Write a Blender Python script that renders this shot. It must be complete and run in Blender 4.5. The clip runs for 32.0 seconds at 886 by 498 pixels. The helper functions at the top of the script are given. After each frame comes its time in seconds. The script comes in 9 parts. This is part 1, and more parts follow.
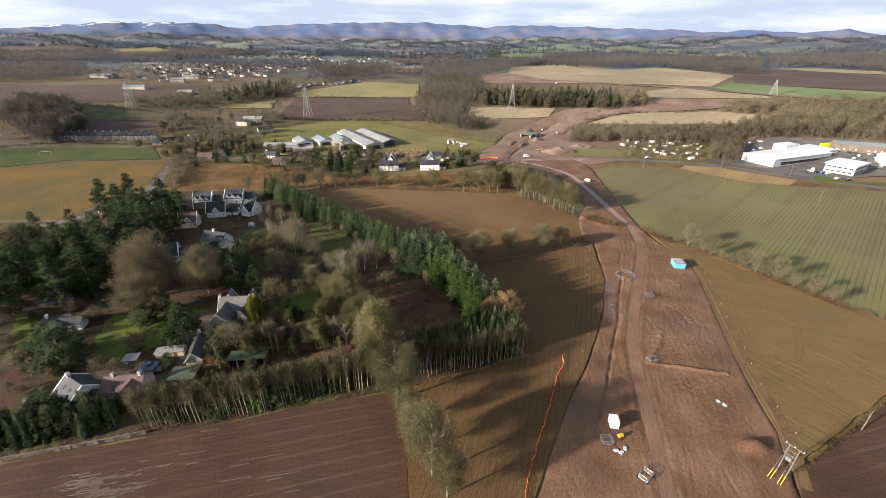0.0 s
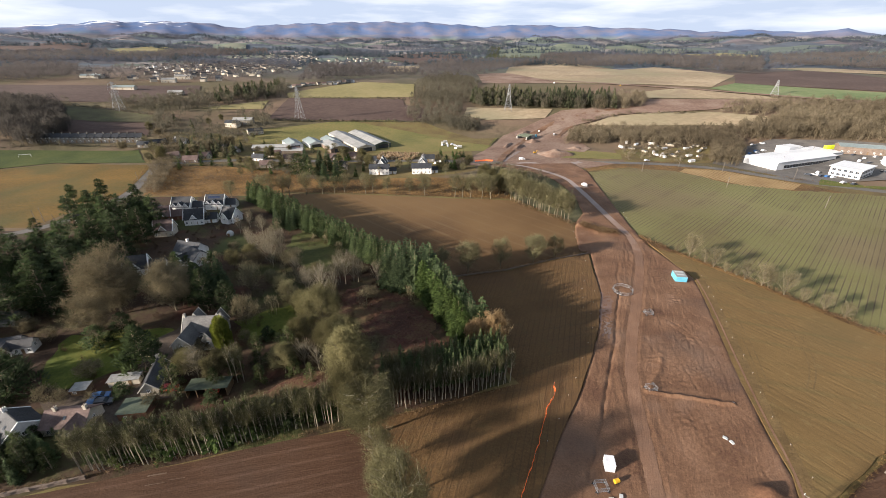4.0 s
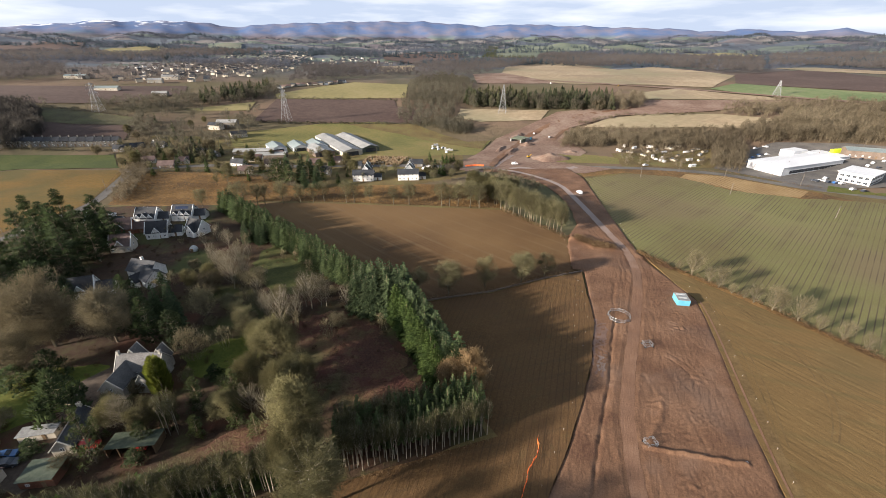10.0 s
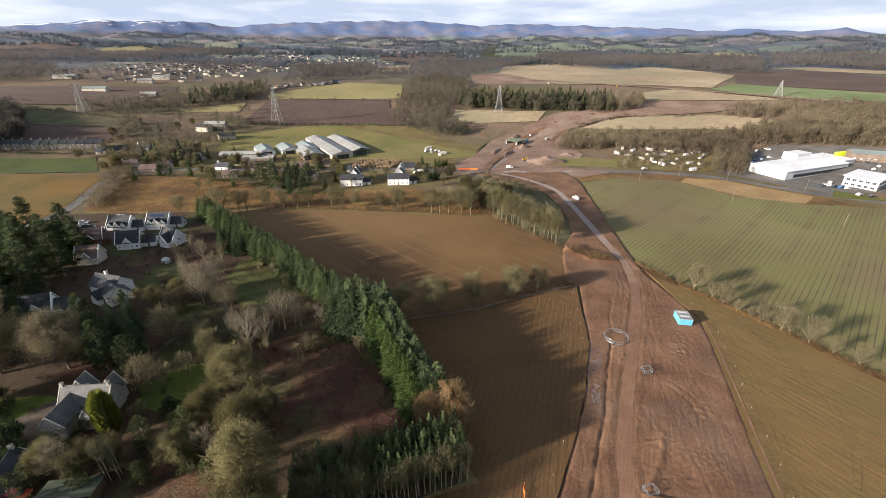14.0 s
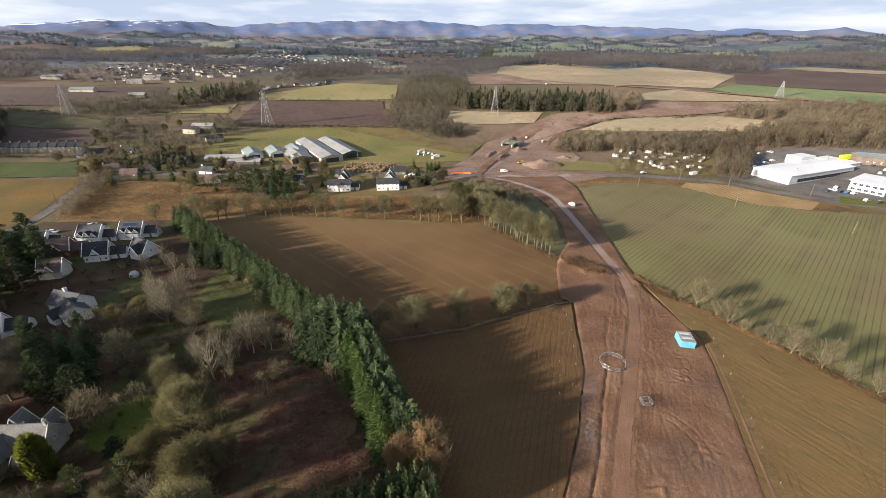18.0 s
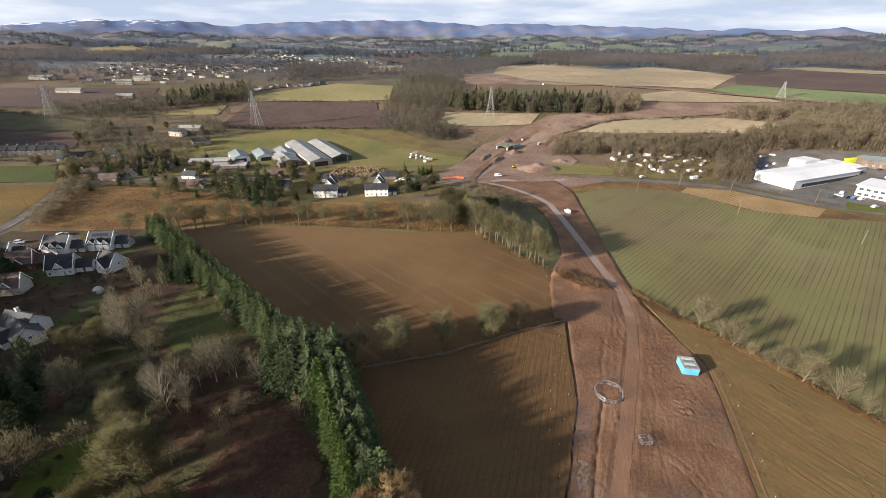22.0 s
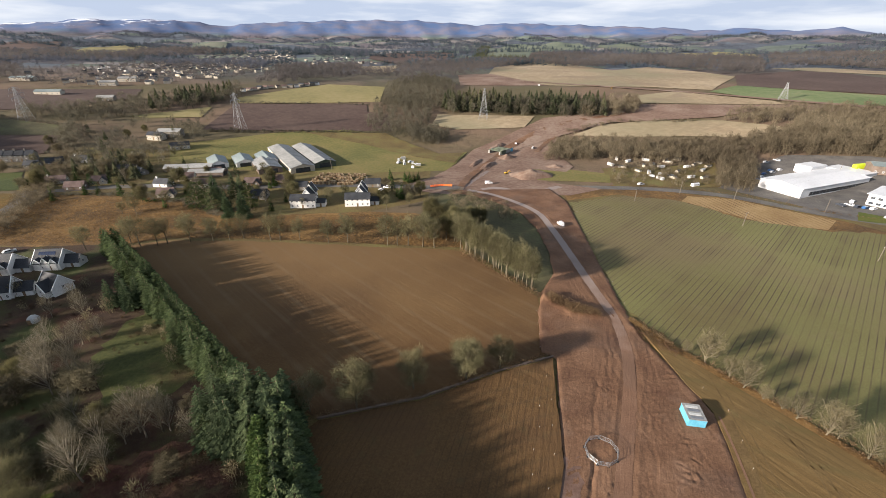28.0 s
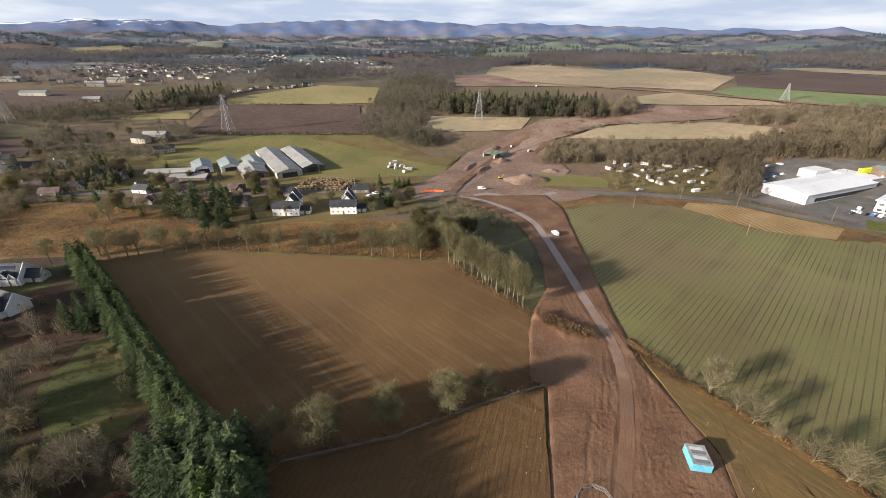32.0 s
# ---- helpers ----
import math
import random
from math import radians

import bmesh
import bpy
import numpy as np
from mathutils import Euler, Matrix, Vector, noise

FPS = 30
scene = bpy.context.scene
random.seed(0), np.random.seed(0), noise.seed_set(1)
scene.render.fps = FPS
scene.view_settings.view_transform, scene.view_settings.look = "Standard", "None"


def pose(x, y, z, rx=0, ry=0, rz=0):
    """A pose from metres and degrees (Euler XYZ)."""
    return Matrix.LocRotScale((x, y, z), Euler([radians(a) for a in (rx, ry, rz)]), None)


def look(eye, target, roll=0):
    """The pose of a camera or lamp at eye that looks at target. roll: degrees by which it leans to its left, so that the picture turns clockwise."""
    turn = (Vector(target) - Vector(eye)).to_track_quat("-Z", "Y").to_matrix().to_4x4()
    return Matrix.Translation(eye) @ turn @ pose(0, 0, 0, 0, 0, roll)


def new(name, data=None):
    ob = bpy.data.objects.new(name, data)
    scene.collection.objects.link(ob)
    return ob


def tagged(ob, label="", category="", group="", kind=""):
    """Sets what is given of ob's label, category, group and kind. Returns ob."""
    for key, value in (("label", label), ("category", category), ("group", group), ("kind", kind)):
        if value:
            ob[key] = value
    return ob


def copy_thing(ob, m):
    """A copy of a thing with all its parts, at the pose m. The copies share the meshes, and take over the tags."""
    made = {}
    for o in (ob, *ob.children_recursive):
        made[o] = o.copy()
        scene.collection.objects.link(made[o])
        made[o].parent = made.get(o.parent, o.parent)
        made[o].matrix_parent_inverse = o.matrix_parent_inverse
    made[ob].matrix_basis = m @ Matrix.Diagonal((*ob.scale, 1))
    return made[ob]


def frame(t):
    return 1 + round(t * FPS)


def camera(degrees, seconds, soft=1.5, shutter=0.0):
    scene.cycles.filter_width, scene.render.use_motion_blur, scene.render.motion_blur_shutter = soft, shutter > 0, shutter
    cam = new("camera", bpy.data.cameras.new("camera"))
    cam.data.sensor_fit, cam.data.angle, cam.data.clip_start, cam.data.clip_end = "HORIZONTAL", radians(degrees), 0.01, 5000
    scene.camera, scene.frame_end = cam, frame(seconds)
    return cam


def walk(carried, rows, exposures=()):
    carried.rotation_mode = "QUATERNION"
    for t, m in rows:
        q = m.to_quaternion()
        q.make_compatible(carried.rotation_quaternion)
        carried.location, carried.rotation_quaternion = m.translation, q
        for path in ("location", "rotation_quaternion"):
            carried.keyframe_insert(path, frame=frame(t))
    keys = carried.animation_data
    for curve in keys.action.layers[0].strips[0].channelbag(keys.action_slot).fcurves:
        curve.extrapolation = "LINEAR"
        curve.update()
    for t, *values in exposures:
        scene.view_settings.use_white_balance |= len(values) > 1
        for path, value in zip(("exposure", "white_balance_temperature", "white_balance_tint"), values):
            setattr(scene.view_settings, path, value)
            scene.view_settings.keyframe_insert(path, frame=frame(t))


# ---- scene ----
cam = camera(94.42, 32.0, soft=0.5)

# x, y, z, yaw, pitch, roll of the drone: a level, slow glide
PATH = [
    (0.0, 0.00, 0.00, 75.00, 0.000, -25.855, 0.236),
    (4.0, 4.70, 10.47, 74.91, -0.099, -25.893, 0.233),
    (8.0, 9.41, 20.96, 74.87, -0.202, -25.926, 0.231),
    (12.0, 14.14, 31.48, 74.87, -0.310, -25.955, 0.228),
    (16.0, 18.88, 42.02, 74.92, -0.422, -25.981, 0.225),
    (20.0, 23.64, 52.59, 75.01, -0.539, -26.001, 0.222),
    (24.0, 28.41, 63.18, 75.15, -0.660, -26.018, 0.219),
    (28.0, 33.19, 73.80, 75.34, -0.785, -26.031, 0.217),
    (32.0, 37.99, 84.44, 75.57, -0.915, -26.039, 0.214),
]
walk(cam, [(t, pose(x, y, z, 90 + pitch, 0, yaw) @ pose(0, 0, 0, 0, 0, roll)) for t, x, y, z, yaw, pitch, roll in PATH],
     exposures=[(0.0, 1.38), (14.0, 1.35), (32.0, 1.18)])

# ---------------------------------------------------------------- world and sun
SUN_TO = Vector((0.903, 0.430, 0.0)).normalized()      # the way the shadows fall
SUN_UP = radians(15.6)
world = bpy.data.worlds.new("sky")
scene.world = world
world.use_nodes = True
wn, wl = world.node_tree.nodes, world.node_tree.links
sky = wn.new("ShaderNodeTexSky")
sky.sky_type, sky.sun_disc = "NISHITA", False
sky.sun_elevation, sky.sun_rotation = SUN_UP, math.atan2(-SUN_TO.x, -SUN_TO.y)
sky.air_density, sky.dust_density = 1.0, 1.5
wc = wn.new("ShaderNodeTexCoord")
wm = wn.new("ShaderNodeMapping")
wm.inputs["Scale"].default_value = (1.0, 1.0, 7.0)
wl.new(wc.outputs["Generated"], wm.inputs["Vector"])
cloud = wn.new("ShaderNodeTexNoise")
cloud.inputs["Scale"].default_value, cloud.inputs["Detail"].default_value, cloud.inputs["Roughness"].default_value = 3.0, 9.0, 0.55
wl.new(wm.outputs[0], cloud.inputs["Vector"])
cover = wn.new("ShaderNodeValToRGB")
cover.color_ramp.elements[0].position, cover.color_ramp.elements[1].position = 0.14, 0.34
wl.new(cloud.outputs[0], cover.inputs[0])
tone_n = wn.new("ShaderNodeTexNoise")
tone_n.inputs["Scale"].default_value, tone_n.inputs["Detail"].default_value = 5.0, 8.0
wl.new(wm.outputs[0], tone_n.inputs["Vector"])
tone = wn.new("ShaderNodeValToRGB")
tone.color_ramp.elements[0].position, tone.color_ramp.elements[1].position = 0.44, 0.70
tone.color_ramp.elements[0].color, tone.color_ramp.elements[1].color = (3.45, 4.0, 5.05, 1), (5.65, 5.85, 6.25, 1)
wl.new(tone_n.outputs[0], tone.inputs[0])
wmix = wn.new("ShaderNodeMixRGB")
# banks of cloud towards the horizon, mostly clear overhead
wz = wn.new("ShaderNodeSeparateXYZ")
wl.new(wc.outputs["Generated"], wz.inputs[0])
thin_up = wn.new("ShaderNodeMapRange")
thin_up.inputs[1].default_value, thin_up.inputs[2].default_value, thin_up.inputs[3].default_value, thin_up.inputs[4].default_value = 0.15, 0.5, 1.0, 0.48
wl.new(wz.outputs[2], thin_up.inputs[0])
wcov = wn.new("ShaderNodeMath")
wcov.operation = "MULTIPLY"
wl.new(cover.outputs[0], wcov.inputs[0]), wl.new(thin_up.outputs[0], wcov.inputs[1])
wl.new(wcov.outputs[0], wmix.inputs[0])
wl.new(sky.outputs[0], wmix.inputs[1])
wl.new(tone.outputs[0], wmix.inputs[2])
wbg = wn["Background"]
wl.new(wmix.outputs[0], wbg.inputs[0])
wbg.inputs[1].default_value = 0.072
sun = new("sun", bpy.data.lights.new("sun", "SUN"))
sun.data.energy, sun.data.angle, sun.data.color = 6.05, radians(2.2), (1.0, 0.88, 0.765)
sun.matrix_world = look((0, 0, 0), (SUN_TO.x, SUN_TO.y, -math.tan(SUN_UP)))
sun.location = (-200, -70, 200)

# ---------------------------------------------------------------- materials
MATS = {}


def material(name, stops, big=0.05, small=1.0, rough=0.9, bump=0.0, rows=None, local=False, vary=0.0, metal=0.0, mixing=0.5, spec=0.2, island=0.0, spread=0.11, patches=(), thin=0.0, turning=None, ruts=None):
    """Colour from two sizes of noise over the colour stops. rows: (degrees, spacing, colour, strength), lines across the ground.
    local: the noise follows the object; vary: brightness by object; island: by loose piece."""
    m = bpy.data.materials.new(name)
    m.use_nodes = True
    n, l = m.node_tree.nodes, m.node_tree.links
    b = n["Principled BSDF"]
    b.inputs["Roughness"].default_value, b.inputs["Metallic"].default_value = rough, metal
    b.inputs["Specular IOR Level"].default_value = spec
    if local:
        src = n.new("ShaderNodeTexCoord").outputs["Object"]
    else:
        src = n.new("ShaderNodeNewGeometry").outputs["Position"]
    n1, n2 = n.new("ShaderNodeTexNoise"), n.new("ShaderNodeTexNoise")
    n1.inputs["Scale"].default_value, n1.inputs["Detail"].default_value = big, 5
    n2.inputs["Scale"].default_value, n2.inputs["Detail"].default_value, n2.inputs["Roughness"].default_value = small, 7, 0.7
    l.new(src, n1.inputs["Vector"]), l.new(src, n2.inputs["Vector"])
    mixf = n.new("ShaderNodeMixRGB")
    mixf.inputs[0].default_value = mixing
    l.new(n1.outputs[0], mixf.inputs[1]), l.new(n2.outputs[0], mixf.inputs[2])
    ramp = n.new("ShaderNodeValToRGB")
    e = ramp.color_ramp.elements
    while len(e) < len(stops):
        e.new(0.5)
    for i, c in enumerate(stops):
        e[i].position = 0.5 - spread + 2 * spread * i / max(1, len(stops) - 1)
        e[i].color = (*c, 1)
    l.new(mixf.outputs[0], ramp.inputs[0])
    out = ramp.outputs[0]
    for scale, lo, hi, colour, strength in patches:
        pn = n.new("ShaderNodeTexNoise")
        pn.inputs["Scale"].default_value, pn.inputs["Detail"].default_value = scale, 7
        l.new(src, pn.inputs["Vector"])
        pm = n.new("ShaderNodeMapRange")
        pm.inputs[1].default_value, pm.inputs[2].default_value, pm.inputs[4].default_value = lo, hi, strength
        l.new(pn.outputs[0], pm.inputs[0])
        px = n.new("ShaderNodeMixRGB")
        l.new(pm.outputs[0], px.inputs[0]), l.new(out, px.inputs[1])
        px.inputs[2].default_value = (*colour, 1)
        out = px.outputs[0]
    if turning:      # the surface changes along y: from, to, colour
        ys, yr, yn = n.new("ShaderNodeSeparateXYZ"), n.new("ShaderNodeMapRange"), n.new("ShaderNodeMath")
        l.new(src, ys.inputs[0])
        yn.operation, yn.inputs[1].default_value = "MULTIPLY_ADD", 60.0
        l.new(n1.outputs[0], yn.inputs[0]), l.new(ys.outputs[1], yn.inputs[2])
        yr.inputs[1].default_value, yr.inputs[2].default_value = turning[0] + 30, turning[1] + 30
        l.new(yn.outputs[0], yr.inputs[0])
        yr.inputs[4].default_value = turning[3]
        yx = n.new("ShaderNodeMixRGB")
        l.new(yr.outputs[0], yx.inputs[0]), l.new(out, yx.inputs[1])
        yx.inputs[2].default_value = (*turning[2], 1)
        out = yx.outputs[0]
    for angle, spacing, colour, strength in rows or ():
        mp = n.new("ShaderNodeMapping")
        mp.inputs["Rotation"].default_value = (0, 0, radians(-angle))
        l.new(src, mp.inputs["Vector"])
        w = n.new("ShaderNodeTexWave")
        w.bands_direction = "Y"
        w.inputs["Scale"].default_value = 2 * math.pi / 20 / spacing
        w.inputs["Distortion"].default_value, w.inputs["Detail"].default_value, w.inputs["Detail Scale"].default_value = 0.35, 2, 0.6
        l.new(mp.outputs[0], w.inputs["Vector"])
        patchy = n.new("ShaderNodeTexNoise")
        patchy.inputs["Scale"].default_value = 0.05
        l.new(src, patchy.inputs["Vector"])
        cut = n.new("ShaderNodeMapRange")
        cut.inputs[1].default_value, cut.inputs[2].default_value, cut.inputs[4].default_value = 0.86, 1.0, strength
        l.new(w.outputs[0 if w.outputs[0].type == "VALUE" else 1], cut.inputs[0])
        mul = n.new("ShaderNodeMath")
        mul.operation = "MULTIPLY"
        pr = n.new("ShaderNodeMapRange")
        pr.inputs[1].default_value, pr.inputs[2].default_value, pr.inputs[3].default_value = 0.38, 0.6, 0.25
        l.new(patchy.outputs[0], pr.inputs[0])
        l.new(cut.outputs[0], mul.inputs[0]), l.new(pr.outputs[0], mul.inputs[1])
        rm = n.new("ShaderNodeMixRGB")
        l.new(mul.outputs[0], rm.inputs[0])
        l.new(out, rm.inputs[1])
        rm.inputs[2].default_value = (*colour, 1)
        out = rm.outputs[0]
    for amount, node, socket in ((vary, "ShaderNodeObjectInfo", "Random"), (island, "ShaderNodeNewGeometry", "Random Per Island")):
        if amount:
            hs = n.new("ShaderNodeHueSaturation")
            mr = n.new("ShaderNodeMapRange")
            mr.inputs[3].default_value, mr.inputs[4].default_value = 1 - amount, 1 + amount
            l.new(n.new(node).outputs[socket], mr.inputs[0])
            l.new(mr.outputs[0], hs.inputs["Value"])
            l.new(out, hs.inputs["Color"])
            out = hs.outputs[0]
    l.new(out, b.inputs["Base Color"])
    if thin:      # twigs and needles let light through from behind
        tr, ms = n.new("ShaderNodeBsdfTranslucent"), n.new("ShaderNodeMixShader")
        l.new(out, tr.inputs["Color"])
        ms.inputs[0].default_value = thin
        l.new(b.outputs[0], ms.inputs[1]), l.new(tr.outputs[0], ms.inputs[2])
        l.new(ms.outputs[0], n["Material Output"].inputs["Surface"])
    if bump:
        bp = n.new("ShaderNodeBump")
        bp.inputs["Strength"].default_value, bp.inputs["Distance"].default_value = bump, 0.6
        l.new(n2.outputs[0], bp.inputs["Height"])
        if ruts:      # worn grooves: degrees, spacing, depth
            rp = n.new("ShaderNodeMapping")
            rp.inputs["Rotation"].default_value = (0, 0, radians(-ruts[0]))
            l.new(src, rp.inputs["Vector"])
            rs = n.new("ShaderNodeMapping")
            rs.inputs["Scale"].default_value = (0.16 / ruts[1], 1.0 / ruts[1], 1)
            l.new(rp.outputs[0], rs.inputs["Vector"])
            rw = n.new("ShaderNodeTexNoise")
            rw.inputs["Scale"].default_value, rw.inputs["Detail"].default_value, rw.inputs["Roughness"].default_value, rw.inputs["Distortion"].default_value = 1.0, 5, 0.6, 0.6
            l.new(rs.outputs[0], rw.inputs["Vector"])
            rb = n.new("ShaderNodeBump")
            rb.inputs["Strength"].default_value, rb.inputs["Distance"].default_value = 0.6, ruts[2]
            l.new(rw.outputs[0], rb.inputs["Height"])
            l.new(rb.outputs[0], bp.inputs["Normal"])
        l.new(bp.outputs[0], b.inputs["Normal"])
    MATS[name] = m
    return m


SOIL = [(0.032, 0.016, 0.009), (0.060, 0.031, 0.017), (0.094, 0.052, 0.031)]
material("site_dirt", [(0.075, 0.037, 0.022), (0.127, 0.069, 0.039), (0.181, 0.104, 0.063)], 0.10, 2.6, 0.85, 0.3, spread=0.13, patches=[(0.045, 0.56, 0.68, (0.088, 0.062, 0.048), 0.5), (0.12, 0.58, 0.68, (0.17, 0.105, 0.070), 0.5)], ruts=(66, 0.9, 0.18))
material("track_dirt", [(0.118, 0.064, 0.039), (0.160, 0.090, 0.055), (0.205, 0.122, 0.078)], 0.15, 3.0, 0.8, 0.2, spread=0.15, patches=[(0.08, 0.5, 0.62, (0.135, 0.082, 0.055), 0.6)], turning=(160, 222, (0.225, 0.185, 0.165), 1.0), ruts=(66, 0.5, 0.12))
material("plough_soil", SOIL, 0.05, 3.2, 0.95, 0.25, rows=[(14, 3.4, (0.15, 0.095, 0.066), 0.25)], spread=0.15, patches=[(0.05, 0.52, 0.62, (0.045, 0.026, 0.017), 0.7)], ruts=(14, 1.0, 0.35))
# darker at low y: dark soil, with the hedge's shade painted into the tone
material("brown_field", [(0.053, 0.028, 0.012), (0.09, 0.049, 0.019), (0.137, 0.081, 0.033)], 0.03, 2.2, 0.95, 0.18, rows=[(-45, 7.5, (0.135, 0.092, 0.050), 0.42), (-45, 1.6, (0.125, 0.080, 0.038), 0.3)], spread=0.15, patches=[(0.02, 0.46, 0.6, (0.064, 0.036, 0.017), 0.6), (0.2, 0.58, 0.7, (0.105, 0.066, 0.030), 0.5)], turning=(160, 225, (0.14, 0.086, 0.038), 0.7), ruts=(-45, 1.2, 0.18))
material("stubble_field", [(0.053, 0.029, 0.012), (0.088, 0.05, 0.02), (0.132, 0.078, 0.03)], 0.04, 2.2, 0.95, 0.2, rows=[(72, 1.5, (0.036, 0.022, 0.012), 0.45), (14, 5.0, (0.06, 0.04, 0.02), 0.3)], spread=0.15, patches=[(0.04, 0.5, 0.62, (0.066, 0.036, 0.018), 0.6), (0.3, 0.58, 0.7, (0.075, 0.052, 0.022), 0.5)], ruts=(72, 1.2, 0.3))
material("crop_field", [(0.104, 0.084, 0.036), (0.128, 0.122, 0.047), (0.166, 0.151, 0.066)], 0.02, 2.4, 0.95, 0.3, rows=[(43, 1.75, (0.052, 0.036, 0.026), 0.85), (43, 18.4, (0.080, 0.058, 0.034), 0.3)], spread=0.13, patches=[(0.010, 0.48, 0.6, (0.118, 0.084, 0.050), 0.65), (0.15, 0.56, 0.68, (0.14, 0.112, 0.060), 0.4)])
material("right_field", [(0.087, 0.054, 0.021), (0.136, 0.086, 0.033), (0.191, 0.125, 0.05)], 0.03, 4.0, 0.95, 0.2, rows=[(-58, 1.7, (0.060, 0.040, 0.020), 0.4), (-20, 9.0, (0.085, 0.072, 0.028), 0.4)], spread=0.15, patches=[(0.03, 0.5, 0.62, (0.092, 0.064, 0.026), 0.6), (0.4, 0.60, 0.72, (0.17, 0.125, 0.055), 0.5)], ruts=(-58, 1.5, 0.3))
material("furrow_field", [(0.192, 0.122, 0.054), (0.23, 0.154, 0.07), (0.269, 0.186, 0.09)], 0.06, 0.8, 0.95, 0.4, rows=[(95, 2.8, (0.080, 0.042, 0.022), 1.0)])
material("rough_grass", [(0.075, 0.055, 0.024), (0.115, 0.085, 0.033), (0.12, 0.11, 0.038)], 0.06, 0.9, 0.95, 0.5)
material("golden_grass", [(0.062, 0.036, 0.016), (0.125, 0.072, 0.026), (0.205, 0.122, 0.046)], 0.05, 0.7, 0.95, 0.7, patches=[(0.12, 0.52, 0.64, (0.070, 0.046, 0.022), 0.7)])
material("dead_grass", [(0.110, 0.066, 0.026), (0.180, 0.110, 0.044), (0.250, 0.160, 0.068)], 0.1, 1.2, 0.95, island=0.3, thin=0.4)
material("yellow_meadow", [(0.072, 0.046, 0.009), (0.114, 0.068, 0.013), (0.15, 0.084, 0.017)], 0.025, 0.6, 0.95, 0.3, rows=[(15, 6.0, (0.09, 0.064, 0.024), 0.4)], patches=[(0.02, 0.45, 0.6, (0.052, 0.054, 0.016), 0.7), (0.035, 0.55, 0.66, (0.105, 0.062, 0.018), 0.6)])
material("lawn", [(0.042, 0.056, 0.010), (0.066, 0.082, 0.013), (0.094, 0.096, 0.018)], 0.06, 1.0, 0.95, 0.3)
material("sports_turf", [(0.030, 0.042, 0.010), (0.046, 0.060, 0.013), (0.066, 0.072, 0.018)], 0.04, 0.8, 0.95, 0.3, rows=[(20, 5.0, (0.05, 0.064, 0.016), 0.4)])
material("pasture", [(0.084, 0.086, 0.026), (0.126, 0.113, 0.037), (0.168, 0.129, 0.051)], 0.02, 0.5, 0.95, 0.3)
material("bracken", [(0.050, 0.025, 0.018), (0.085, 0.041, 0.027), (0.112, 0.074, 0.036)], 0.07, 1.6, 0.95, 0.9, patches=[(0.05, 0.48, 0.58, (0.050, 0.052, 0.020), 0.8), (0.09, 0.54, 0.64, (0.062, 0.022, 0.018), 0.7), (0.4, 0.55, 0.65, (0.11, 0.085, 0.045), 0.4)])
material("leaf_litter", [(0.036, 0.022, 0.013), (0.059, 0.038, 0.022), (0.086, 0.059, 0.032)], 0.1, 1.2, 0.95, island=0.25, thin=0.3)
material("woodland_floor", [(0.028, 0.017, 0.011), (0.045, 0.027, 0.016), (0.050, 0.042, 0.018)], 0.06, 0.8, 0.95, 0.5, patches=[(0.05, 0.5, 0.62, (0.056, 0.066, 0.020), 0.8), (0.08, 0.56, 0.66, (0.07, 0.025, 0.015), 0.6)])
material("far_plough", [(0.051, 0.032, 0.026), (0.066, 0.043, 0.035), (0.086, 0.058, 0.046)], 0.012, 0.2, 0.95)
material("far_stubble", [(0.204, 0.156, 0.099), (0.264, 0.205, 0.13), (0.33, 0.262, 0.174)], 0.012, 0.15, 0.95, rows=[(30, 14.0, (0.17, 0.135, 0.09), 0.3)], patches=[(0.006, 0.48, 0.6, (0.165, 0.150, 0.088), 0.7), (0.02, 0.56, 0.66, (0.16, 0.12, 0.085), 0.5)])
# pasture green greyed and cooled, with the haze of distance in the colour
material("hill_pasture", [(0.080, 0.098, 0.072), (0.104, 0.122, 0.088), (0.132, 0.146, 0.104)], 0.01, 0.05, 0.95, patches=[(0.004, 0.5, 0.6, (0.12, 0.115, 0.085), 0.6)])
material("far_green", [(0.077, 0.108, 0.044), (0.108, 0.139, 0.057), (0.149, 0.165, 0.081)], 0.01, 0.15, 0.95)
material("far_yellow", [(0.145, 0.131, 0.056), (0.189, 0.161, 0.068), (0.219, 0.182, 0.086)], 0.012, 0.15, 0.95)
material("earthwork", [(0.113, 0.069, 0.049), (0.161, 0.106, 0.079), (0.215, 0.16, 0.123)], 0.03, 0.4, 0.95, 0.4)
material("asphalt", [(0.068, 0.062, 0.058), (0.101, 0.094, 0.086), (0.135, 0.122, 0.106)], 0.1, 1.5, 0.85, 0.1)
material("gravel_drive", [(0.044, 0.033, 0.025), (0.064, 0.049, 0.037), (0.086, 0.068, 0.052)], 0.1, 1.5, 0.9, 0.2)
material("paddock", [(0.039, 0.044, 0.014), (0.063, 0.068, 0.02), (0.088, 0.085, 0.029)], 0.05, 0.9, 0.95, 0.4, patches=[(0.05, 0.5, 0.62, (0.052, 0.030, 0.016), 0.7)])
material("works_scrub_ground", [(0.048, 0.044, 0.022), (0.076, 0.069, 0.035), (0.095, 0.097, 0.041)], 0.06, 0.9, 0.95, 0.5)
material("wheel_mark", [(0.086, 0.055, 0.023), (0.115, 0.075, 0.032), (0.145, 0.097, 0.042)], 0.2, 1.5, 0.95, 0.3)
material("wet_track", [(0.072, 0.047, 0.031), (0.106, 0.075, 0.053), (0.145, 0.109, 0.083)], 0.12, 1.5, 0.5, 0.3)
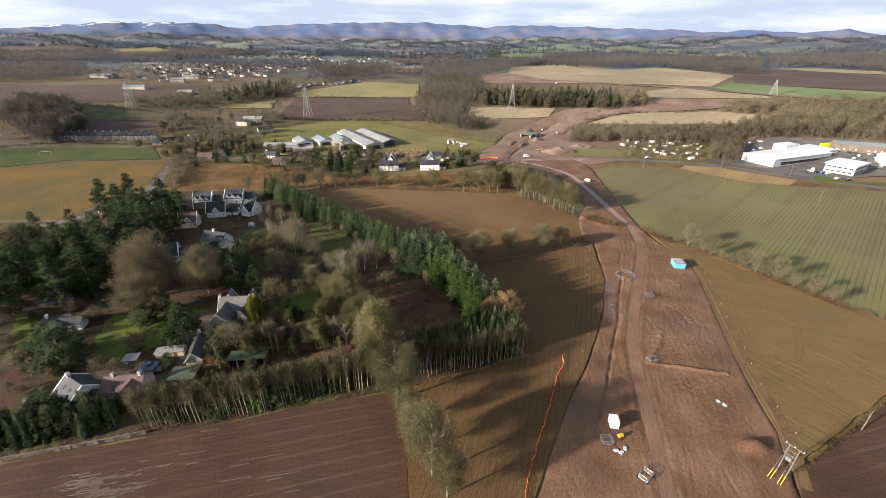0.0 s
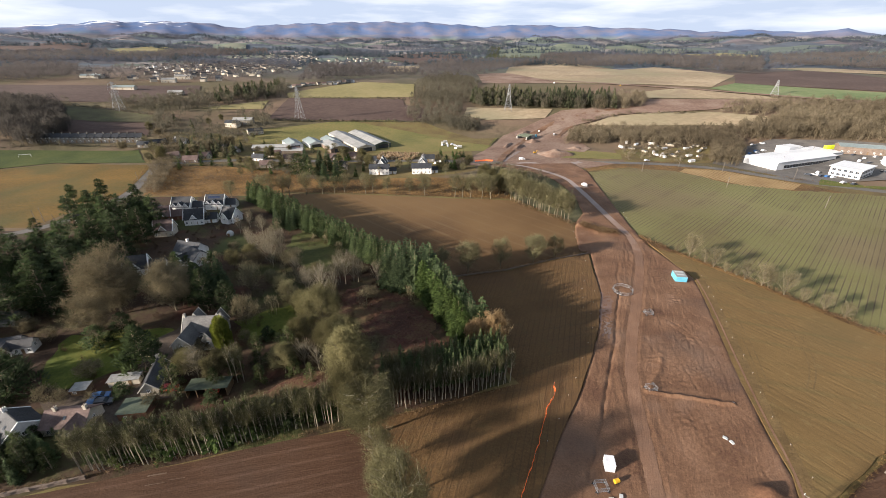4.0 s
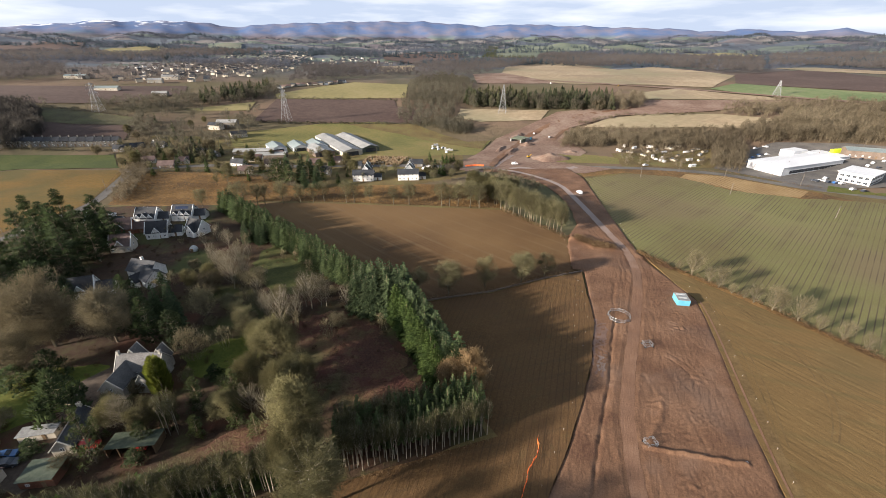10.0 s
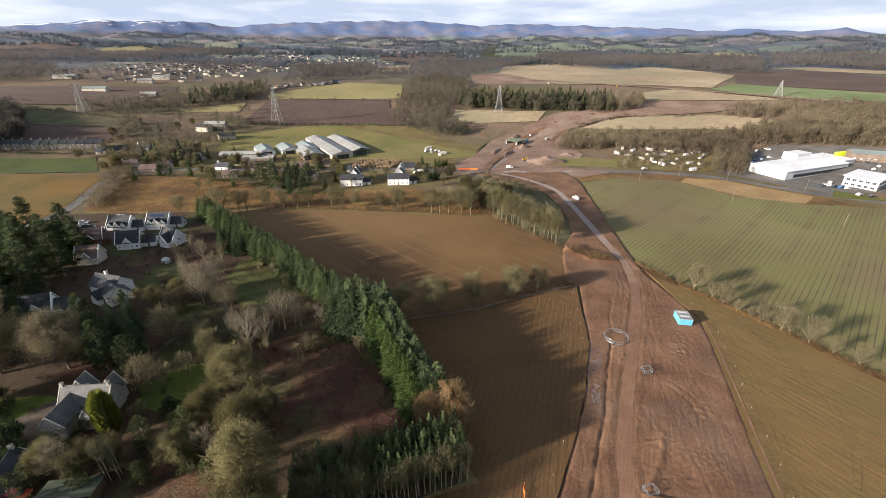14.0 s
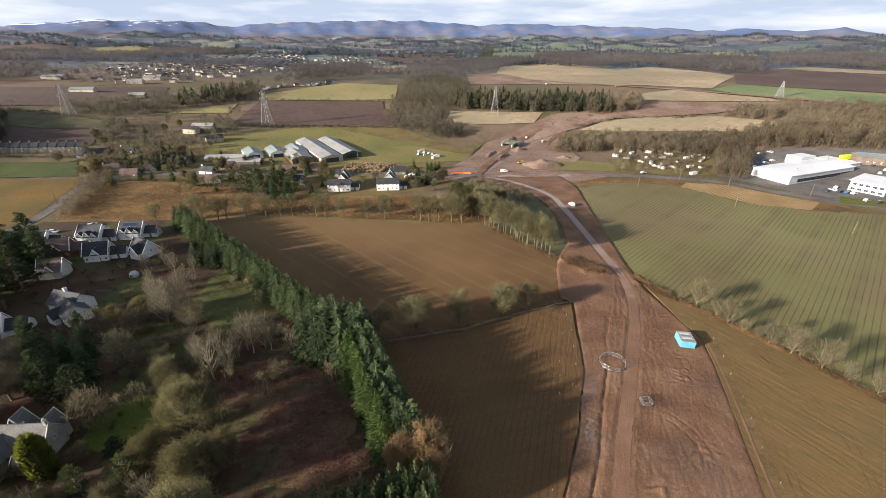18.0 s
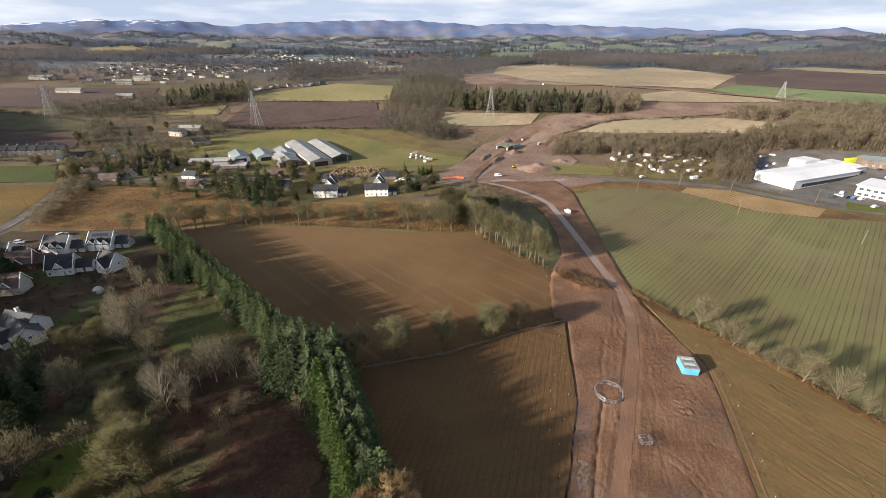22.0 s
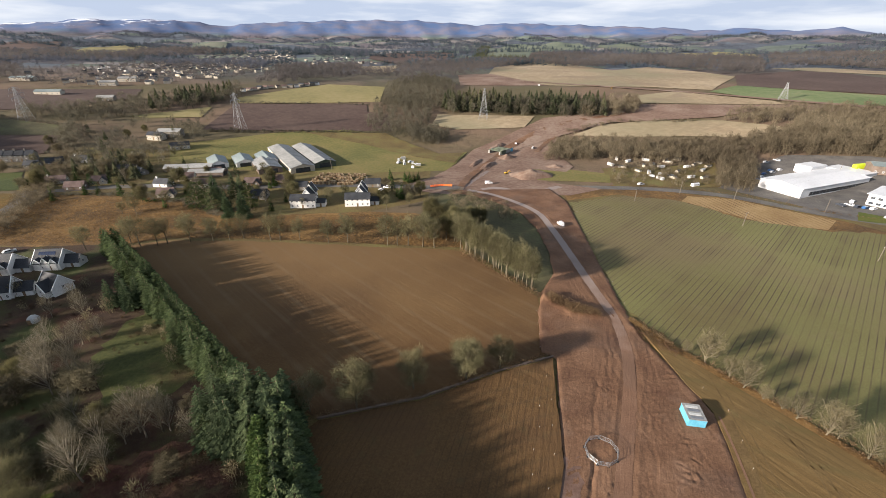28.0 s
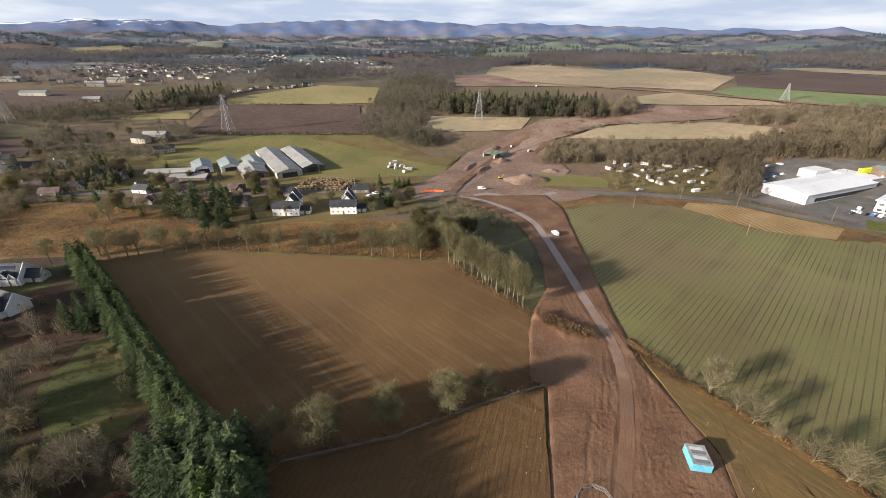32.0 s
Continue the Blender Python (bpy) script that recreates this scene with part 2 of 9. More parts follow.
# wet silt whose purplish cast is tree shade mixed into the colour
material("wet_silt", [(0.092, 0.054, 0.038), (0.122, 0.074, 0.054), (0.150, 0.096, 0.074)], 0.2, 1.6, 0.5, 0.15)
material("wet_mud", [(0.125, 0.085, 0.068), (0.160, 0.120, 0.100), (0.195, 0.155, 0.132)], 0.5, 1.8, 0.5, 0.3)


def land_material():
    """Far country: a patchwork of fields, hedged and wooded, with moor and snow on the hills. Distance haze is mixed
    into its colours.
    """
    m = bpy.data.materials.new("country")
    m.use_nodes = True
    n, l = m.node_tree.nodes, m.node_tree.links
    b = n["Principled BSDF"]
    b.inputs["Roughness"].default_value, b.inputs["Specular IOR Level"].default_value = 0.95, 0.1
    pos = n.new("ShaderNodeNewGeometry").outputs["Position"]
    flat = n.new("ShaderNodeMapping")
    flat.inputs["Scale"].default_value, flat.inputs["Rotation"].default_value = (0.7, 1.0, 0), (0, 0, 0.35)
    l.new(pos, flat.inputs["Vector"])
    v = n.new("ShaderNodeTexVoronoi")
    v.distance, v.inputs["Scale"].default_value = "MANHATTAN", 1 / 210
    l.new(flat.outputs[0], v.inputs["Vector"])
    sep = n.new("ShaderNodeSeparateColor")
    l.new(v.outputs["Color"], sep.inputs[0])
    ramp = n.new("ShaderNodeValToRGB")
    ramp.color_ramp.interpolation = "CONSTANT"
    e = ramp.color_ramp.elements
    while len(e) < 7:
        e.new(0.5)
    # field and wood tones cooled towards blue: distance haze painted into the patchwork
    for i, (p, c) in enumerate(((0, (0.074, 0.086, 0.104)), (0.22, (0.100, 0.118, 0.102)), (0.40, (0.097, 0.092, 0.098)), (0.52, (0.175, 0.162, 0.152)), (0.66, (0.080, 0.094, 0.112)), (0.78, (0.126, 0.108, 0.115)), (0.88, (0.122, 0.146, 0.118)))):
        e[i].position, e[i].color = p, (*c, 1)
    l.new(sep.outputs[0], ramp.inputs[0])
    grain = n.new("ShaderNodeTexNoise")
    grain.inputs["Scale"].default_value, grain.inputs["Detail"].default_value = 0.02, 8
    l.new(pos, grain.inputs["Vector"])
    gm = n.new("ShaderNodeMixRGB")
    gm.blend_type, gm.inputs[0].default_value = "OVERLAY", 0.5
    l.new(ramp.outputs[0], gm.inputs[1]), l.new(grain.outputs[0], gm.inputs[2])
    xyz = n.new("ShaderNodeSeparateXYZ")
    l.new(pos, xyz.inputs[0])
    # bare brown ground on the valley floor, the haze-tinted fields beyond
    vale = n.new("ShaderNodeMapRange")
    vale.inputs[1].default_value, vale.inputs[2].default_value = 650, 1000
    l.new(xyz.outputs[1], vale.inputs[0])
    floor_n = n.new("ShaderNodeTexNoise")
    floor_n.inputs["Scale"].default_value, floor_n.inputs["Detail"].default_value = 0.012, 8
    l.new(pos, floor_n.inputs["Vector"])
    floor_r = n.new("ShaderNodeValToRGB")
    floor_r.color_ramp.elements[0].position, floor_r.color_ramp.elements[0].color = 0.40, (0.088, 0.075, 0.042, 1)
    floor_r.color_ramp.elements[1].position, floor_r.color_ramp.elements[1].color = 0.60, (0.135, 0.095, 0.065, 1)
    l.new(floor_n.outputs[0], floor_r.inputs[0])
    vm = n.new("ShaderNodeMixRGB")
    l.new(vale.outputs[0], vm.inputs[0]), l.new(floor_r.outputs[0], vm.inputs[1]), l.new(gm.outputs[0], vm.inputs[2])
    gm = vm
    # moor on the high ground, its colour blued by painted distance haze, with old snow on the tops
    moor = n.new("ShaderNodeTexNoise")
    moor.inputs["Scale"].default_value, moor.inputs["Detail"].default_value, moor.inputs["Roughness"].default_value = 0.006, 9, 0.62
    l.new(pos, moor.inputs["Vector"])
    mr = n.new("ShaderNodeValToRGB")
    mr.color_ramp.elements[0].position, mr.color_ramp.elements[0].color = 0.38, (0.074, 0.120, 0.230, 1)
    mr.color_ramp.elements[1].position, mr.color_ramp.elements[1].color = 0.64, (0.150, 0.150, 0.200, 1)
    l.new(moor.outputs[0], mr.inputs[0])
    crag = n.new("ShaderNodeBump")
    crag.inputs["Strength"].default_value, crag.inputs["Distance"].default_value = 0.25, 40.0
    l.new(moor.outputs[0], crag.inputs["Height"]), l.new(crag.outputs[0], b.inputs["Normal"])
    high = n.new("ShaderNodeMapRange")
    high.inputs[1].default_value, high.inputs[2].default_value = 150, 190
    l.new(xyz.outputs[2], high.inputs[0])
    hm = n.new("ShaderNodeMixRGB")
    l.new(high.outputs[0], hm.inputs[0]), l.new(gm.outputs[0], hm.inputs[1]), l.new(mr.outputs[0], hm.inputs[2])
    west = n.new("ShaderNodeMapRange")
    west.inputs[1].default_value, west.inputs[2].default_value, west.inputs[3].default_value, west.inputs[4].default_value = -2900, -900, 0.16, -0.30
    l.new(xyz.outputs[0], west.inputs[0])
    up = n.new("ShaderNodeMapRange")
    up.inputs[1].default_value, up.inputs[2].default_value, up.inputs[3].default_value, up.inputs[4].default_value = 160, 260, -0.22, 0.16
    l.new(xyz.outputs[2], up.inputs[0])
    sn = n.new("ShaderNodeTexNoise")
    sn.inputs["Scale"].default_value, sn.inputs["Detail"].default_value = 0.011, 7
    l.new(pos, sn.inputs["Vector"])
    a1, a2 = n.new("ShaderNodeMath"), n.new("ShaderNodeMath")
    l.new(west.outputs[0], a1.inputs[0]), l.new(up.outputs[0], a1.inputs[1])
    l.new(a1.outputs[0], a2.inputs[0]), l.new(sn.outputs[0], a2.inputs[1])
    sr = n.new("ShaderNodeMapRange")
    sr.inputs[1].default_value, sr.inputs[2].default_value = 0.64, 0.76
    l.new(a2.outputs[0], sr.inputs[0])
    sm = n.new("ShaderNodeMixRGB")
    l.new(sr.outputs[0], sm.inputs[0]), l.new(hm.outputs[0], sm.inputs[1])
    sm.inputs[2].default_value = (0.72, 0.76, 0.84, 1)
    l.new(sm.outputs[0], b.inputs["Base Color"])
    MATS["country"] = m


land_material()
LOC = dict(local=True)
material("brown_brick", [(0.105, 0.080, 0.064), (0.145, 0.112, 0.090), (0.185, 0.145, 0.118)], 0.4, 3.0, 0.9, 0.2, local=True)
material("bark", [(0.10, 0.075, 0.05), (0.16, 0.125, 0.085), (0.26, 0.22, 0.16)], 0.6, 4, 0.9, 0.4, vary=0.25, **LOC)
material("pale_bark", [(0.083, 0.068, 0.046), (0.121, 0.102, 0.068), (0.158, 0.137, 0.094)], 0.6, 4, 0.9, 0.3, vary=0.2, **LOC)
material("brown_twigs", [(0.084, 0.072, 0.043), (0.126, 0.108, 0.065), (0.176, 0.150, 0.092)], 0.3, 1.5, 0.9, vary=0.3, island=0.22, **LOC, thin=0.45)
material("oak_twigs", [(0.104, 0.086, 0.052), (0.158, 0.132, 0.080), (0.215, 0.180, 0.112)], 0.3, 1.5, 0.9, vary=0.2, island=0.25, **LOC, thin=0.45)
material("olive_twigs", [(0.077, 0.071, 0.034), (0.116, 0.105, 0.049), (0.162, 0.143, 0.07)], 0.3, 1.5, 0.9, vary=0.25, island=0.22, **LOC, thin=0.45)
material("grey_twigs", [(0.094, 0.079, 0.052), (0.136, 0.116, 0.075), (0.188, 0.16, 0.107)], 0.3, 1.5, 0.9, vary=0.25, island=0.22, **LOC, thin=0.45)
# brighter copy of olive_twigs: full sun on the field-edge trees, put into the colour
material("lit_olive_twigs", [(0.083, 0.077, 0.038), (0.126, 0.116, 0.057), (0.175, 0.16, 0.081)], 0.3, 1.5, 0.9, vary=0.25, island=0.22, **LOC, thin=0.45)
material("grey_wood_crowns", [(0.070, 0.063, 0.046), (0.108, 0.098, 0.070), (0.155, 0.140, 0.102)], 0.01, 0.2, 0.9, island=0.22, thin=0.45)
material("stem_row_twigs", [(0.055, 0.055, 0.026), (0.085, 0.082, 0.038), (0.125, 0.115, 0.058)], 0.3, 1.5, 0.9, vary=0.3, island=0.22, **LOC, thin=0.45)
material("larch_twigs", [(0.21, 0.145, 0.075), (0.295, 0.208, 0.110), (0.37, 0.268, 0.150)], 0.3, 1.5, 0.9, vary=0.2, island=0.22, **LOC, thin=0.6)
material("dark_needles", [(0.026, 0.038, 0.017), (0.044, 0.062, 0.026), (0.070, 0.092, 0.038)], 0.3, 1.2, 0.85, vary=0.3, island=0.22, **LOC, thin=0.45)
material("spruce_needles", [(0.046, 0.068, 0.028), (0.074, 0.102, 0.040), (0.112, 0.142, 0.058)], 0.3, 1.2, 0.85, vary=0.25, island=0.25, **LOC, thin=0.35)
material("blue_needles", [(0.042, 0.062, 0.030), (0.068, 0.094, 0.043), (0.104, 0.132, 0.062)], 0.3, 1.2, 0.85, vary=0.22, island=0.25, **LOC, thin=0.35)
material("cypress_needles", [(0.040, 0.066, 0.018), (0.064, 0.098, 0.026), (0.096, 0.130, 0.036)], 0.3, 1.2, 0.85, vary=0.2, island=0.22, **LOC, thin=0.35)
material("ivy_leaves", [(0.034, 0.044, 0.016), (0.055, 0.068, 0.024), (0.085, 0.098, 0.036)], 0.3, 1.2, 0.7, vary=0.25, island=0.25, **LOC, thin=0.3)
material("row_twigs", [(0.090, 0.084, 0.044), (0.138, 0.126, 0.066), (0.195, 0.176, 0.094)], 0.3, 1.5, 0.9, vary=0.25, island=0.22, **LOC, thin=0.45)
material("straw_twigs", [(0.112, 0.096, 0.052), (0.165, 0.142, 0.078), (0.225, 0.192, 0.110)], 0.3, 1.5, 0.9, vary=0.2, island=0.22, **LOC, thin=0.45)
material("birch_bark", [(0.15, 0.13, 0.095), (0.215, 0.188, 0.14), (0.29, 0.256, 0.195)], 0.6, 4, 0.9, 0.3, vary=0.2, **LOC)
material("golden_needles", [(0.085, 0.105, 0.018), (0.135, 0.150, 0.026), (0.190, 0.195, 0.034)], 0.3, 1.2, 0.85, vary=0.1, island=0.22, **LOC, thin=0.45)
material("wood_crowns", [(0.096, 0.078, 0.052), (0.15, 0.123, 0.081), (0.213, 0.177, 0.119)], 0.01, 0.2, 0.9, island=0.22, thin=0.45)
# darker copy of wood_crowns; the west wood's shade is in the colour
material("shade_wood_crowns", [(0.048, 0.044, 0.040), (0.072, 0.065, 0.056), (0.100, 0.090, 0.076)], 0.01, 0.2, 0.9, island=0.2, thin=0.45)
# crowns greyer, then bluer, the farther they stand: haze put into the colour
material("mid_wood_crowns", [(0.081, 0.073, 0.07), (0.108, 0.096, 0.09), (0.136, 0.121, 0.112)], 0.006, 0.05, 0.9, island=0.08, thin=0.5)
material("hazed_wood_crowns", [(0.07, 0.077, 0.097), (0.092, 0.099, 0.121), (0.117, 0.123, 0.145)], 0.006, 0.05, 0.9, island=0.1, thin=0.45)
material("hazed_conifers", [(0.048, 0.064, 0.077), (0.066, 0.086, 0.099), (0.086, 0.108, 0.121)], 0.01, 0.2, 0.9, island=0.22, thin=0.45)
material("conifer_crowns", [(0.045, 0.053, 0.031), (0.073, 0.082, 0.045), (0.121, 0.114, 0.062)], 0.01, 0.2, 0.9, island=0.22, thin=0.45)
material("hedge_brush", [(0.099, 0.064, 0.035), (0.16, 0.105, 0.058), (0.22, 0.153, 0.084)], 0.1, 1.2, 0.95, island=0.22, thin=0.45)

# ---------------------------------------------------------------- mesh helpers


def thing(name, label, category, m=None, group="", kind=""):
    ob = new(name)
    ob.empty_display_size = 0.5
    if m is not None:
        ob.matrix_basis = m
    return tagged(ob, label, category, group, kind)


def solid(name, verts, faces, mat, parent=None, label="", smooth=False):
    me = bpy.data.meshes.new(name)
    me.from_pydata(verts, [], faces)
    me.materials.append(MATS[mat])
    if smooth:
        me.polygons.foreach_set("use_smooth", [True] * len(me.polygons))
    me.update()
    ob = new(name, me)
    if parent is not None:
        ob.parent = parent
    if label:
        ob["label"] = label
    return ob


def part(name, bm, mat, parent, label="", m=None):
    me = bpy.data.meshes.new(name)
    bmesh.ops.recalc_face_normals(bm, faces=bm.faces)
    bm.to_mesh(me)
    bm.free()
    me.materials.append(MATS[mat])
    ob = new(name, me)
    ob.parent = parent
    if m is not None:
        ob.matrix_basis = m
    if label:
        ob["label"] = label
    return ob


def box(bm, x0, y0, z0, x1, y1, z1, m=None):
    v = [bm.verts.new((x, y, z)) for z in (z0, z1) for x, y in ((x0, y0), (x1, y0), (x1, y1), (x0, y1))]
    for f in ((3, 2, 1, 0), (4, 5, 6, 7), (0, 1, 5, 4), (1, 2, 6, 5), (2, 3, 7, 6), (3, 0, 4, 7)):
        bm.faces.new([v[i] for i in f])
    if m is not None:
        bmesh.ops.transform(bm, matrix=m, verts=v)
    return v


def prism(bm, profile, y0, y1):
    """A profile in x and z, drawn out along y."""
    a = [bm.verts.new((x, y0, z)) for x, z in profile]
    b = [bm.verts.new((x, y1, z)) for x, z in profile]
    k = len(profile)
    bm.faces.new(a), bm.faces.new(b[::-1])
    for i in range(k):
        bm.faces.new((a[i], b[i], b[(i + 1) % k], a[(i + 1) % k]))


def rod(bm, p0, p1, r0, r1, sides=5):
    p0, p1 = Vector(p0), Vector(p1)
    q = (p1 - p0).to_track_quat("Z", "Y")
    rings = []
    for p, r in ((p0, r0), (p1, r1)):
        rings.append([bm.verts.new(p + q @ Vector((r * math.cos(a), r * math.sin(a), 0))) for a in (2 * math.pi * i / sides for i in range(sides))])
    for i in range(sides):
        j = (i + 1) % sides
        bm.faces.new((rings[0][i], rings[0][j], rings[1][j], rings[1][i]))
    bm.faces.new(rings[0][::-1]), bm.faces.new(rings[1])


def inside(px, py, poly):
    """Which of the points lie in the polygon."""
    hit = np.zeros(np.shape(px), bool)
    k = len(poly)
    for i in range(k):
        (x0, y0), (x1, y1) = poly[i], poly[(i + 1) % k]
        if y0 != y1:
            hit ^= ((y0 > py) != (y1 > py)) & (px < (x1 - x0) * (py - y0) / (y1 - y0) + x0)
    return hit


def away(px, py, line):
    """Distance of the points to a polyline."""
    d = np.full(np.shape(px), 1e9)
    for (x0, y0), (x1, y1) in zip(line, line[1:]):
        dx, dy = x1 - x0, y1 - y0
        u = np.clip(((px - x0) * dx + (py - y0) * dy) / (dx * dx + dy * dy), 0, 1)
        d = np.minimum(d, np.hypot(px - x0 - u * dx, py - y0 - u * dy))
    return d


def along(line, step):
    """Points every step metres along a polyline, with the heading there."""
    out, left = [], 0.0
    for (x0, y0), (x1, y1) in zip(line, line[1:]):
        n = math.hypot(x1 - x0, y1 - y0)
        while left < n:
            u = left / n
            out.append((x0 + (x1 - x0) * u, y0 + (y1 - y0) * u, math.atan2(y1 - y0, x1 - x0)))
            left += step
        left -= n
    return out


# ---------------------------------------------------------------- ground
RIDGE_AT = (-60, -43.8, -39.8, -35.8, -28.3, -23.4, -19.1, -9.3, -1.8, 4.5, 9.9, 18.4, 26.8, 31.6, 33.5, 36.9, 41, 43.5, 60)
RIDGE_UP = (180, 186, 220, 253, 271, 233, 266, 301, 301, 264, 282, 254, 225, 203, 225, 193, 206, 165, 170)


def rise(x, y):
    """Height of the land: flat round the works, rising slowly to rolling country and a ring of hills."""
    r = np.hypot(x, y)
    d = np.maximum(0.0, r - 400)
    z = 40 * (1 - np.exp(-d * d / (d + 60) / 200)) + 0.004 * d
    az = np.degrees(np.arctan2(x, y))
    roll = 0.5 + 0.22 * np.sin(az * 0.31 + r * 0.0031) + 0.18 * np.sin(az * 0.83 - r * 0.0047 + 1.3) + 0.12 * np.sin(az * 1.9 + r * 0.009)
    z = z + np.clip((r - 1100) / 2300, 0, 1) ** 1.5 * 112 * (0.55 + 0.45 * roll)
    top = np.interp(az, RIDGE_AT, RIDGE_UP)
    lump = 5 * np.sin(az * 1.3 + r * 0.001) + 4 * np.sin(az * 2.9 - r * 0.001) + 1.1 * np.sin(az * 5.0 + r * 0.004)
    u = np.clip((r - 3500) / 1000, 0, 1)
    z = np.maximum(z, z * (1 - u) + (top + lump * u) * (u * u * (3 - 2 * u)))
    return z


def ground_sheet():
    radii = [0, 60, 120, 200, 280, 340, 380] + [400 + 20 * i for i in range(20)] + [800 + 50 * i for i in range(14)] + [1500 + 100 * i for i in range(20)] + [3500 + 60 * i for i in range(18)] + [4570, 4750]
    ang = np.concatenate([np.arange(-62, 62, 0.5), np.arange(62, 298, 4.0)])
    a, r = np.meshgrid(np.radians(ang), np.array(radii[1:], float))
    x, y = r * np.sin(a), r * np.cos(a)
    z = rise(x, y)
    k = len(ang)
    verts = [(0, 0, 0)] + list(zip(x.ravel().tolist(), y.ravel().tolist(), z.ravel().tolist()))
    faces = [(0, 1 + (j + 1) % k, 1 + j) for j in range(k)]
    for i in range(len(radii) - 2):
        o = 1 + i * k
        faces += [(o + j, o + (j + 1) % k, o + k + (j + 1) % k, o + k + j) for j in range(k)]
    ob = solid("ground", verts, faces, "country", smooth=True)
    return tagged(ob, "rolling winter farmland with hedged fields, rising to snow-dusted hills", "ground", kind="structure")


ground_sheet()


def field(name, poly, mat, label, lift=0.05, category="field", ragged=0.5, step=7.0, skirt=False, rim=None):
    """A sheet of land over the ground, with slightly ragged edges."""
    rnd = random.Random(name + label)
    pts = []
    for (x0, y0), (x1, y1) in zip(poly, poly[1:] + poly[:1]):
        n = max(1, int(math.hypot(x1 - x0, y1 - y0) / step))
        pts += [(x0 + (x1 - x0) * i / n + rnd.uniform(-ragged, ragged), y0 + (y1 - y0) * i / n + rnd.uniform(-ragged, ragged)) for i in range(n)]
    bm = bmesh.new()
    bm.faces.new([bm.verts.new((x, y, 0)) for x, y in pts])
    far = max(math.hypot(x, y) for x, y in pts) > 395
    if far:
        bmesh.ops.triangulate(bm, faces=bm.faces)
        xs, ys = [p[0] for p in pts], [p[1] for p in pts]
        for c, lo, hi, no in ((0, min(xs), max(xs), (1, 0, 0)), (1, min(ys), max(ys), (0, 1, 0))):
            g = max(18.0, (hi - lo) / 22)
            v = lo + g
            while v < hi:
                bmesh.ops.bisect_plane(bm, geom=bm.verts[:] + bm.edges[:] + bm.faces[:], plane_co=(v if c == 0 else 0, v if c else 0, 0), plane_no=no)
                v += g
        for v in bm.verts:
            v.co.z = float(rise(v.co.x, v.co.y)) + lift + 0.40 * min(1.0, max(0.0, (v.co.xy.length - 365) / 25))
    else:
        for v in bm.verts:
            v.co.z = lift if rim is None or min(math.hypot(v.co.x - x, v.co.y - y) for x, y, a in rim) < 2.5 else 0.09
        if skirt:      # the cut edge of the topsoil
            for v in [g for g in bmesh.ops.extrude_edge_only(bm, edges=bm.edges[:])["geom"] if isinstance(g, bmesh.types.BMVert)]:
                v.co.z = 0.0
    bmesh.ops.triangulate(bm, faces=bm.faces)
    bmesh.ops.recalc_face_normals(bm, faces=bm.faces)
    if sum(f.normal.z for f in bm.faces) < 0:
        bmesh.ops.reverse_faces(bm, faces=bm.faces)
    ob = part(name, bm, mat, None)
    return tagged(ob, label, category, kind="structure")


def ribbon(name, line, width, mat, label, lift=0.12, category="road", ragged=0.0, step=5.0):
    """A road of even width along a line."""
    rag = random.Random(len(line))
    for _ in range(2 if len(line) > 2 else 0):      # round the corners
        cut = [line[0]]
        for (x0, y0), (x1, y1) in zip(line, line[1:]):
            cut += [(0.75 * x0 + 0.25 * x1, 0.75 * y0 + 0.25 * y1), (0.25 * x0 + 0.75 * x1, 0.25 * y0 + 0.75 * y1)]
        line = cut + [line[-1]]
    pts = along(line, step) + [(*line[-1], math.atan2(line[-1][1] - line[-2][1], line[-1][0] - line[-2][0]))]
    verts, faces = [], []
    for x, y, a in pts:
        for s in (-1, 1):
            half = width / 2 + rag.uniform(-ragged, ragged)
            px, py = x - s * math.sin(a) * half, y + s * math.cos(a) * half
            z = float(rise(px, py))
            verts.append((px, py, z + (lift if z < 0.5 else max(lift, 0.8))))
    for i in range(len(pts) - 1):
        faces.append((2 * i, 2 * i + 2, 2 * i + 3, 2 * i + 1))
    bm = bmesh.new()
    vs = [bm.verts.new(v) for v in verts]
    for f in faces:
        bm.faces.new([vs[i] for i in f])
    bmesh.ops.recalc_face_normals(bm, faces=bm.faces)
    if sum(f.normal.z for f in bm.faces) < 0:
        bmesh.ops.reverse_faces(bm, faces=bm.faces)
    return tagged(part(name, bm, mat, None), label, category, kind="structure")


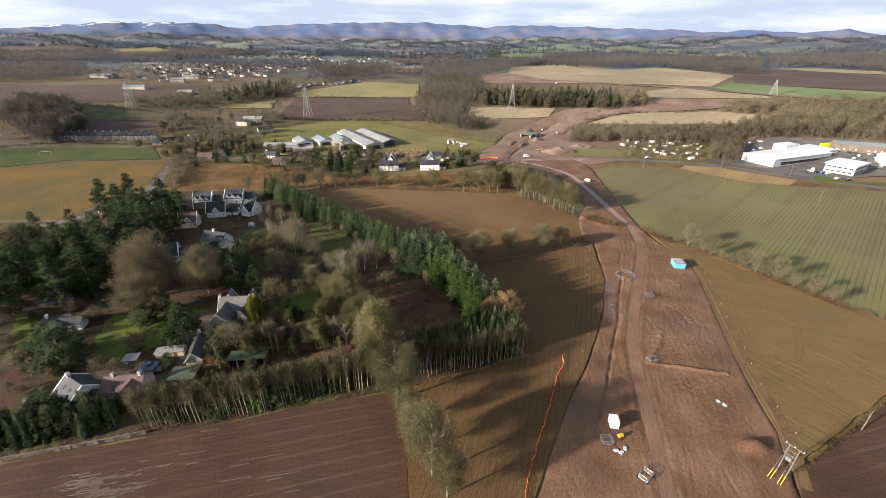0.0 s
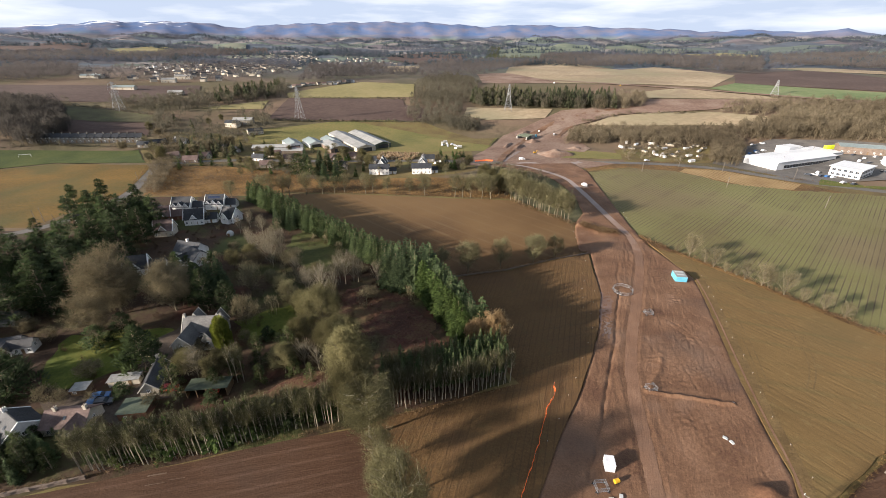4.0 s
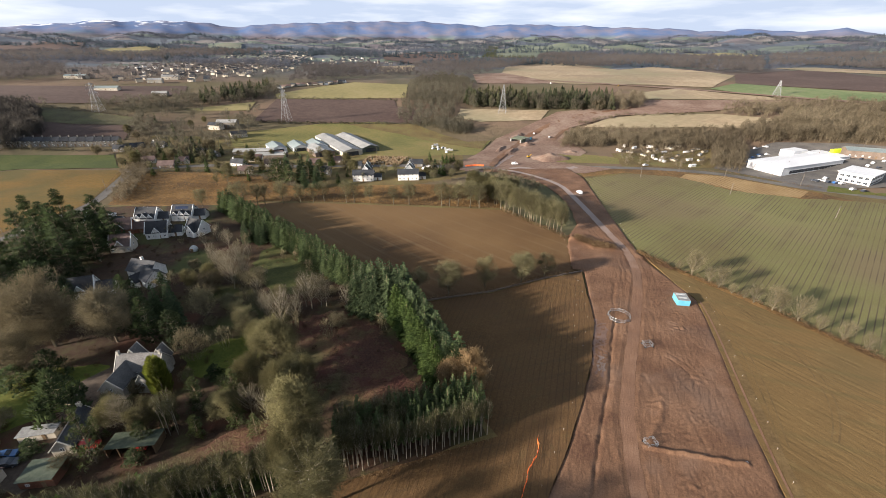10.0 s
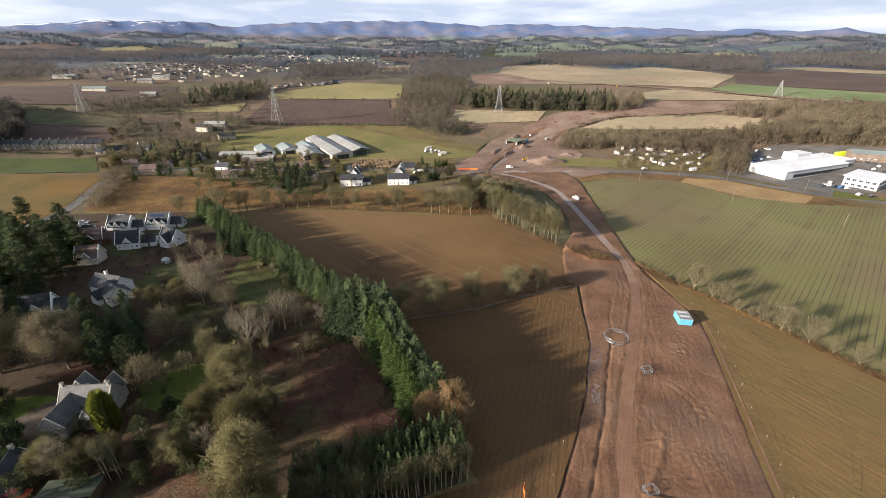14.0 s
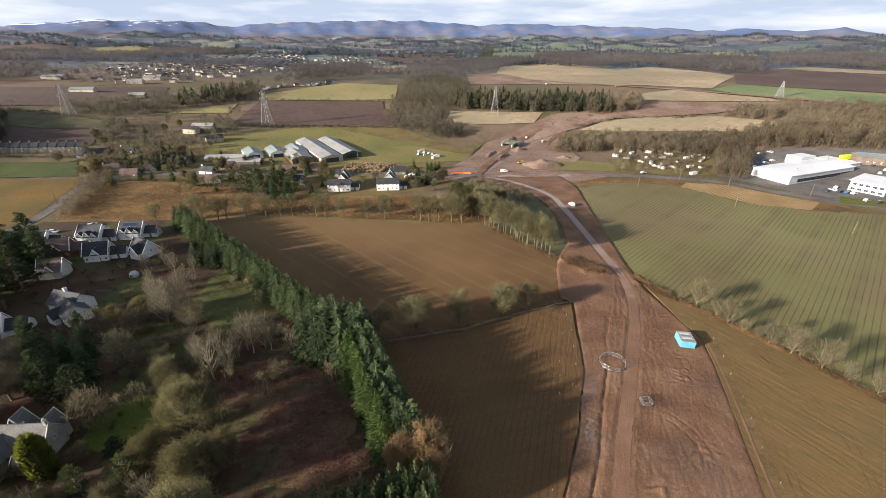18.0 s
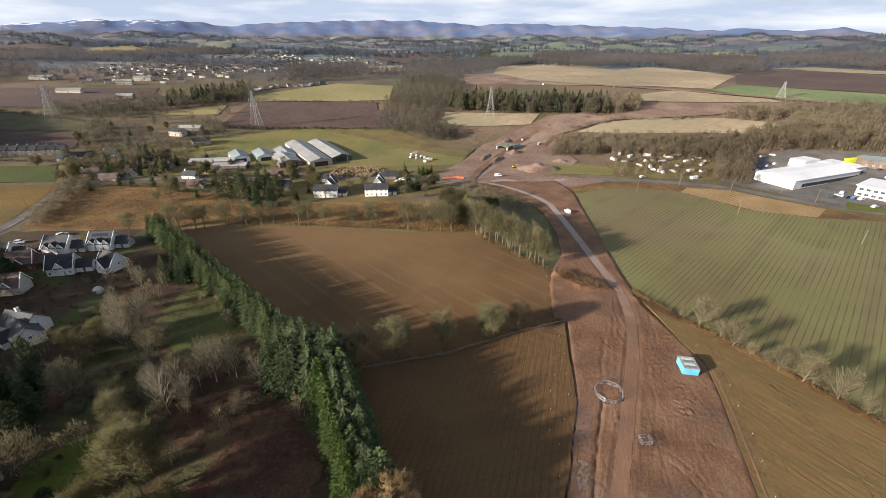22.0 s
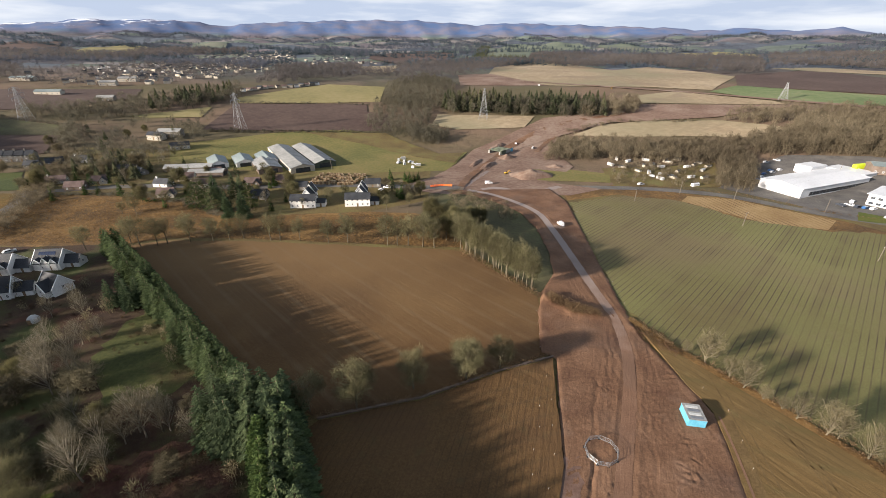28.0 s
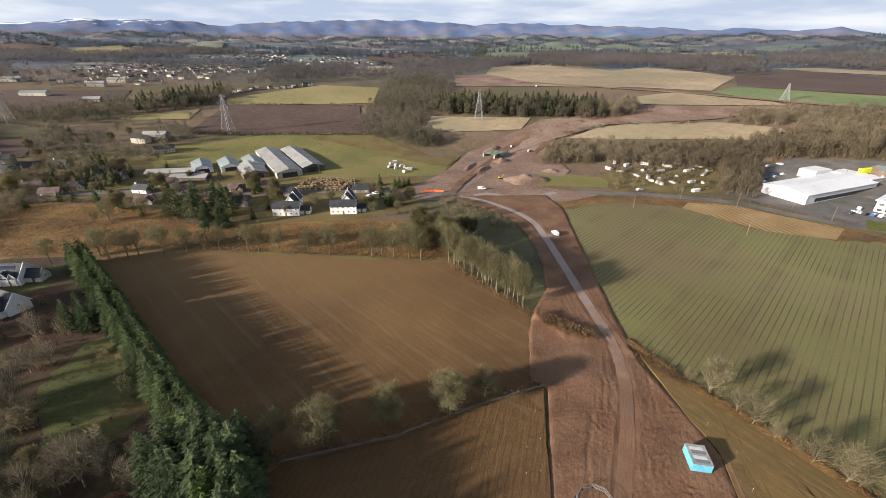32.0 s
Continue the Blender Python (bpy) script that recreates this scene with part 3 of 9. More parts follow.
def relief(name, poly, cell, height, mat, label, category="ground", seed=1):
    """A sheet of worked earth with its own heights: height(x, y) of numpy arrays."""
    rng = np.random.default_rng(seed)
    xs, ys = [p[0] for p in poly], [p[1] for p in poly]
    gx, gy = np.meshgrid(np.arange(min(xs) - cell, max(xs) + 2 * cell, cell), np.arange(min(ys) - cell, max(ys) + 2 * cell, cell))
    vx, vy = gx + rng.uniform(-0.3, 0.3, gx.shape) * cell, gy + rng.uniform(-0.3, 0.3, gx.shape) * cell
    ins = inside(vx, vy, poly)
    near = np.full(gx.shape, 1e9)
    ox, oy = vx.copy(), vy.copy()
    for (x0, y0), (x1, y1) in zip(poly, poly[1:] + poly[:1]):
        dx, dy = x1 - x0, y1 - y0
        u = np.clip(((vx - x0) * dx + (vy - y0) * dy) / (dx * dx + dy * dy), 0, 1)
        px, py = x0 + u * dx, y0 + u * dy
        d = np.hypot(vx - px, vy - py)
        better = d < near
        near, ox, oy = np.where(better, d, near), np.where(better, px, ox), np.where(better, py, oy)
    wob = 0.35 * lumps(vx, vy, 5.0, seed + 1) + 0.2 * lumps(vx, vy, 1.6, seed + 2)
    vx, vy = np.where(ins, vx, ox + wob), np.where(ins, vy, oy + 0.5 * wob)
    edge = np.clip(np.where(ins, near, 0) / 0.9, 0, 1) ** 0.8
    vz = 0.34 + (height(vx, vy) - 0.34) * edge
    keep = ins[:-1, :-1] | ins[1:, :-1] | ins[:-1, 1:] | ins[1:, 1:]
    idx = np.arange(gx.size).reshape(gx.shape)
    q = np.stack([idx[:-1, :-1], idx[:-1, 1:], idx[1:, 1:], idx[1:, :-1]], -1)[keep]
    used, inv = np.unique(q, return_inverse=True)
    verts = np.stack([vx.ravel(), vy.ravel(), vz.ravel()], -1)[used]
    ob = solid(name, verts.tolist(), inv.reshape(-1, 4).tolist(), mat, smooth=True)
    return tagged(ob, label, category, kind="structure")


def lumps(x, y, size, seed):
    """Smooth unevenness, about -1 to 1, with features of that size."""
    rng = np.random.default_rng(seed)
    z = np.zeros(np.shape(x))
    for k in range(7):
        a, f, p = rng.uniform(0, 6.28), rng.uniform(0.6, 1.7) * 6.28 / size, rng.uniform(0, 6.28)
        z = z + np.sin((x * math.cos(a) + y * math.sin(a)) * f + p + 0.8 * np.sin((x * math.sin(a) - y * math.cos(a)) * f * 0.6))
    return z / 4.5


material("white_render", [(0.50, 0.485, 0.455), (0.62, 0.605, 0.575), (0.70, 0.69, 0.66)], 0.15, 1.5, 0.85, 0.05, vary=0.06, local=True)
material("cream_render", [(0.326, 0.292, 0.231), (0.394, 0.354, 0.286), (0.435, 0.394, 0.326)], 0.2, 1.5, 0.85, 0.05, vary=0.1, local=True)
material("grey_stone", [(0.122, 0.111, 0.092), (0.178, 0.162, 0.138), (0.233, 0.214, 0.184)], 0.4, 2.2, 0.9, 0.4, vary=0.1, local=True)
material("manor_stone", [(0.25, 0.235, 0.20), (0.33, 0.31, 0.27), (0.40, 0.38, 0.335)], 0.4, 2.2, 0.9, 0.3, local=True)
material("skew_stone", [(0.34, 0.32, 0.275), (0.43, 0.41, 0.36), (0.50, 0.48, 0.43)], 0.4, 2.2, 0.9, 0.2, local=True)
material("red_brick", [(0.12, 0.051, 0.033), (0.168, 0.075, 0.048), (0.204, 0.099, 0.066)], 0.4, 3.0, 0.9, 0.2, vary=0.1, local=True)
material("slate_roof", [(0.022, 0.024, 0.027), (0.034, 0.036, 0.040), (0.052, 0.054, 0.058)], 0.25, 2.4, 0.6, 0.3, vary=0.25, local=True, rows=[(0, 0.5, (0.030, 0.032, 0.037), 0.5)])
material("pale_slate", [(0.062, 0.061, 0.060), (0.090, 0.088, 0.086), (0.125, 0.122, 0.118)], 0.25, 2.0, 0.7, 0.3, vary=0.15, local=True)
material("tile_roof", [(0.077, 0.053, 0.047), (0.113, 0.078, 0.069), (0.149, 0.11, 0.1)], 0.25, 2.2, 0.8, 0.3, vary=0.15, local=True)
material("sheet_roof", [(0.125, 0.150, 0.146), (0.165, 0.195, 0.190), (0.210, 0.240, 0.232)], 0.08, 1.0, 0.45, 0.1, vary=0.08, local=True, rows=[(90, 1.0, (0.27, 0.29, 0.29), 0.35)])
material("dull_sheet", [(0.158, 0.158, 0.151), (0.223, 0.223, 0.212), (0.288, 0.284, 0.266)], 0.15, 1.2, 0.6, 0.1, vary=0.15, local=True, rows=[(90, 0.8, (0.18, 0.18, 0.17), 0.4)])
material("white_sheet", [(0.50, 0.505, 0.51), (0.58, 0.585, 0.59), (0.63, 0.635, 0.64)], 0.06, 0.8, 0.4, 0.05, local=True, rows=[(90, 2.0, (0.62, 0.63, 0.64), 0.35)])
material("green_sheet", [(0.039, 0.052, 0.036), (0.061, 0.074, 0.052), (0.083, 0.095, 0.068)], 0.3, 2, 0.6, 0.1, local=True)
material("blue_paint", [(0.074, 0.266, 0.363), (0.097, 0.316, 0.433), (0.126, 0.354, 0.475)], 0.5, 4, 0.5, 0.05, local=True)
material("pale_paint", [(0.358, 0.37, 0.358), (0.416, 0.428, 0.416), (0.451, 0.462, 0.451)], 0.5, 4, 0.5, 0.05, vary=0.06, local=True)
material("dark_glass", [(0.02, 0.024, 0.03), (0.03, 0.036, 0.044), (0.045, 0.052, 0.06)], 0.5, 3, 0.12, spec=0.5, local=True)
material("solar_glass", [(0.012, 0.018, 0.04), (0.02, 0.028, 0.055), (0.03, 0.04, 0.07)], 0.5, 3, 0.15, spec=0.5, local=True)
material("white_paint", [(0.70, 0.70, 0.68), (0.79, 0.79, 0.77), (0.83, 0.83, 0.81)], 1, 5, 0.6, vary=0.05, local=True)
material("timber", [(0.12, 0.078, 0.042), (0.18, 0.12, 0.069), (0.24, 0.171, 0.102)], 0.8, 5, 0.85, 0.2, vary=0.2, local=True)
material("pole_timber", [(0.093, 0.079, 0.062), (0.133, 0.115, 0.093), (0.174, 0.152, 0.124)], 0.8, 5, 0.9, 0.2, vary=0.15, local=True)
material("cut_ends", [(0.231, 0.165, 0.094), (0.286, 0.209, 0.121), (0.33, 0.253, 0.16)], 0.8, 5, 0.85, 0.2, vary=0.1, local=True)
material("galvanised", [(0.216, 0.222, 0.228), (0.276, 0.282, 0.288), (0.33, 0.336, 0.342)], 0.6, 4, 0.45, metal=0.7, local=True)
material("pylon_steel", [(0.168, 0.175, 0.181), (0.22, 0.227, 0.233), (0.272, 0.279, 0.285)], 0.6, 4, 0.6, local=True)
material("yellow_paint", [(0.45, 0.252, 0.016), (0.54, 0.312, 0.024), (0.6, 0.36, 0.04)], 0.8, 5, 0.5, local=True)
material("orange_mesh", [(0.60, 0.10, 0.02), (0.74, 0.14, 0.03), (0.82, 0.20, 0.05)], 0.8, 5, 0.7, local=True)
material("lime_paint", [(0.50, 0.60, 0.02), (0.60, 0.72, 0.03), (0.66, 0.78, 0.05)], 0.3, 3, 0.6, local=True)
material("black_rubber", [(0.015, 0.015, 0.015), (0.025, 0.025, 0.025), (0.04, 0.04, 0.04)], 2, 8, 0.9, local=True)
material("concrete", [(0.18, 0.174, 0.162), (0.234, 0.228, 0.213), (0.282, 0.276, 0.258)], 0.4, 3, 0.9, 0.2, vary=0.1, local=True)
for car_colour, rgb in (("white_car", (0.72, 0.72, 0.72)), ("silver_car", (0.42, 0.43, 0.44)), ("dark_car", (0.03, 0.035, 0.045)), ("blue_car", (0.03, 0.09, 0.22)), ("red_car", (0.35, 0.03, 0.025))):
    material(car_colour, [tuple(c * 0.9 for c in rgb), rgb, tuple(min(0.85, c * 1.06) for c in rgb)], 1, 5, 0.3, spec=0.5, local=True)

# ---------------------------------------------------------------- fields and roads
field("rough_margin", [(-420, -80), (-420, 176), (-188, 182), (-160, 236), (-98, 240), (44, 262), (100, 310), (150, 310), (205, 290), (250, 250), (330, 200), (330, -80)], "rough_grass", "weedy grass margins between the fields", 0.015)
field("woodland_floor", [(-260, 40), (-89, 55), (-40, 68), (-11, 75.5), (22, 88), (18, 101), (5, 116), (0, 136), (-7, 146), (-66, 198), (-104, 233), (-168, 230), (-175, 205), (-188, 182), (-300, 178)], "woodland_floor", "damp leaf-strewn ground of the wooded gardens", 0.03)
field("far_brown_field", [(-98, 232), (-86, 237), (-48, 236), (21, 229), (42, 226), (54, 210), (67, 191), (64, 162), (49, 156), (29, 147), (6, 141), (-4, 147), (-29, 165), (-66, 198)], "brown_field", "bare brown winter field with faint tractor lines", 0.06)
field("near_stubble_field", [(64, 160), (49, 155), (29, 146), (6, 140), (1, 134), (9, 114), (21, 93), (24, 88), (-9, 77), (-12, 74), (-7, 56), (-3, 20), (5, 20), (17, 48), (29, 70), (39, 86), (50, 107), (58, 128)], "stubble_field", "olive-brown stubble field in long tree shadows", 0.78, ragged=0.2, step=4.0, skirt=True, rim=along([(15, 40), (17, 48), (29, 70), (39, 86), (50, 107), (58, 128), (64, 160)], 1.0))
field("ploughed_field", [(-220, 10), (-220, 48), (-89, 55), (-70, 60), (-37, 68.5), (-11, 75), (-7, 56), (-3, 10)], "plough_soil", "reddish ploughed field with pale wet tracks", 0.07)
field("right_field", [(93, 179), (104, 157), (114, 141), (126, 119), (136, 103), (160, 84), (108, 74.5), (69, 54), (73, 63), (76, 76), (81, 93), (93, 128), (96.5, 141), (94.5, 154)], "right_field", "olive-brown harvested field with curved wheel marks", 0.50, ragged=0.25, step=4.0, skirt=True)
field("lower_right_field", [(60, 10), (66, 47), (69, 53), (108, 73.5), (160, 84), (260, 120), (260, 10)], "plough_soil", "brown tilled field beside a grassy strip", 0.49, ragged=0.25, skirt=True)
field("crop_field", [(93, 184), (96, 215), (100, 250), (105, 285), (141, 297), (167, 288), (186, 259), (215, 246), (234, 243), (262, 236), (320, 205), (330, 60), (170, 70), (138, 103), (127, 121), (105, 158)], "crop_field", "green winter crop in straight drilled rows", 0.07, ragged=1.3, step=2.5)
field("furrow_field", [(175.7, 296.0), (198.8, 290.9), (229.0, 258.4), (214.9, 246.5), (190.6, 256.5), (167.6, 287.1)], "furrow_field", "strip of tan ridged furrows beside the road", 0.12)
field("road_verge", [(105.6, 304), (146.4, 319), (174.0, 302), (201.0, 290.7), (232.3, 258.2), (242.2, 242.1), (236.8, 236.6), (213.7, 244.8), (189.8, 255.8), (163.9, 283.2), (138.3, 299.4), (104.4, 288.3)], "golden_grass", "rough dry grass verge along the road", 0.05)
ribbon("hedge_verge", [(92.5, 178), (97, 166), (103, 157), (113, 141.5), (125.5, 119), (135, 103.5), (158, 85.5)], 2.4, "golden_grass", "dry tan grass along the hedge bank", 0.56, "verge")
field("estate_bracken", [(-37.3, 127.3), (-20.0, 135.5), (-4.8, 127.4), (2.9, 106.5), (7.9, 100.8), (-3.8, 95.6), (-13.9, 98.2), (-25.4, 106.5), (-32.8, 116.0)], "bracken", "rusty bracken and bramble clearing", 0.08, ragged=2.0, step=2.5)
field("manor_lawn", [(-98.9, 92.5), (-103.9, 105.9), (-87.6, 109.6), (-73.7, 109.1), (-70.6, 101.9), (-73.7, 94.8), (-88.0, 85.3), (-92.6, 85.4)], "lawn", "bright mown lawn in low sunlight", 0.08, ragged=1.2, step=2.5)
field("side_lawn", [(-57.9, 112.5), (-51.0, 119.6), (-38.6, 124.2), (-36.2, 114.5), (-43.2, 106.5), (-53.2, 105.0)], "lawn", "shaded green garden lawn", 0.08, ragged=1.2, step=2.5)
field("back_lawn", [(-59.5, 159.4), (-61.5, 173.8), (-59.5, 183.8), (-47.7, 180.9), (-29.4, 160.9), (-28.8, 155.5), (-33.0, 145.0), (-43.8, 145.2)], "paddock", "rough grass paddock behind the hedge", 0.08, ragged=1.5, step=2.5)
field("left_lawn", [(-133.0, 105.8), (-126.9, 109.0), (-117.4, 94.6), (-115.0, 85.2)], "lawn", "small cottage lawn", 0.08, ragged=1.2, step=2.5)
field("estate_drive", [(-78.4, 103.1), (-73.5, 112.4), (-65.3, 99.1), (-67.3, 94.9), (-60.0, 83.5), (-66.9, 75.3), (-83.3, 75.1), (-90.2, 82.2), (-70.0, 85.4)], "gravel_drive", "gravel yard and drive of the big house", 0.10, "drive", ragged=1.2, step=2.5)
field("cottage_yard", [(-140.5, 112.0), (-131.8, 113.6), (-126.0, 105.9), (-133.0, 105.8)], "gravel_drive", "bare yard by the cottage", 0.09, "drive")
field("estate_clearing", [(-44.7, 82.4), (-26.2, 92.8), (-22.3, 89.2), (-21.3, 83.5), (-40.9, 76.3)], "bracken", "brown rough ground behind the front row of trees", 0.09, ragged=1.2, step=2.5)
field("golden_scrub", [(-187, 300), (-136, 297), (-101, 288), (-81, 268), (-60, 262), (-40, 268), (-2, 272), (20, 270), (42, 262), (44, 229), (-48, 239), (-86, 240), (-98, 234), (-135, 231), (-165, 233), (-180, 262)], "golden_grass", "golden dead-grass scrubland", 0.05)
field("yellow_meadow", [(-420, 240), (-305, 277), (-275, 300), (-208, 301), (-200, 293), (-177, 235), (-183, 208), (-188, 186), (-300, 181), (-420, 178)], "yellow_meadow", "yellowed winter meadow beside the lane", 0.06)
field("playing_field", [(-380, 300), (-322, 322), (-240, 342), (-212, 307), (-275, 302), (-307, 280), (-400, 262)], "sports_turf", "green sports field with goalposts", 0.07)
field("village_ground", [(-240, 344), (-212, 307), (-187, 300), (-136, 297), (-101, 288), (-60, 262), (-2, 272), (28, 290), (28, 350), (-31, 352), (-152, 367), (-177, 400), (-240, 395)], "rough_grass", "gardens and yards of the hamlet", 0.04)
field("dark_upper_field", [(-389, 453), (-333, 447), (-281.0, 439), (-255.0, 377), (-324, 355)], "far_plough", "dark field with a greener upper part", 0.12)
field("purple_plough_field", [(-558, 554), (-438, 583), (-327, 613), (-299.0, 556), (-340, 487), (-463, 452)], "far_plough", "distant purple-brown ploughed field", 0.12)
field("centre_plough_field", [(-186.0, 550), (-47.0, 560), (-41.0, 528), (-20.0, 519), (-9.0, 464), (-82.0, 462), (-177.0, 452)], "far_plough", "dark ploughed field below a yellow one", 0.12)
field("upper_yellow_field", [(-198.0, 578), (-153.0, 647), (-119.0, 690), (-38.0, 672), (-33.0, 573), (-186.0, 550)], "far_yellow", "yellow-green pasture on the rise", 0.12)
field("glasshouse_meadow", [(-184.0, 410), (-106.0, 456), (-52.0, 465), (-15.0, 453), (34.0, 396), (57.0, 404), (40.0, 350), (-30.0, 344), (-88.0, 351), (-154.0, 359)], "pasture", "green meadow with a tan rough edge", 0.12)
field("meadow_rough", [(-88.0, 456), (-15.0, 457), (35.0, 399), (54.0, 402), (45.0, 370), (18.0, 387), (-25.0, 424)], "rough_grass", "tan rough grass along the meadow", 0.3)
field("small_yellow_field", [(-259.0, 481), (-204.0, 531), (-196.0, 490), (-242.0, 478)], "far_yellow", "small yellow pasture between hedges", 0.12)
field("pylon_field", [(33.0, 518), (132.0, 506), (115.0, 469), (52.0, 467), (28.0, 482)], "far_stubble", "pale tan stubble field round a pylon", 0.12)
field("oval_field", [(152.0, 441), (186.0, 467), (234.0, 473), (294.0, 460), (326, 434), (325, 414), (304, 403), (257.0, 420), (193.0, 431)], "far_stubble", "pale tan oval field behind the wood", 0.12)
field("upper_tan_field", [(153.0, 1016), (375, 1394), (345, 1171), (362, 911), (479, 1015), (498, 848), (491, 751), (370, 608), (304, 650), (186.0, 678), (122.0, 843)], "far_stubble", "broad tan hillside stubble field", 0.12)
field("upper_brown_field", [(67.0, 819), (122.0, 843), (186.0, 678), (65.0, 686)], "earthwork", "reddish bare field by the earthworks", 0.12)
field("tan_strip", [(268.0, 586), (323, 606), (386, 528), (388, 507), (257.0, 544)], "far_stubble", "narrow pale stubble strip", 0.12)
field("green_strip", [(361, 597), (422, 641), (522, 517), (475, 466), (389, 533)], "far_green", "bright green winter cereal strip", 0.12)
field("upper_right_plough", [(506, 776), (723, 888), (667, 670), (530, 526), (422, 641)], "far_plough", "far brown field below the woods", 0.12)
FAR_FIELDS = [
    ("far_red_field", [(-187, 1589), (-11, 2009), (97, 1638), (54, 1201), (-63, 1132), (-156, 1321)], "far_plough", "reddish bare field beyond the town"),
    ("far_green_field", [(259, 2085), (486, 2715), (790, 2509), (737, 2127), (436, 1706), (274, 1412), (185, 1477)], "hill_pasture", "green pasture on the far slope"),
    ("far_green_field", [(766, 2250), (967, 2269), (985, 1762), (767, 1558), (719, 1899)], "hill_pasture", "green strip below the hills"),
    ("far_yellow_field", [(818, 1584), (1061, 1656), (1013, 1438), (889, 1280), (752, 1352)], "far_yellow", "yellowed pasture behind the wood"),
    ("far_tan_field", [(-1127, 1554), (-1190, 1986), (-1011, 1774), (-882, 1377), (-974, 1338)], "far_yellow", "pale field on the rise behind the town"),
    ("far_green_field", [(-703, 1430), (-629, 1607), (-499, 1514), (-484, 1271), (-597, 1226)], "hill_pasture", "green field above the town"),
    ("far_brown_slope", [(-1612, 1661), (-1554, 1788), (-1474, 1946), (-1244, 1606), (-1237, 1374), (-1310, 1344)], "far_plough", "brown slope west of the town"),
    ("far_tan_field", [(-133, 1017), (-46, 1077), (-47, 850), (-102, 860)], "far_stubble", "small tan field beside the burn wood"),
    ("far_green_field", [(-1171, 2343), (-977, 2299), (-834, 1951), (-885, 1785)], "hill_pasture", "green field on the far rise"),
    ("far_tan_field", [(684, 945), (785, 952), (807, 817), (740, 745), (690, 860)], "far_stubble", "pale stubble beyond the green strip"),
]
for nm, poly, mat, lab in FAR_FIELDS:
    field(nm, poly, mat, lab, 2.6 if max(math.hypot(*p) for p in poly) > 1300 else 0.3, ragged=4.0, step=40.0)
field("cut_slope", [(137.0, 486), (248.0, 538), (400, 501), (294.0, 471), (196.0, 472), (130.0, 434), (96.0, 407)], "earthwork", "raw red-brown road cutting", 0.4)
field("works_ground", [(41.0, 354), (89.0, 431), (137.0, 486), (130.0, 434), (104.0, 385), (97.0, 327), (131.0, 309), (109.0, 297.0), (50.0, 300)], "earthwork", "churned earth round the new bridge", 0.16)
field("works_apron", [(7.5, 312), (30.5, 335), (46.1, 366), (63.0, 412), (99.0, 452), (139.0, 497), (169.0, 506), (153.0, 465), (128.0, 416), (128.9, 360), (109.3, 330), (76.6, 304), (53.3, 297.8), (31.1, 302)], "earthwork", "bare trampled earth about the new bridge", 0.13)
field("dark_upper_grass", [(-389, 453), (-333, 447), (-281.0, 439), (-271.0, 416), (-316, 406), (-357, 406)], "works_scrub_ground", "dull green top of the dark field", 0.35)
field("green_bank", [(99.0, 364), (148.0, 343), (142.0, 322), (97.0, 327)], "pasture", "grass bank beside the caravan site", 0.18)
field("caravan_ground", [(148.0, 356), (232.0, 362), (206.0, 312), (141.0, 315)], "rough_grass", "rough grass and paths of the caravan site", 0.10)
field("business_yard", [(203.0, 312), (245.0, 349), (286.0, 368), (332, 353), (388, 310), (350, 274.0), (242.0, 262.0)], "asphalt", "asphalt yard of the business park", 0.10, "yard")
field("office_green", [(251.0, 270.0), (266.0, 256.0), (282.0, 254.0), (275.0, 247.0), (239.0, 258.0)], "lawn", "strip of mown grass by the office", 0.22)

ribbon("main_road", [(420, 160), (300, 226), (247, 256), (227, 269), (202, 296), (176, 306), (146, 312), (96, 313), (47, 311), (27, 313), (-30, 318), (-90, 312), (-150, 318), (-205, 302)], 7.0, "asphalt", "grey country road past the works", 0.14)
ribbon("village_lane", [(-205, 330), (-198, 295), (-173, 235), (-175, 203), (-181, 182), (-215, 160)], 5.5, "asphalt", "narrow lane between meadow and scrub", 0.13)
ribbon("business_drive", [(226.0, 272.3), (262.0, 293.0), (290.0, 300)] + [(330, 330)], 7.0, "asphalt", "entrance road with white markings", 0.16)
ribbon("upper_track", [(161.0, 723), (264.0, 655), (350, 584), (409, 514), (466, 456)], 9.0, "earthwork", "distant bare haul road", 0.9)

for line, wide, mat in (([(86.0, 405), (91.0, 414), (114.0, 444), (144.0, 473), (176.0, 487), (226.0, 502)], 7.0, "site_dirt"), ([(47.0, 313), (54.7, 338), (75.0, 381), (86.0, 405)], 5.0, "site_dirt"), ([(59.2, 309), (70.6, 313), (84.5, 300), (107.2, 314)], 4.0, "track_dirt"), ([(112.0, 402), (132.0, 436), (156.0, 459)], 4.0, "site_dirt"), ([(44.5, 303), (56.9, 329), (68.1, 350)], 2.5, "wet_mud")):
    ribbon("works_track", line, wide, mat, "churned machine track through the bridge works", 0.2 if max(math.hypot(*p) for p in line) < 366 else 0.6, "track", 0.6, 3.0)

# the works: stripped earth, haul track, ditches, spoil
SITE = [(11, 20), (17, 48), (23, 60), (29, 70.5), (39, 86), (50, 107), (58, 128), (65, 160), (61.5, 163), (65, 182), (69, 194), (76, 206), (79, 226), (79, 250), (75, 270), (66, 284), (52, 297), (36, 306), (100, 309), (104, 286), (100, 250), (96, 215), (93, 184), (92, 170), (94.6, 154), (96.4, 141), (93, 128), (81.4, 93), (76, 76), (73, 63), (66, 48), (66, 20)]
TRACK = [(37, 20), (42, 48.6), (46, 64), (53, 93), (70.5, 128), (83.8, 156), (88.2, 176), (87.2, 196)] + [(86.8, 224.8), (86.4, 239.9), (85.8, 253.2), (85.0, 265.8), (80.9, 276.5), (75.8, 284.4), (64.5, 298.4), (51.0, 306)]
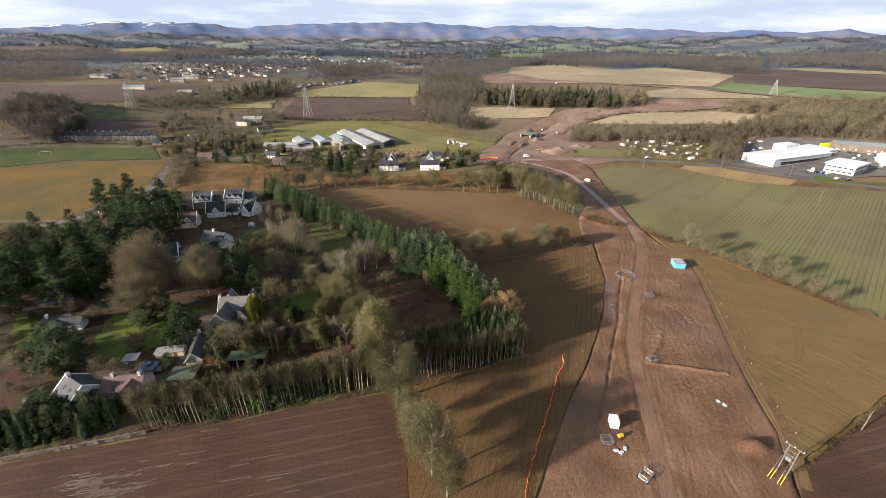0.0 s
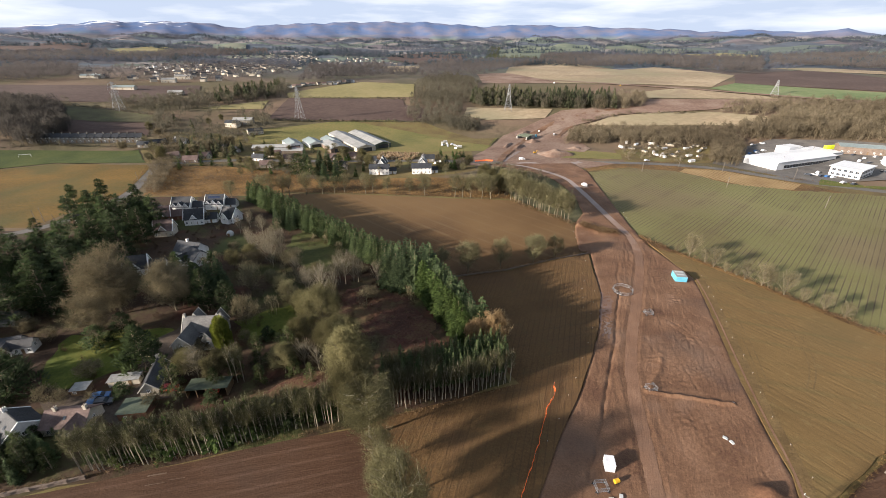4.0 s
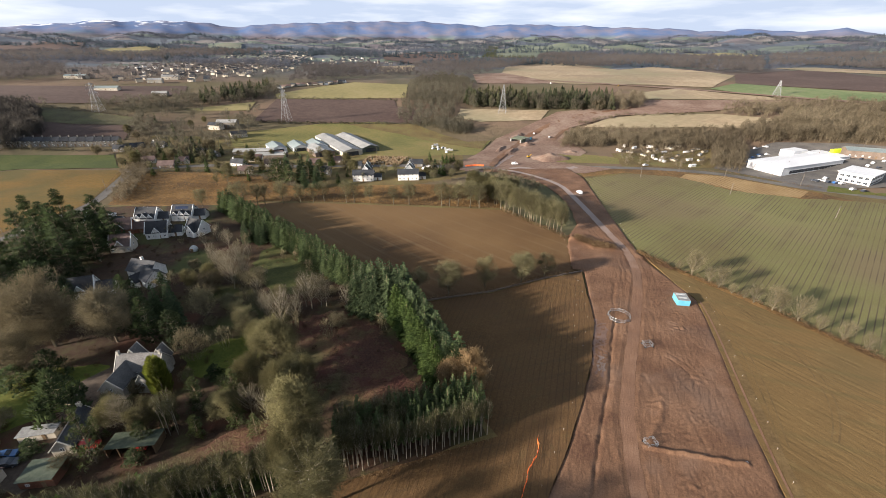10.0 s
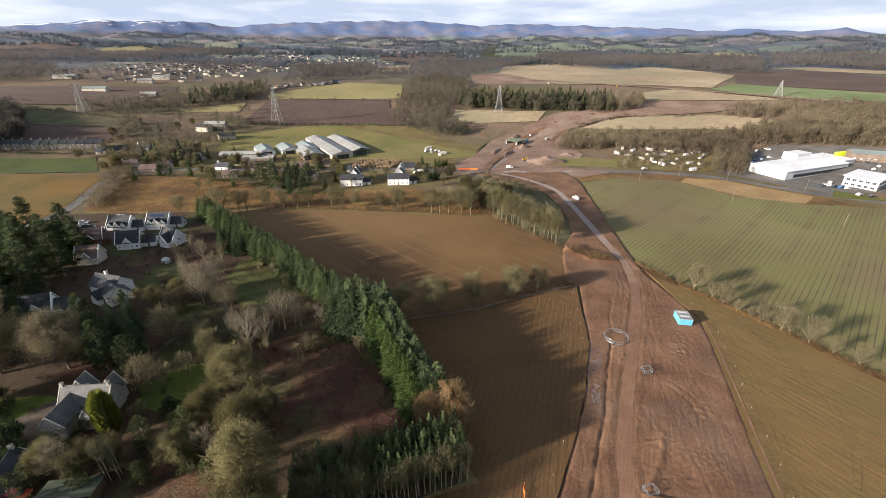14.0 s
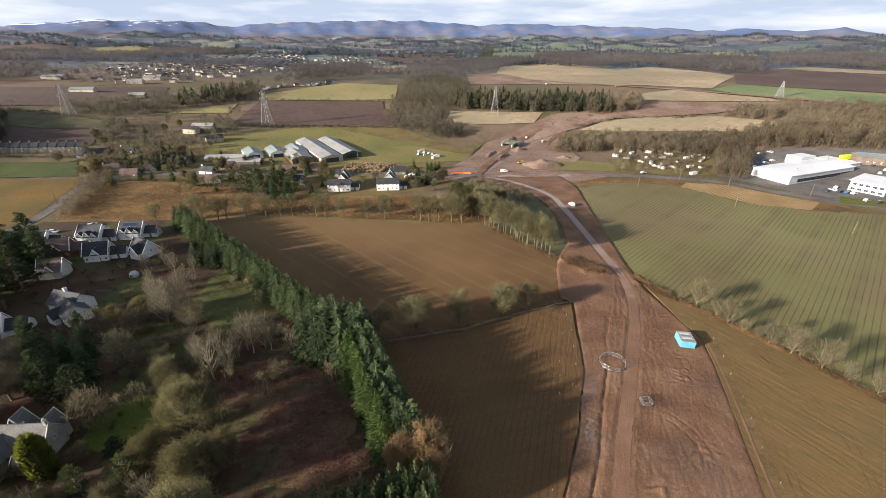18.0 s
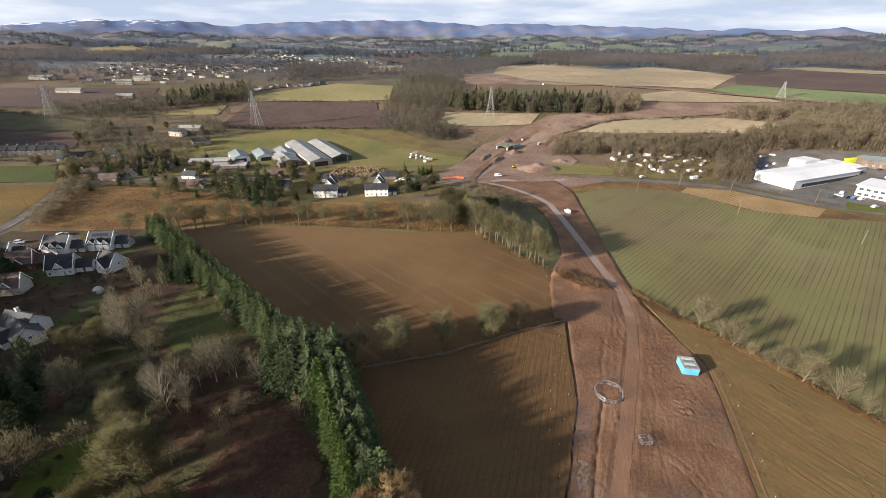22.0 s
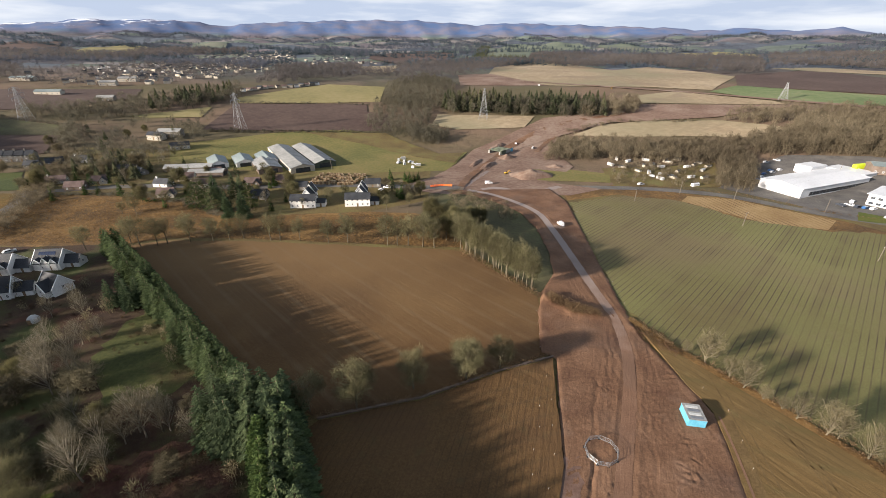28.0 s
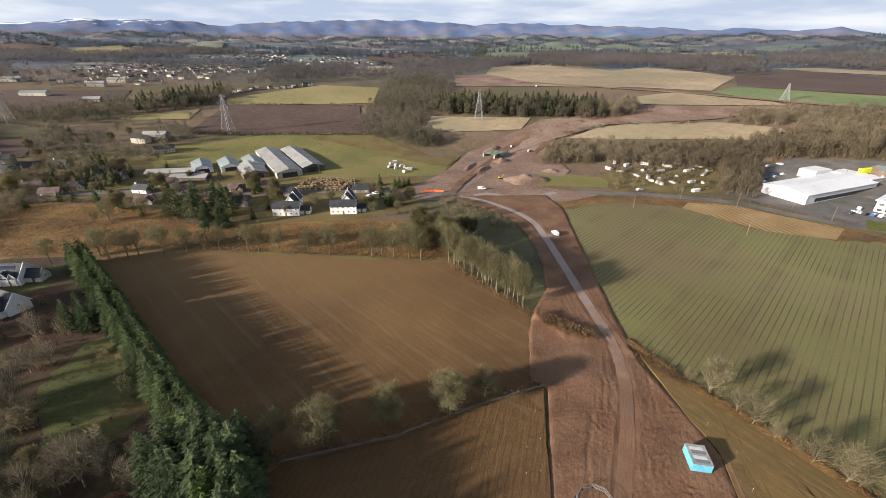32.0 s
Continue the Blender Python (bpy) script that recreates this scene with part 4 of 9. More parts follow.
MID_DITCH = [(32.8, 61.9), (35.9, 67.2), (40.6, 75.9), (43.0, 82.0), (45.6, 87.0), (49.7, 95.3), (54.0, 104.4), (57.0, 111.7), (62.7, 125.0), (65.6, 130.6)]
BANK = [(54.4, 84.9), (59.2, 83.9), (72.9, 80.8)]
SPUR = [(64.4, 98.5), (60.9, 92.1), (55.8, 86.3)]
SPOIL = [(65.5, 59.2)][0]
HEAP = [(69.3, 190.8), (75.8, 182.2), (83.3, 179.4)]
RIGHT_BANK = [(91.4, 173.2), (94.2, 167.5), (99.6, 160.6)]


def site_height(x, y):
    track = away(x, y, TRACK)
    z = 0.62 + 0.03 * lumps(x, y, 17, 3) + 0.010 * lumps(x, y, 3.6, 4) + 0.012 * lumps(x, y, 1.3, 5)
    z = np.where(track < 2.2, 0.58 + 0.02 * lumps(x, y, 3, 6), z)
    for off in (1.0,):
        z -= 0.10 * np.exp(-((track - off) / 0.35) ** 2)
    z += 0.09 * np.exp(-((track - 2.6) / 0.32) ** 2) * (0.6 + 0.8 * lumps(x, y, 6, 7))
    wav = 0.35 * lumps(x, y, 6, 12)
    d = away(x + wav, y, MID_DITCH)
    z += -0.40 * np.exp(-(d / 0.34) ** 2) * (0.85 + 0.3 * lumps(x, y, 4, 13))
    z -= 0.5 * np.exp(-(np.hypot(x - 66.3, y - 130.6) / 1.3) ** 2)      # the pit inside the ring of barriers
    z -= 0.12 * np.exp(-(away(x + wav, y, [(66.5, 133.0), (69.0, 142.0), (73.5, 152.0)]) / 0.4) ** 2)
    z += 0.5 * np.exp(-(away(x, y + 0.3 * lumps(x, y, 5, 31), BANK) / 0.42) ** 2)
    d = away(x, y, SPUR)
    z += 0.4 * np.exp(-(d / 0.7) ** 2) * (0.8 + 0.4 * lumps(x, y, 5, 14))
    z += (0.7 + 0.5 * lumps(x, y, 7, 8)) * np.exp(-(away(x, y, HEAP) / 2.6) ** 2)
    z += (0.7 + 0.4 * lumps(x, y, 6, 9)) * np.exp(-(away(x, y, RIGHT_BANK) / 1.3) ** 2)
    z += 1.6 * np.exp(-(np.hypot(x - SPOIL[0], (y - SPOIL[1]) * 1.5) / 2.6) ** 2)
    # wheel ruts swung across the bare ground
    for cx, cy, r, wd in RUTS:
        ring = np.abs(np.hypot(x - cx, y - cy) - r)
        z -= 0.045 * np.exp(-(ring / 0.25) ** 2) * (track > 2.5) * (lumps(x, y, 16, int(r)) > -0.2)
        z += 0.02 * np.exp(-((ring - 0.5) / 0.25) ** 2) * (track > 2.5) * (lumps(x, y, 16, int(r)) > -0.2)
    # swirls of tyre ridges where machines turned
    for k, (cx, cy, r) in enumerate(SWIRLS):
        a = k * 2.4
        ring = np.hypot(x - cx - 1.3 * r * math.cos(a), y - cy - 1.3 * r * math.sin(a)) + 0.5 * lumps(x, y, 4, 60 + k)
        z += 0.17 * np.exp(-(np.hypot(x - cx, y - cy) / r) ** 4) * np.sin(ring * 6.28 / (1.35 + 0.12 * (k % 4))) * (track > 2.0) * np.clip(0.3 + 1.2 * lumps(x, y, 3.2, 80 + k), 0, 1.3)
    # long wheel lines beside the haul track
    for off in (3.9, 5.6, 7.4):
        z -= 0.07 * np.exp(-((track + 0.3 * lumps(x, y, 11, int(off * 10)) - off) / 0.22) ** 2) * (lumps(x, y, 19, int(off * 7)) > -0.1)
    # scuffed pockets
    z += 0.14 * np.clip(lumps(x, y, 22, 21) - 0.25, 0, 1) * lumps(x, y, 1.5, 22) * (track > 2.5)
    return np.maximum(z, 0.085)


SWIRLS = [(76.1, 155.1, 2.6), (91.3, 160.2, 2.6), (91.5, 151.8, 3.0), (81.4, 125.5, 2.2), (71.3, 119.6, 2.0), (72.8, 103.5, 3.2), (62.1, 96.7, 2.6), (77.0, 104.3, 2.6), (74.0, 148.5, 2.4), (80.9, 161.0, 1.8), (82.7, 140.1, 2.2), (85.7, 133.4, 2.0), (84.0, 127.0, 3.2), (65.1, 123.9, 2.0), (66.0, 88.0, 3.0), (59.0, 76.0, 2.6)]
rut_rnd = random.Random(3)
RUTS = [(20, 110, 58, 1), (20, 110, 60.2, 1), (-150, 90, 235, 1), (-150, 90, 237.2, 1), (-150, 90, 241, 1), (330, 60, 262, 1), (330, 60, 264.2, 1), (330, 60, 270, 1)]
for k in range(26):
    t = rut_rnd.random()
    cx, cy, r = 55 + 30 * t + rut_rnd.uniform(-18, 18), 45 + 120 * t, rut_rnd.choice((4, 6, 9, 14, 22))
    RUTS += [(cx, cy, r, 1), (cx, cy, r + 2.1, 1)]
field("works_scrub_ground", [(68, 193), (76, 205), (79.5, 226), (79.5, 250), (75.5, 271), (66.5, 285), (52, 298), (34, 308), (30, 296), (40, 262), (46, 230), (55, 212)], "works_scrub_ground", "dark scrubby ground beside the haul track", 0.055)
relief("works_strip", SITE, 0.36, site_height, "site_dirt", "stripped red-brown earth of the road works, rutted by machines", seed=5)
ribbon("haul_track", TRACK, 3.1, "track_dirt", "compacted red-brown haul track turning to pale stone towards the bridge", 0.613, "track", 0.12, 0.9)
ribbon("edge_path", [(69, 50), (75.5, 62.5), (78.6, 75.5), (84, 92.5), (95.6, 127.6), (98.4, 139)], 2.0, "wheel_mark", "dark weedy strip along the edge of the works", 0.53, "path")
ribbon("edge_rut", [(67.5, 50), (74.0, 62.8), (77.2, 75.8), (82.5, 92.8), (94.2, 128), (97, 140)], 0.5, "track_dirt", "pale scraped line along the edge of the works", 0.55, "path")
field("silt_patch", [(59.0, 130.2), (55.6, 121.0), (52.8, 113.7), (50.6, 106.2), (53.0, 105.0), (55.2, 109.5), (57.4, 115.8), (60.6, 123.5), (62.0, 130.0)], "wet_silt", "smooth purplish wet silt between ditch and field edge", 0.604, "silt", ragged=0.5, step=1.2)
field("silt_patch", [(54.0, 113.8), (52.2, 107.4), (53.6, 106.8), (56.6, 113.8)], "wet_mud", "pale dried silt beside the ditch", 0.622, "silt", ragged=0.5, step=0.8)
for line in ([(104.1, 146.4), (106.9, 131.5), (109.4, 119.4), (107.0, 105.0), (101.3, 93.4), (94.0, 85.8)], [(108.1, 143.9), (108.7, 129.2), (104.6, 115.2)], [(131.1, 115.4), (124.6, 119.4), (121.5, 126.7), (120.8, 134.3)], [(102.5, 153.5), (97.1, 124.0), (89.8, 100.7), (82.6, 84.7)]):
    for k in (0, 1.7):
        ribbon("wheel_marks", [(x + k, y) for x, y in line], 0.3, "wheel_mark", "thin curved wheel marks pressed into the field", 0.525, "wheel marks")
wet_rnd = random.Random(8)
for k in range(18):
    y0 = 49 + wet_rnd.uniform(-4, 15)
    x0 = -58 + wet_rnd.uniform(-18, 30)
    ln = wet_rnd.uniform(2, 9)
    ribbon("wet_track", [(x0, y0), (x0 + ln * 0.5, y0 + ln * 0.08), (x0 + ln, y0 + ln * 0.2)], wet_rnd.uniform(0.12, 0.3), "wet_track", "pale waterlogged wheel track in the plough", 0.09, "wet track")
# streaks of silt, paled by the sky's sheen on wet soil painted in
for k in range(44):
    u, v = wet_rnd.gauss(0, 0.45), wet_rnd.gauss(0, 0.4)
    x0, y0, ln = -68 + 9 * u, 50 + 4.5 * v + 1.5 * u, wet_rnd.uniform(2, 6)
    ribbon("silt_streak", [(x0, y0), (x0 + ln * 0.3, y0 + ln * 0.12), (x0 + ln * 0.6, y0 + ln * 0.1), (x0 + ln, y0 + ln * 0.26)], wet_rnd.uniform(0.1, 0.45), "wet_track", "pale silt left where water stood in the plough, sky sheen in its colour", 0.088 + 0.0004 * k, "silt", 0.12, 1.0)

# ---------------------------------------------------------------- trees


def tree_mesh(name, segs, mat, sides=5):
    verts, faces = [], []
    for p0, p1, r0, r1 in segs:
        q = (p1 - p0).to_track_quat("Z", "Y")
        o = len(verts)
        for p, r in ((p0, r0), (p1, r1)):
            for i in range(sides):
                a = 2 * math.pi * i / sides
                verts.append(tuple(p + q @ Vector((r * math.cos(a), r * math.sin(a), 0))))
        for i in range(sides):
            j = (i + 1) % sides
            faces.append((o + i, o + j, o + sides + j, o + sides + i))
    me = bpy.data.meshes.new(name)
    me.from_pydata(verts, [], faces)
    me.materials.append(MATS[mat])
    return me


def blades(name, tips, mat):
    """Thin triangles: base, tip, width."""
    verts, faces = [], []
    for p, q, w in tips:
        d = q - p
        side = d.cross(Vector((0.31, 0.52, 0.79)))
        if side.length < 1e-6:
            side = Vector((1, 0, 0))
        side = side.normalized() * w / 2
        o = len(verts)
        verts += [tuple(p - side), tuple(p + side), tuple(q)]
        faces.append((o, o + 1, o + 2))
    me = bpy.data.meshes.new(name)
    me.from_pydata(verts, [], faces)
    me.materials.append(MATS[mat])
    return me


def bare_tree(seed, h, w, limbs, twigs, upright=0.3, stem=0.25, thick=1.0, tw=0.10, domed=0.0):
    """Trunk, limbs and a haze of twigs, inside an egg of that height and width."""
    r = random.Random(seed)
    segs, tips = [], []
    r0 = h * 0.017 * thick
    top = Vector((r.uniform(-0.4, 0.4), r.uniform(-0.4, 0.4), h * 0.72))
    pts = [Vector((0, 0, -0.2)), Vector((r.uniform(-0.2, 0.2), r.uniform(-0.2, 0.2), h * stem)), top * 0.5 + Vector((r.uniform(-0.3, 0.3), r.uniform(-0.3, 0.3), h * 0.13)), top]
    for i in range(3):
        segs.append((pts[i], pts[i + 1], r0 * (1 - 0.3 * i), r0 * (1 - 0.3 * (i + 1))))
    ends = []
    for i in range(limbs):
        u = stem + (0.72 - stem) * (i + r.random()) / limbs
        root = pts[1].lerp(top, (u - stem) / (0.72 - stem))
        a = i * 2.4 + r.uniform(-0.5, 0.5)
        out = w / 2 * r.uniform(0.65, 1.0) * math.sqrt(max(0.08, 1 - ((u + upright * 0.5 - 0.58) / 0.48) ** 2))
        end = Vector((math.cos(a) * out, math.sin(a) * out, min(h * 0.97, h * (u + upright * r.uniform(0.5, 1.0)))))
        mid = root.lerp(end, 0.5) + Vector((0, 0, -0.04 * h * r.random()))
        lr = r0 * 0.42 * (1 - u * 0.5)
        segs += [(root, mid, lr, lr * 0.65), (mid, end, lr * 0.65, lr * 0.2)]
        ends += [(root, mid), (mid, end)]
        for k in range(4):
            s = mid.lerp(end, r.uniform(-0.6, 0.8)) if k else mid
            e = s + Vector((r.uniform(-1, 1), r.uniform(-1, 1), r.uniform(-0.1, 0.9))) * (w * 0.22)
            segs.append((s, e, lr * 0.35, lr * 0.1))
            ends.append((s, e))
    ends.append((pts[2], top + Vector((0, 0, h * 0.2))))
    mid_z, up = h * (0.55 + stem * 0.25), h * (0.45 - stem * 0.25)
    lobes = []
    while len(lobes) < 26:
        d = Vector((r.gauss(0, 1), r.gauss(0, 1), r.gauss(0.25, 0.9))).normalized()
        lobes.append((Vector((d.x * w * 0.36, d.y * w * 0.36, mid_z + d.z * up * 0.78)), d))
    for i in range(int(twigs * domed)):
        c, d = lobes[r.randrange(len(lobes))]
        d = (d * 0.8 + Vector((r.gauss(0, 0.7), r.gauss(0, 0.7), r.gauss(0.3, 0.6)))).normalized()
        p = c + Vector((r.gauss(0, 1), r.gauss(0, 1), r.gauss(0, 1))) * w * 0.075
        k = r.uniform(0.5, 1.3) * (0.26 + 0.020 * h)
        tips.append((p, p + d * k, tw * r.uniform(0.6, 1.4)))
    for i in range(int(twigs * (1 - domed))):
        s, e = ends[r.randrange(len(ends))]
        p = s.lerp(e, r.random() ** 0.6)
        d = Vector((r.gauss(0, 1), r.gauss(0, 1), r.gauss(0.35, 0.8))).normalized()
        k = r.uniform(0.5, 1.5) * (0.45 + 0.055 * h)
        tips.append((p, p + d * k, tw * r.uniform(0.6, 1.4)))
    return segs, tips


def conifer(seed, h, w, droop=0.25, low=0.06, dense=8, power=0.85, fine=1.0):
    """Whorls of drooping needle sprays, narrowing to the top."""
    r = random.Random(seed)
    segs = [(Vector((0, 0, -0.2)), Vector((0, 0, h * 0.92)), h * 0.014, 0.03)]
    tips = []
    z = h * low
    while z < h * 0.985:
        f = 1 - z / h
        rad = w / 2 * min(1.0, f ** power + 0.02) * (0.55 + 0.45 * min(1, z / (h * low + 0.8)))
        for i in range(max(5, int(dense * (0.45 + f)))):
            a = r.uniform(0, 6.28)
            k = rad * r.uniform(0.6, 1.15)
            d = Vector((math.cos(a), math.sin(a), 0))
            side = Vector((-d.y, d.x, 0))
            s = Vector((0, 0, z + r.uniform(-0.15, 0.15))) + d * k * 0.2
            e = Vector((0, 0, s.z - droop * k + 0.15)) + d * k
            wd = (0.26 + 0.2 * k) * fine
            tips.append((s, e + Vector((0, 0, 0.06)), wd))
            for u in (0.35, 0.62, 0.85):
                for g in (-1, 1):
                    p = s.lerp(e, u)
                    v = side * g * k * 0.34 * (1.15 - u) + d * k * 0.22 + Vector((0, 0, r.uniform(-0.16, 0.10)))
                    tips.append((p, p + v, wd * 0.75))
        z += 0.30 + 0.02 * h
    tips.append((Vector((0, 0, h * 0.93)), Vector((0, 0, h)), 0.2))
    return segs, tips


def tufted(seed, h, w, pads=38, per=75, low=0.28, flat=0.55, size=0.17, peak=1.0):
    """A broad evergreen: limbs that carry many cushions of needles, with gaps and an uneven top."""
    r = random.Random(seed)
    segs = [(Vector((0, 0, -0.2)), Vector((r.uniform(-0.4, 0.4), r.uniform(-0.4, 0.4), h * 0.9)), h * 0.018, 0.05)]
    tips = []
    for i in range(pads):
        u = (i + r.random()) / pads
        z = h * (low + (0.95 - low) * u)
        reach = w / 2 * (1 - 0.86 * u ** (1.6 * peak)) * r.uniform(0.35, 0.95)
        a = i * 2.4 + r.uniform(-0.6, 0.6)
        c = Vector((math.cos(a) * reach, math.sin(a) * reach, z + r.uniform(-0.04, 0.04) * h))
        segs.append((Vector((0, 0, z - 0.06 * h)), c, h * 0.005, 0.03))
        k = w * size * r.uniform(0.7, 1.3) * (1.1 - 0.4 * u)
        for j in range(per):
            d = Vector((r.gauss(0, 1), r.gauss(0, 1), r.gauss(0.25, 0.8))).normalized()
            p = c + Vector((d.x * k, d.y * k, d.z * k * flat)) * r.uniform(0.35, 0.95)
            q = p + (d + Vector((0, 0, 0.35))) * k * r.uniform(0.22, 0.5)
            tips.append((p, q, k * r.uniform(0.14, 0.26)))
    return segs, tips


def column(seed, h, w, n=1500):
    """A dense upright cypress: overlapping sprays that point up and out."""
    r = random.Random(seed)
    tips = []
    lobes = [(r.uniform(0, 6.28), r.uniform(0, 0.85), r.uniform(0.8, 1.12)) for _ in range(14)]
    for i in range(n):
        u = r.random() ** 0.8
        a = r.uniform(0, 6.28)
        bulge = max(k * math.exp(-((math.cos(a - la) - 1) ** 2) * 2 - ((u - lu) / 0.22) ** 2) for la, lu, k in lobes)
        rad = w / 2 * (min(1.0, 3.0 * (1.02 - u)) ** 0.7) * (0.75 + 0.25 * min(1, u * 6)) * r.uniform(0.7, 0.95) * (0.82 + 0.25 * bulge)
        p = Vector((math.cos(a) * rad * 0.82, math.sin(a) * rad * 0.82, h * 0.93 * u))
        tips.append((p, p + Vector((math.cos(a) * 0.34, math.sin(a) * 0.34, r.uniform(0.35, 0.95))), r.uniform(0.22, 0.42)))
    return [(Vector((0, 0, -0.2)), Vector((0, 0, h * 0.8)), h * 0.015, 0.05)], tips


KINDS = {}


def kind_of(key, made, bark, leaf):
    segs, tips = made
    KINDS[key] = (tree_mesh("trunk", segs, bark), blades("crown", tips, leaf))


for s in range(3):
    kind_of(("oak", s), bare_tree(10 + s, 20, 19, 40, 32000, 0.32, 0.12, 1.5, 0.085, 0.80), "pale_bark", "oak_twigs")
    kind_of(("ash", s), bare_tree(20 + s, 13, 10, 20, 17000, 0.34, 0.14, 1.2, 0.085, 0.85), "pale_bark", "olive_twigs")
    kind_of(("grey", s), bare_tree(30 + s, 9, 5.4, 24, 1300, 0.6, 0.14, 1.0, 0.045, 0.5), "birch_bark", "grey_twigs")
    kind_of(("edge", s), bare_tree(24 + s, 15, 11, 26, 14500, 0.36, 0.24, 1.2, 0.08, 0.8), "birch_bark", "lit_olive_twigs")
    kind_of(("row", s), bare_tree(40 + s, 12, 8, 16, 3600, 0.36, 0.30, 1.15, 0.08, 0.65), "pale_bark", "row_twigs")
    kind_of(("round", s), bare_tree(45 + s, 12, 9, 18, 8600, 0.36, 0.20, 1.1, 0.08, 0.85), "pale_bark", "row_twigs")
    kind_of(("pole", s), bare_tree(50 + s, 11, 1.9, 14, 420, 0.34, 0.42, 0.55, 0.06, 0.3), "birch_bark", "stem_row_twigs")
    kind_of(("bush", s), bare_tree(60 + s, 4, 4.5, 14, 2400, 0.45, 0.08, 1.0, 0.075, 0.75), "bark", "brown_twigs")
    kind_of(("hedge", s), bare_tree(34 + s, 9, 7.0, 30, 2600, 0.6, 0.10, 1.5, 0.05, 0.5), "pale_bark", "straw_twigs")
    kind_of(("larch", s), bare_tree(70 + s, 10, 4.6, 22, 4000, 0.25, 0.10, 1.0, 0.085, 0.7), "bark", "larch_twigs")
    kind_of(("pine", s), tufted(80 + s, 17, 9.0, 46, 85, 0.14, 0.6, 0.15, 0.8), "bark", "dark_needles")
    kind_of(("spruce", s), conifer(90 + s, 10, 4.6, 0.3, 0.03, 14, 0.6), "bark", "spruce_needles")
    kind_of(("blue_spruce", s), conifer(93 + s, 15, 6.0, 0.3, 0.03, 15, 0.7), "bark", "blue_needles")
    kind_of(("tall_spruce", s), conifer(96 + s, 11, 3.9, 0.25, 0.34, 12), "pale_bark", "spruce_needles")
    kind_of(("cypress", s), conifer(100 + s, 10, 4.4, 0.15, 0.02, 17, 0.5), "bark", "cypress_needles")
    kind_of(("ivy", s), tufted(104 + s, 12, 6.0, 30, 80, 0.08, 0.8, 0.2, 1.6), "bark", "ivy_leaves")
kind_of(("gold", 0), column(110, 8, 3.6, 2000), "bark", "golden_needles")
kind_of(("yew", 0), tufted(111, 8, 9, 34, 90, 0.06, 0.6, 0.15, 1.3), "bark", "dark_needles")
kind_of(("scrub_pine", 0), conifer(112, 9, 4.6, 0.25, 0.05, 10), "bark", "cypress_needles")
TREE_RND = random.Random(7)


def tree(key, x, y, h, name, label, group="", wide=1.0, bed=0.0):
    """One tree of a kind, scaled to its height."""
    base = {"edge": 15, "hedge": 9, "round": 12, "blue_spruce": 15, "ivy": 12, "oak": 20, "ash": 13, "grey": 9, "row": 12, "pole": 11, "bush": 4, "larch": 10, "pine": 17, "spruce": 10, "tall_spruce": 11, "cypress": 10, "gold": 8, "yew": 8, "scrub_pine": 9}[key]
    s = TREE_RND.randrange(3) if (key, 1) in KINDS else 0
    k = h / base
    ob = thing(name, label, "bush" if "bush" in name or "shrub" in name else "tree", Matrix.Translation((x, y, float(rise(x, y)) + bed)) @ Matrix.Rotation(TREE_RND.uniform(0, 6.28), 4, "Z") @ Matrix.Diagonal((k * wide, k * wide, k, 1)), group)
    for nm, me in zip(("trunk", "crown"), KINDS[key, s]):
        o = new(nm, me)
        o.parent = ob
    return ob


def jit(v, a):
    return v + TREE_RND.uniform(-a, a)


# the conifer hedge between gardens and fields
for i, (x, y, a) in enumerate(along([(-99, 226), (-66, 195), (-29, 160.5), (-12, 144)], 1.15)):
    if 190 < y < 192.5:
        continue
    off = 1.0 if i % 2 else -1.0
    tree("spruce", jit(x + off, 0.5), jit(y + off, 0.5), jit(11.0, 0.9), "spruce_tree", "dark green spruce in a tall close-set shelter hedge", "hedge of spruces", 1.25)
for p in [(-71.5, 186.5), (-68.5, 188.5), (-65.4, 185.0), (-63.2, 188.0)]:
    tree("blue_spruce", jit(p[0], 0.6), jit(p[1], 0.6), jit(11.5, 1.0), "spruce_tree", "broad dark spruce standing out from the shelter hedge", "", 1.2)
for p in [(-14.5, 135), (-11.5, 133.8), (-8.2, 133.5), (-4.8, 133.4), (-1.6, 133.8), (-13, 138.2), (-9.8, 137.4), (-6.2, 137), (-2.8, 137.4), (0.6, 137.2), (-11.2, 141.2), (-7.6, 140.8), (-4.2, 141), (-0.8, 140.6)]:
    tree("blue_spruce", jit(p[0], 0.7), jit(p[1], 0.7), jit(16.0, 1.5), "spruce_tree", "dark green spruce in a tight clump at the field corner", "clump of spruces", 1.35)
for x, y, a in along([(-2.2, 131), (3.4, 119), (8.6, 108), (11.2, 102.5)], 1.35):
    tree("cypress", jit(x, 0.35), jit(y, 0.35), jit(12.4, 0.8), "cypress_tree", "bright green cypress in a tall sunlit row", "row of cypresses", 1.15)
for i, (x, y, a) in enumerate(along([(3.5, 133.5), (9, 121), (14.2, 109.5), (18.0, 103)], 1.25)):
    tree(("blue_spruce", "spruce")[i % 3 == 0], jit(x - 1.0 - (i % 2) * 2.6, 0.6), jit(y, 0.6), jit(13.6, 1.0), "spruce_tree", "dark green spruce backing the cypress row", "row of spruces", 1.4)
for i in range(16):
    tree("larch", jit(17.2, 4.2), jit(100.6, 2.6), jit(11.6, 1.2), "larch_tree", "leafless orange-brown larch at the end of the conifer row", "clump of larches", 1.1)
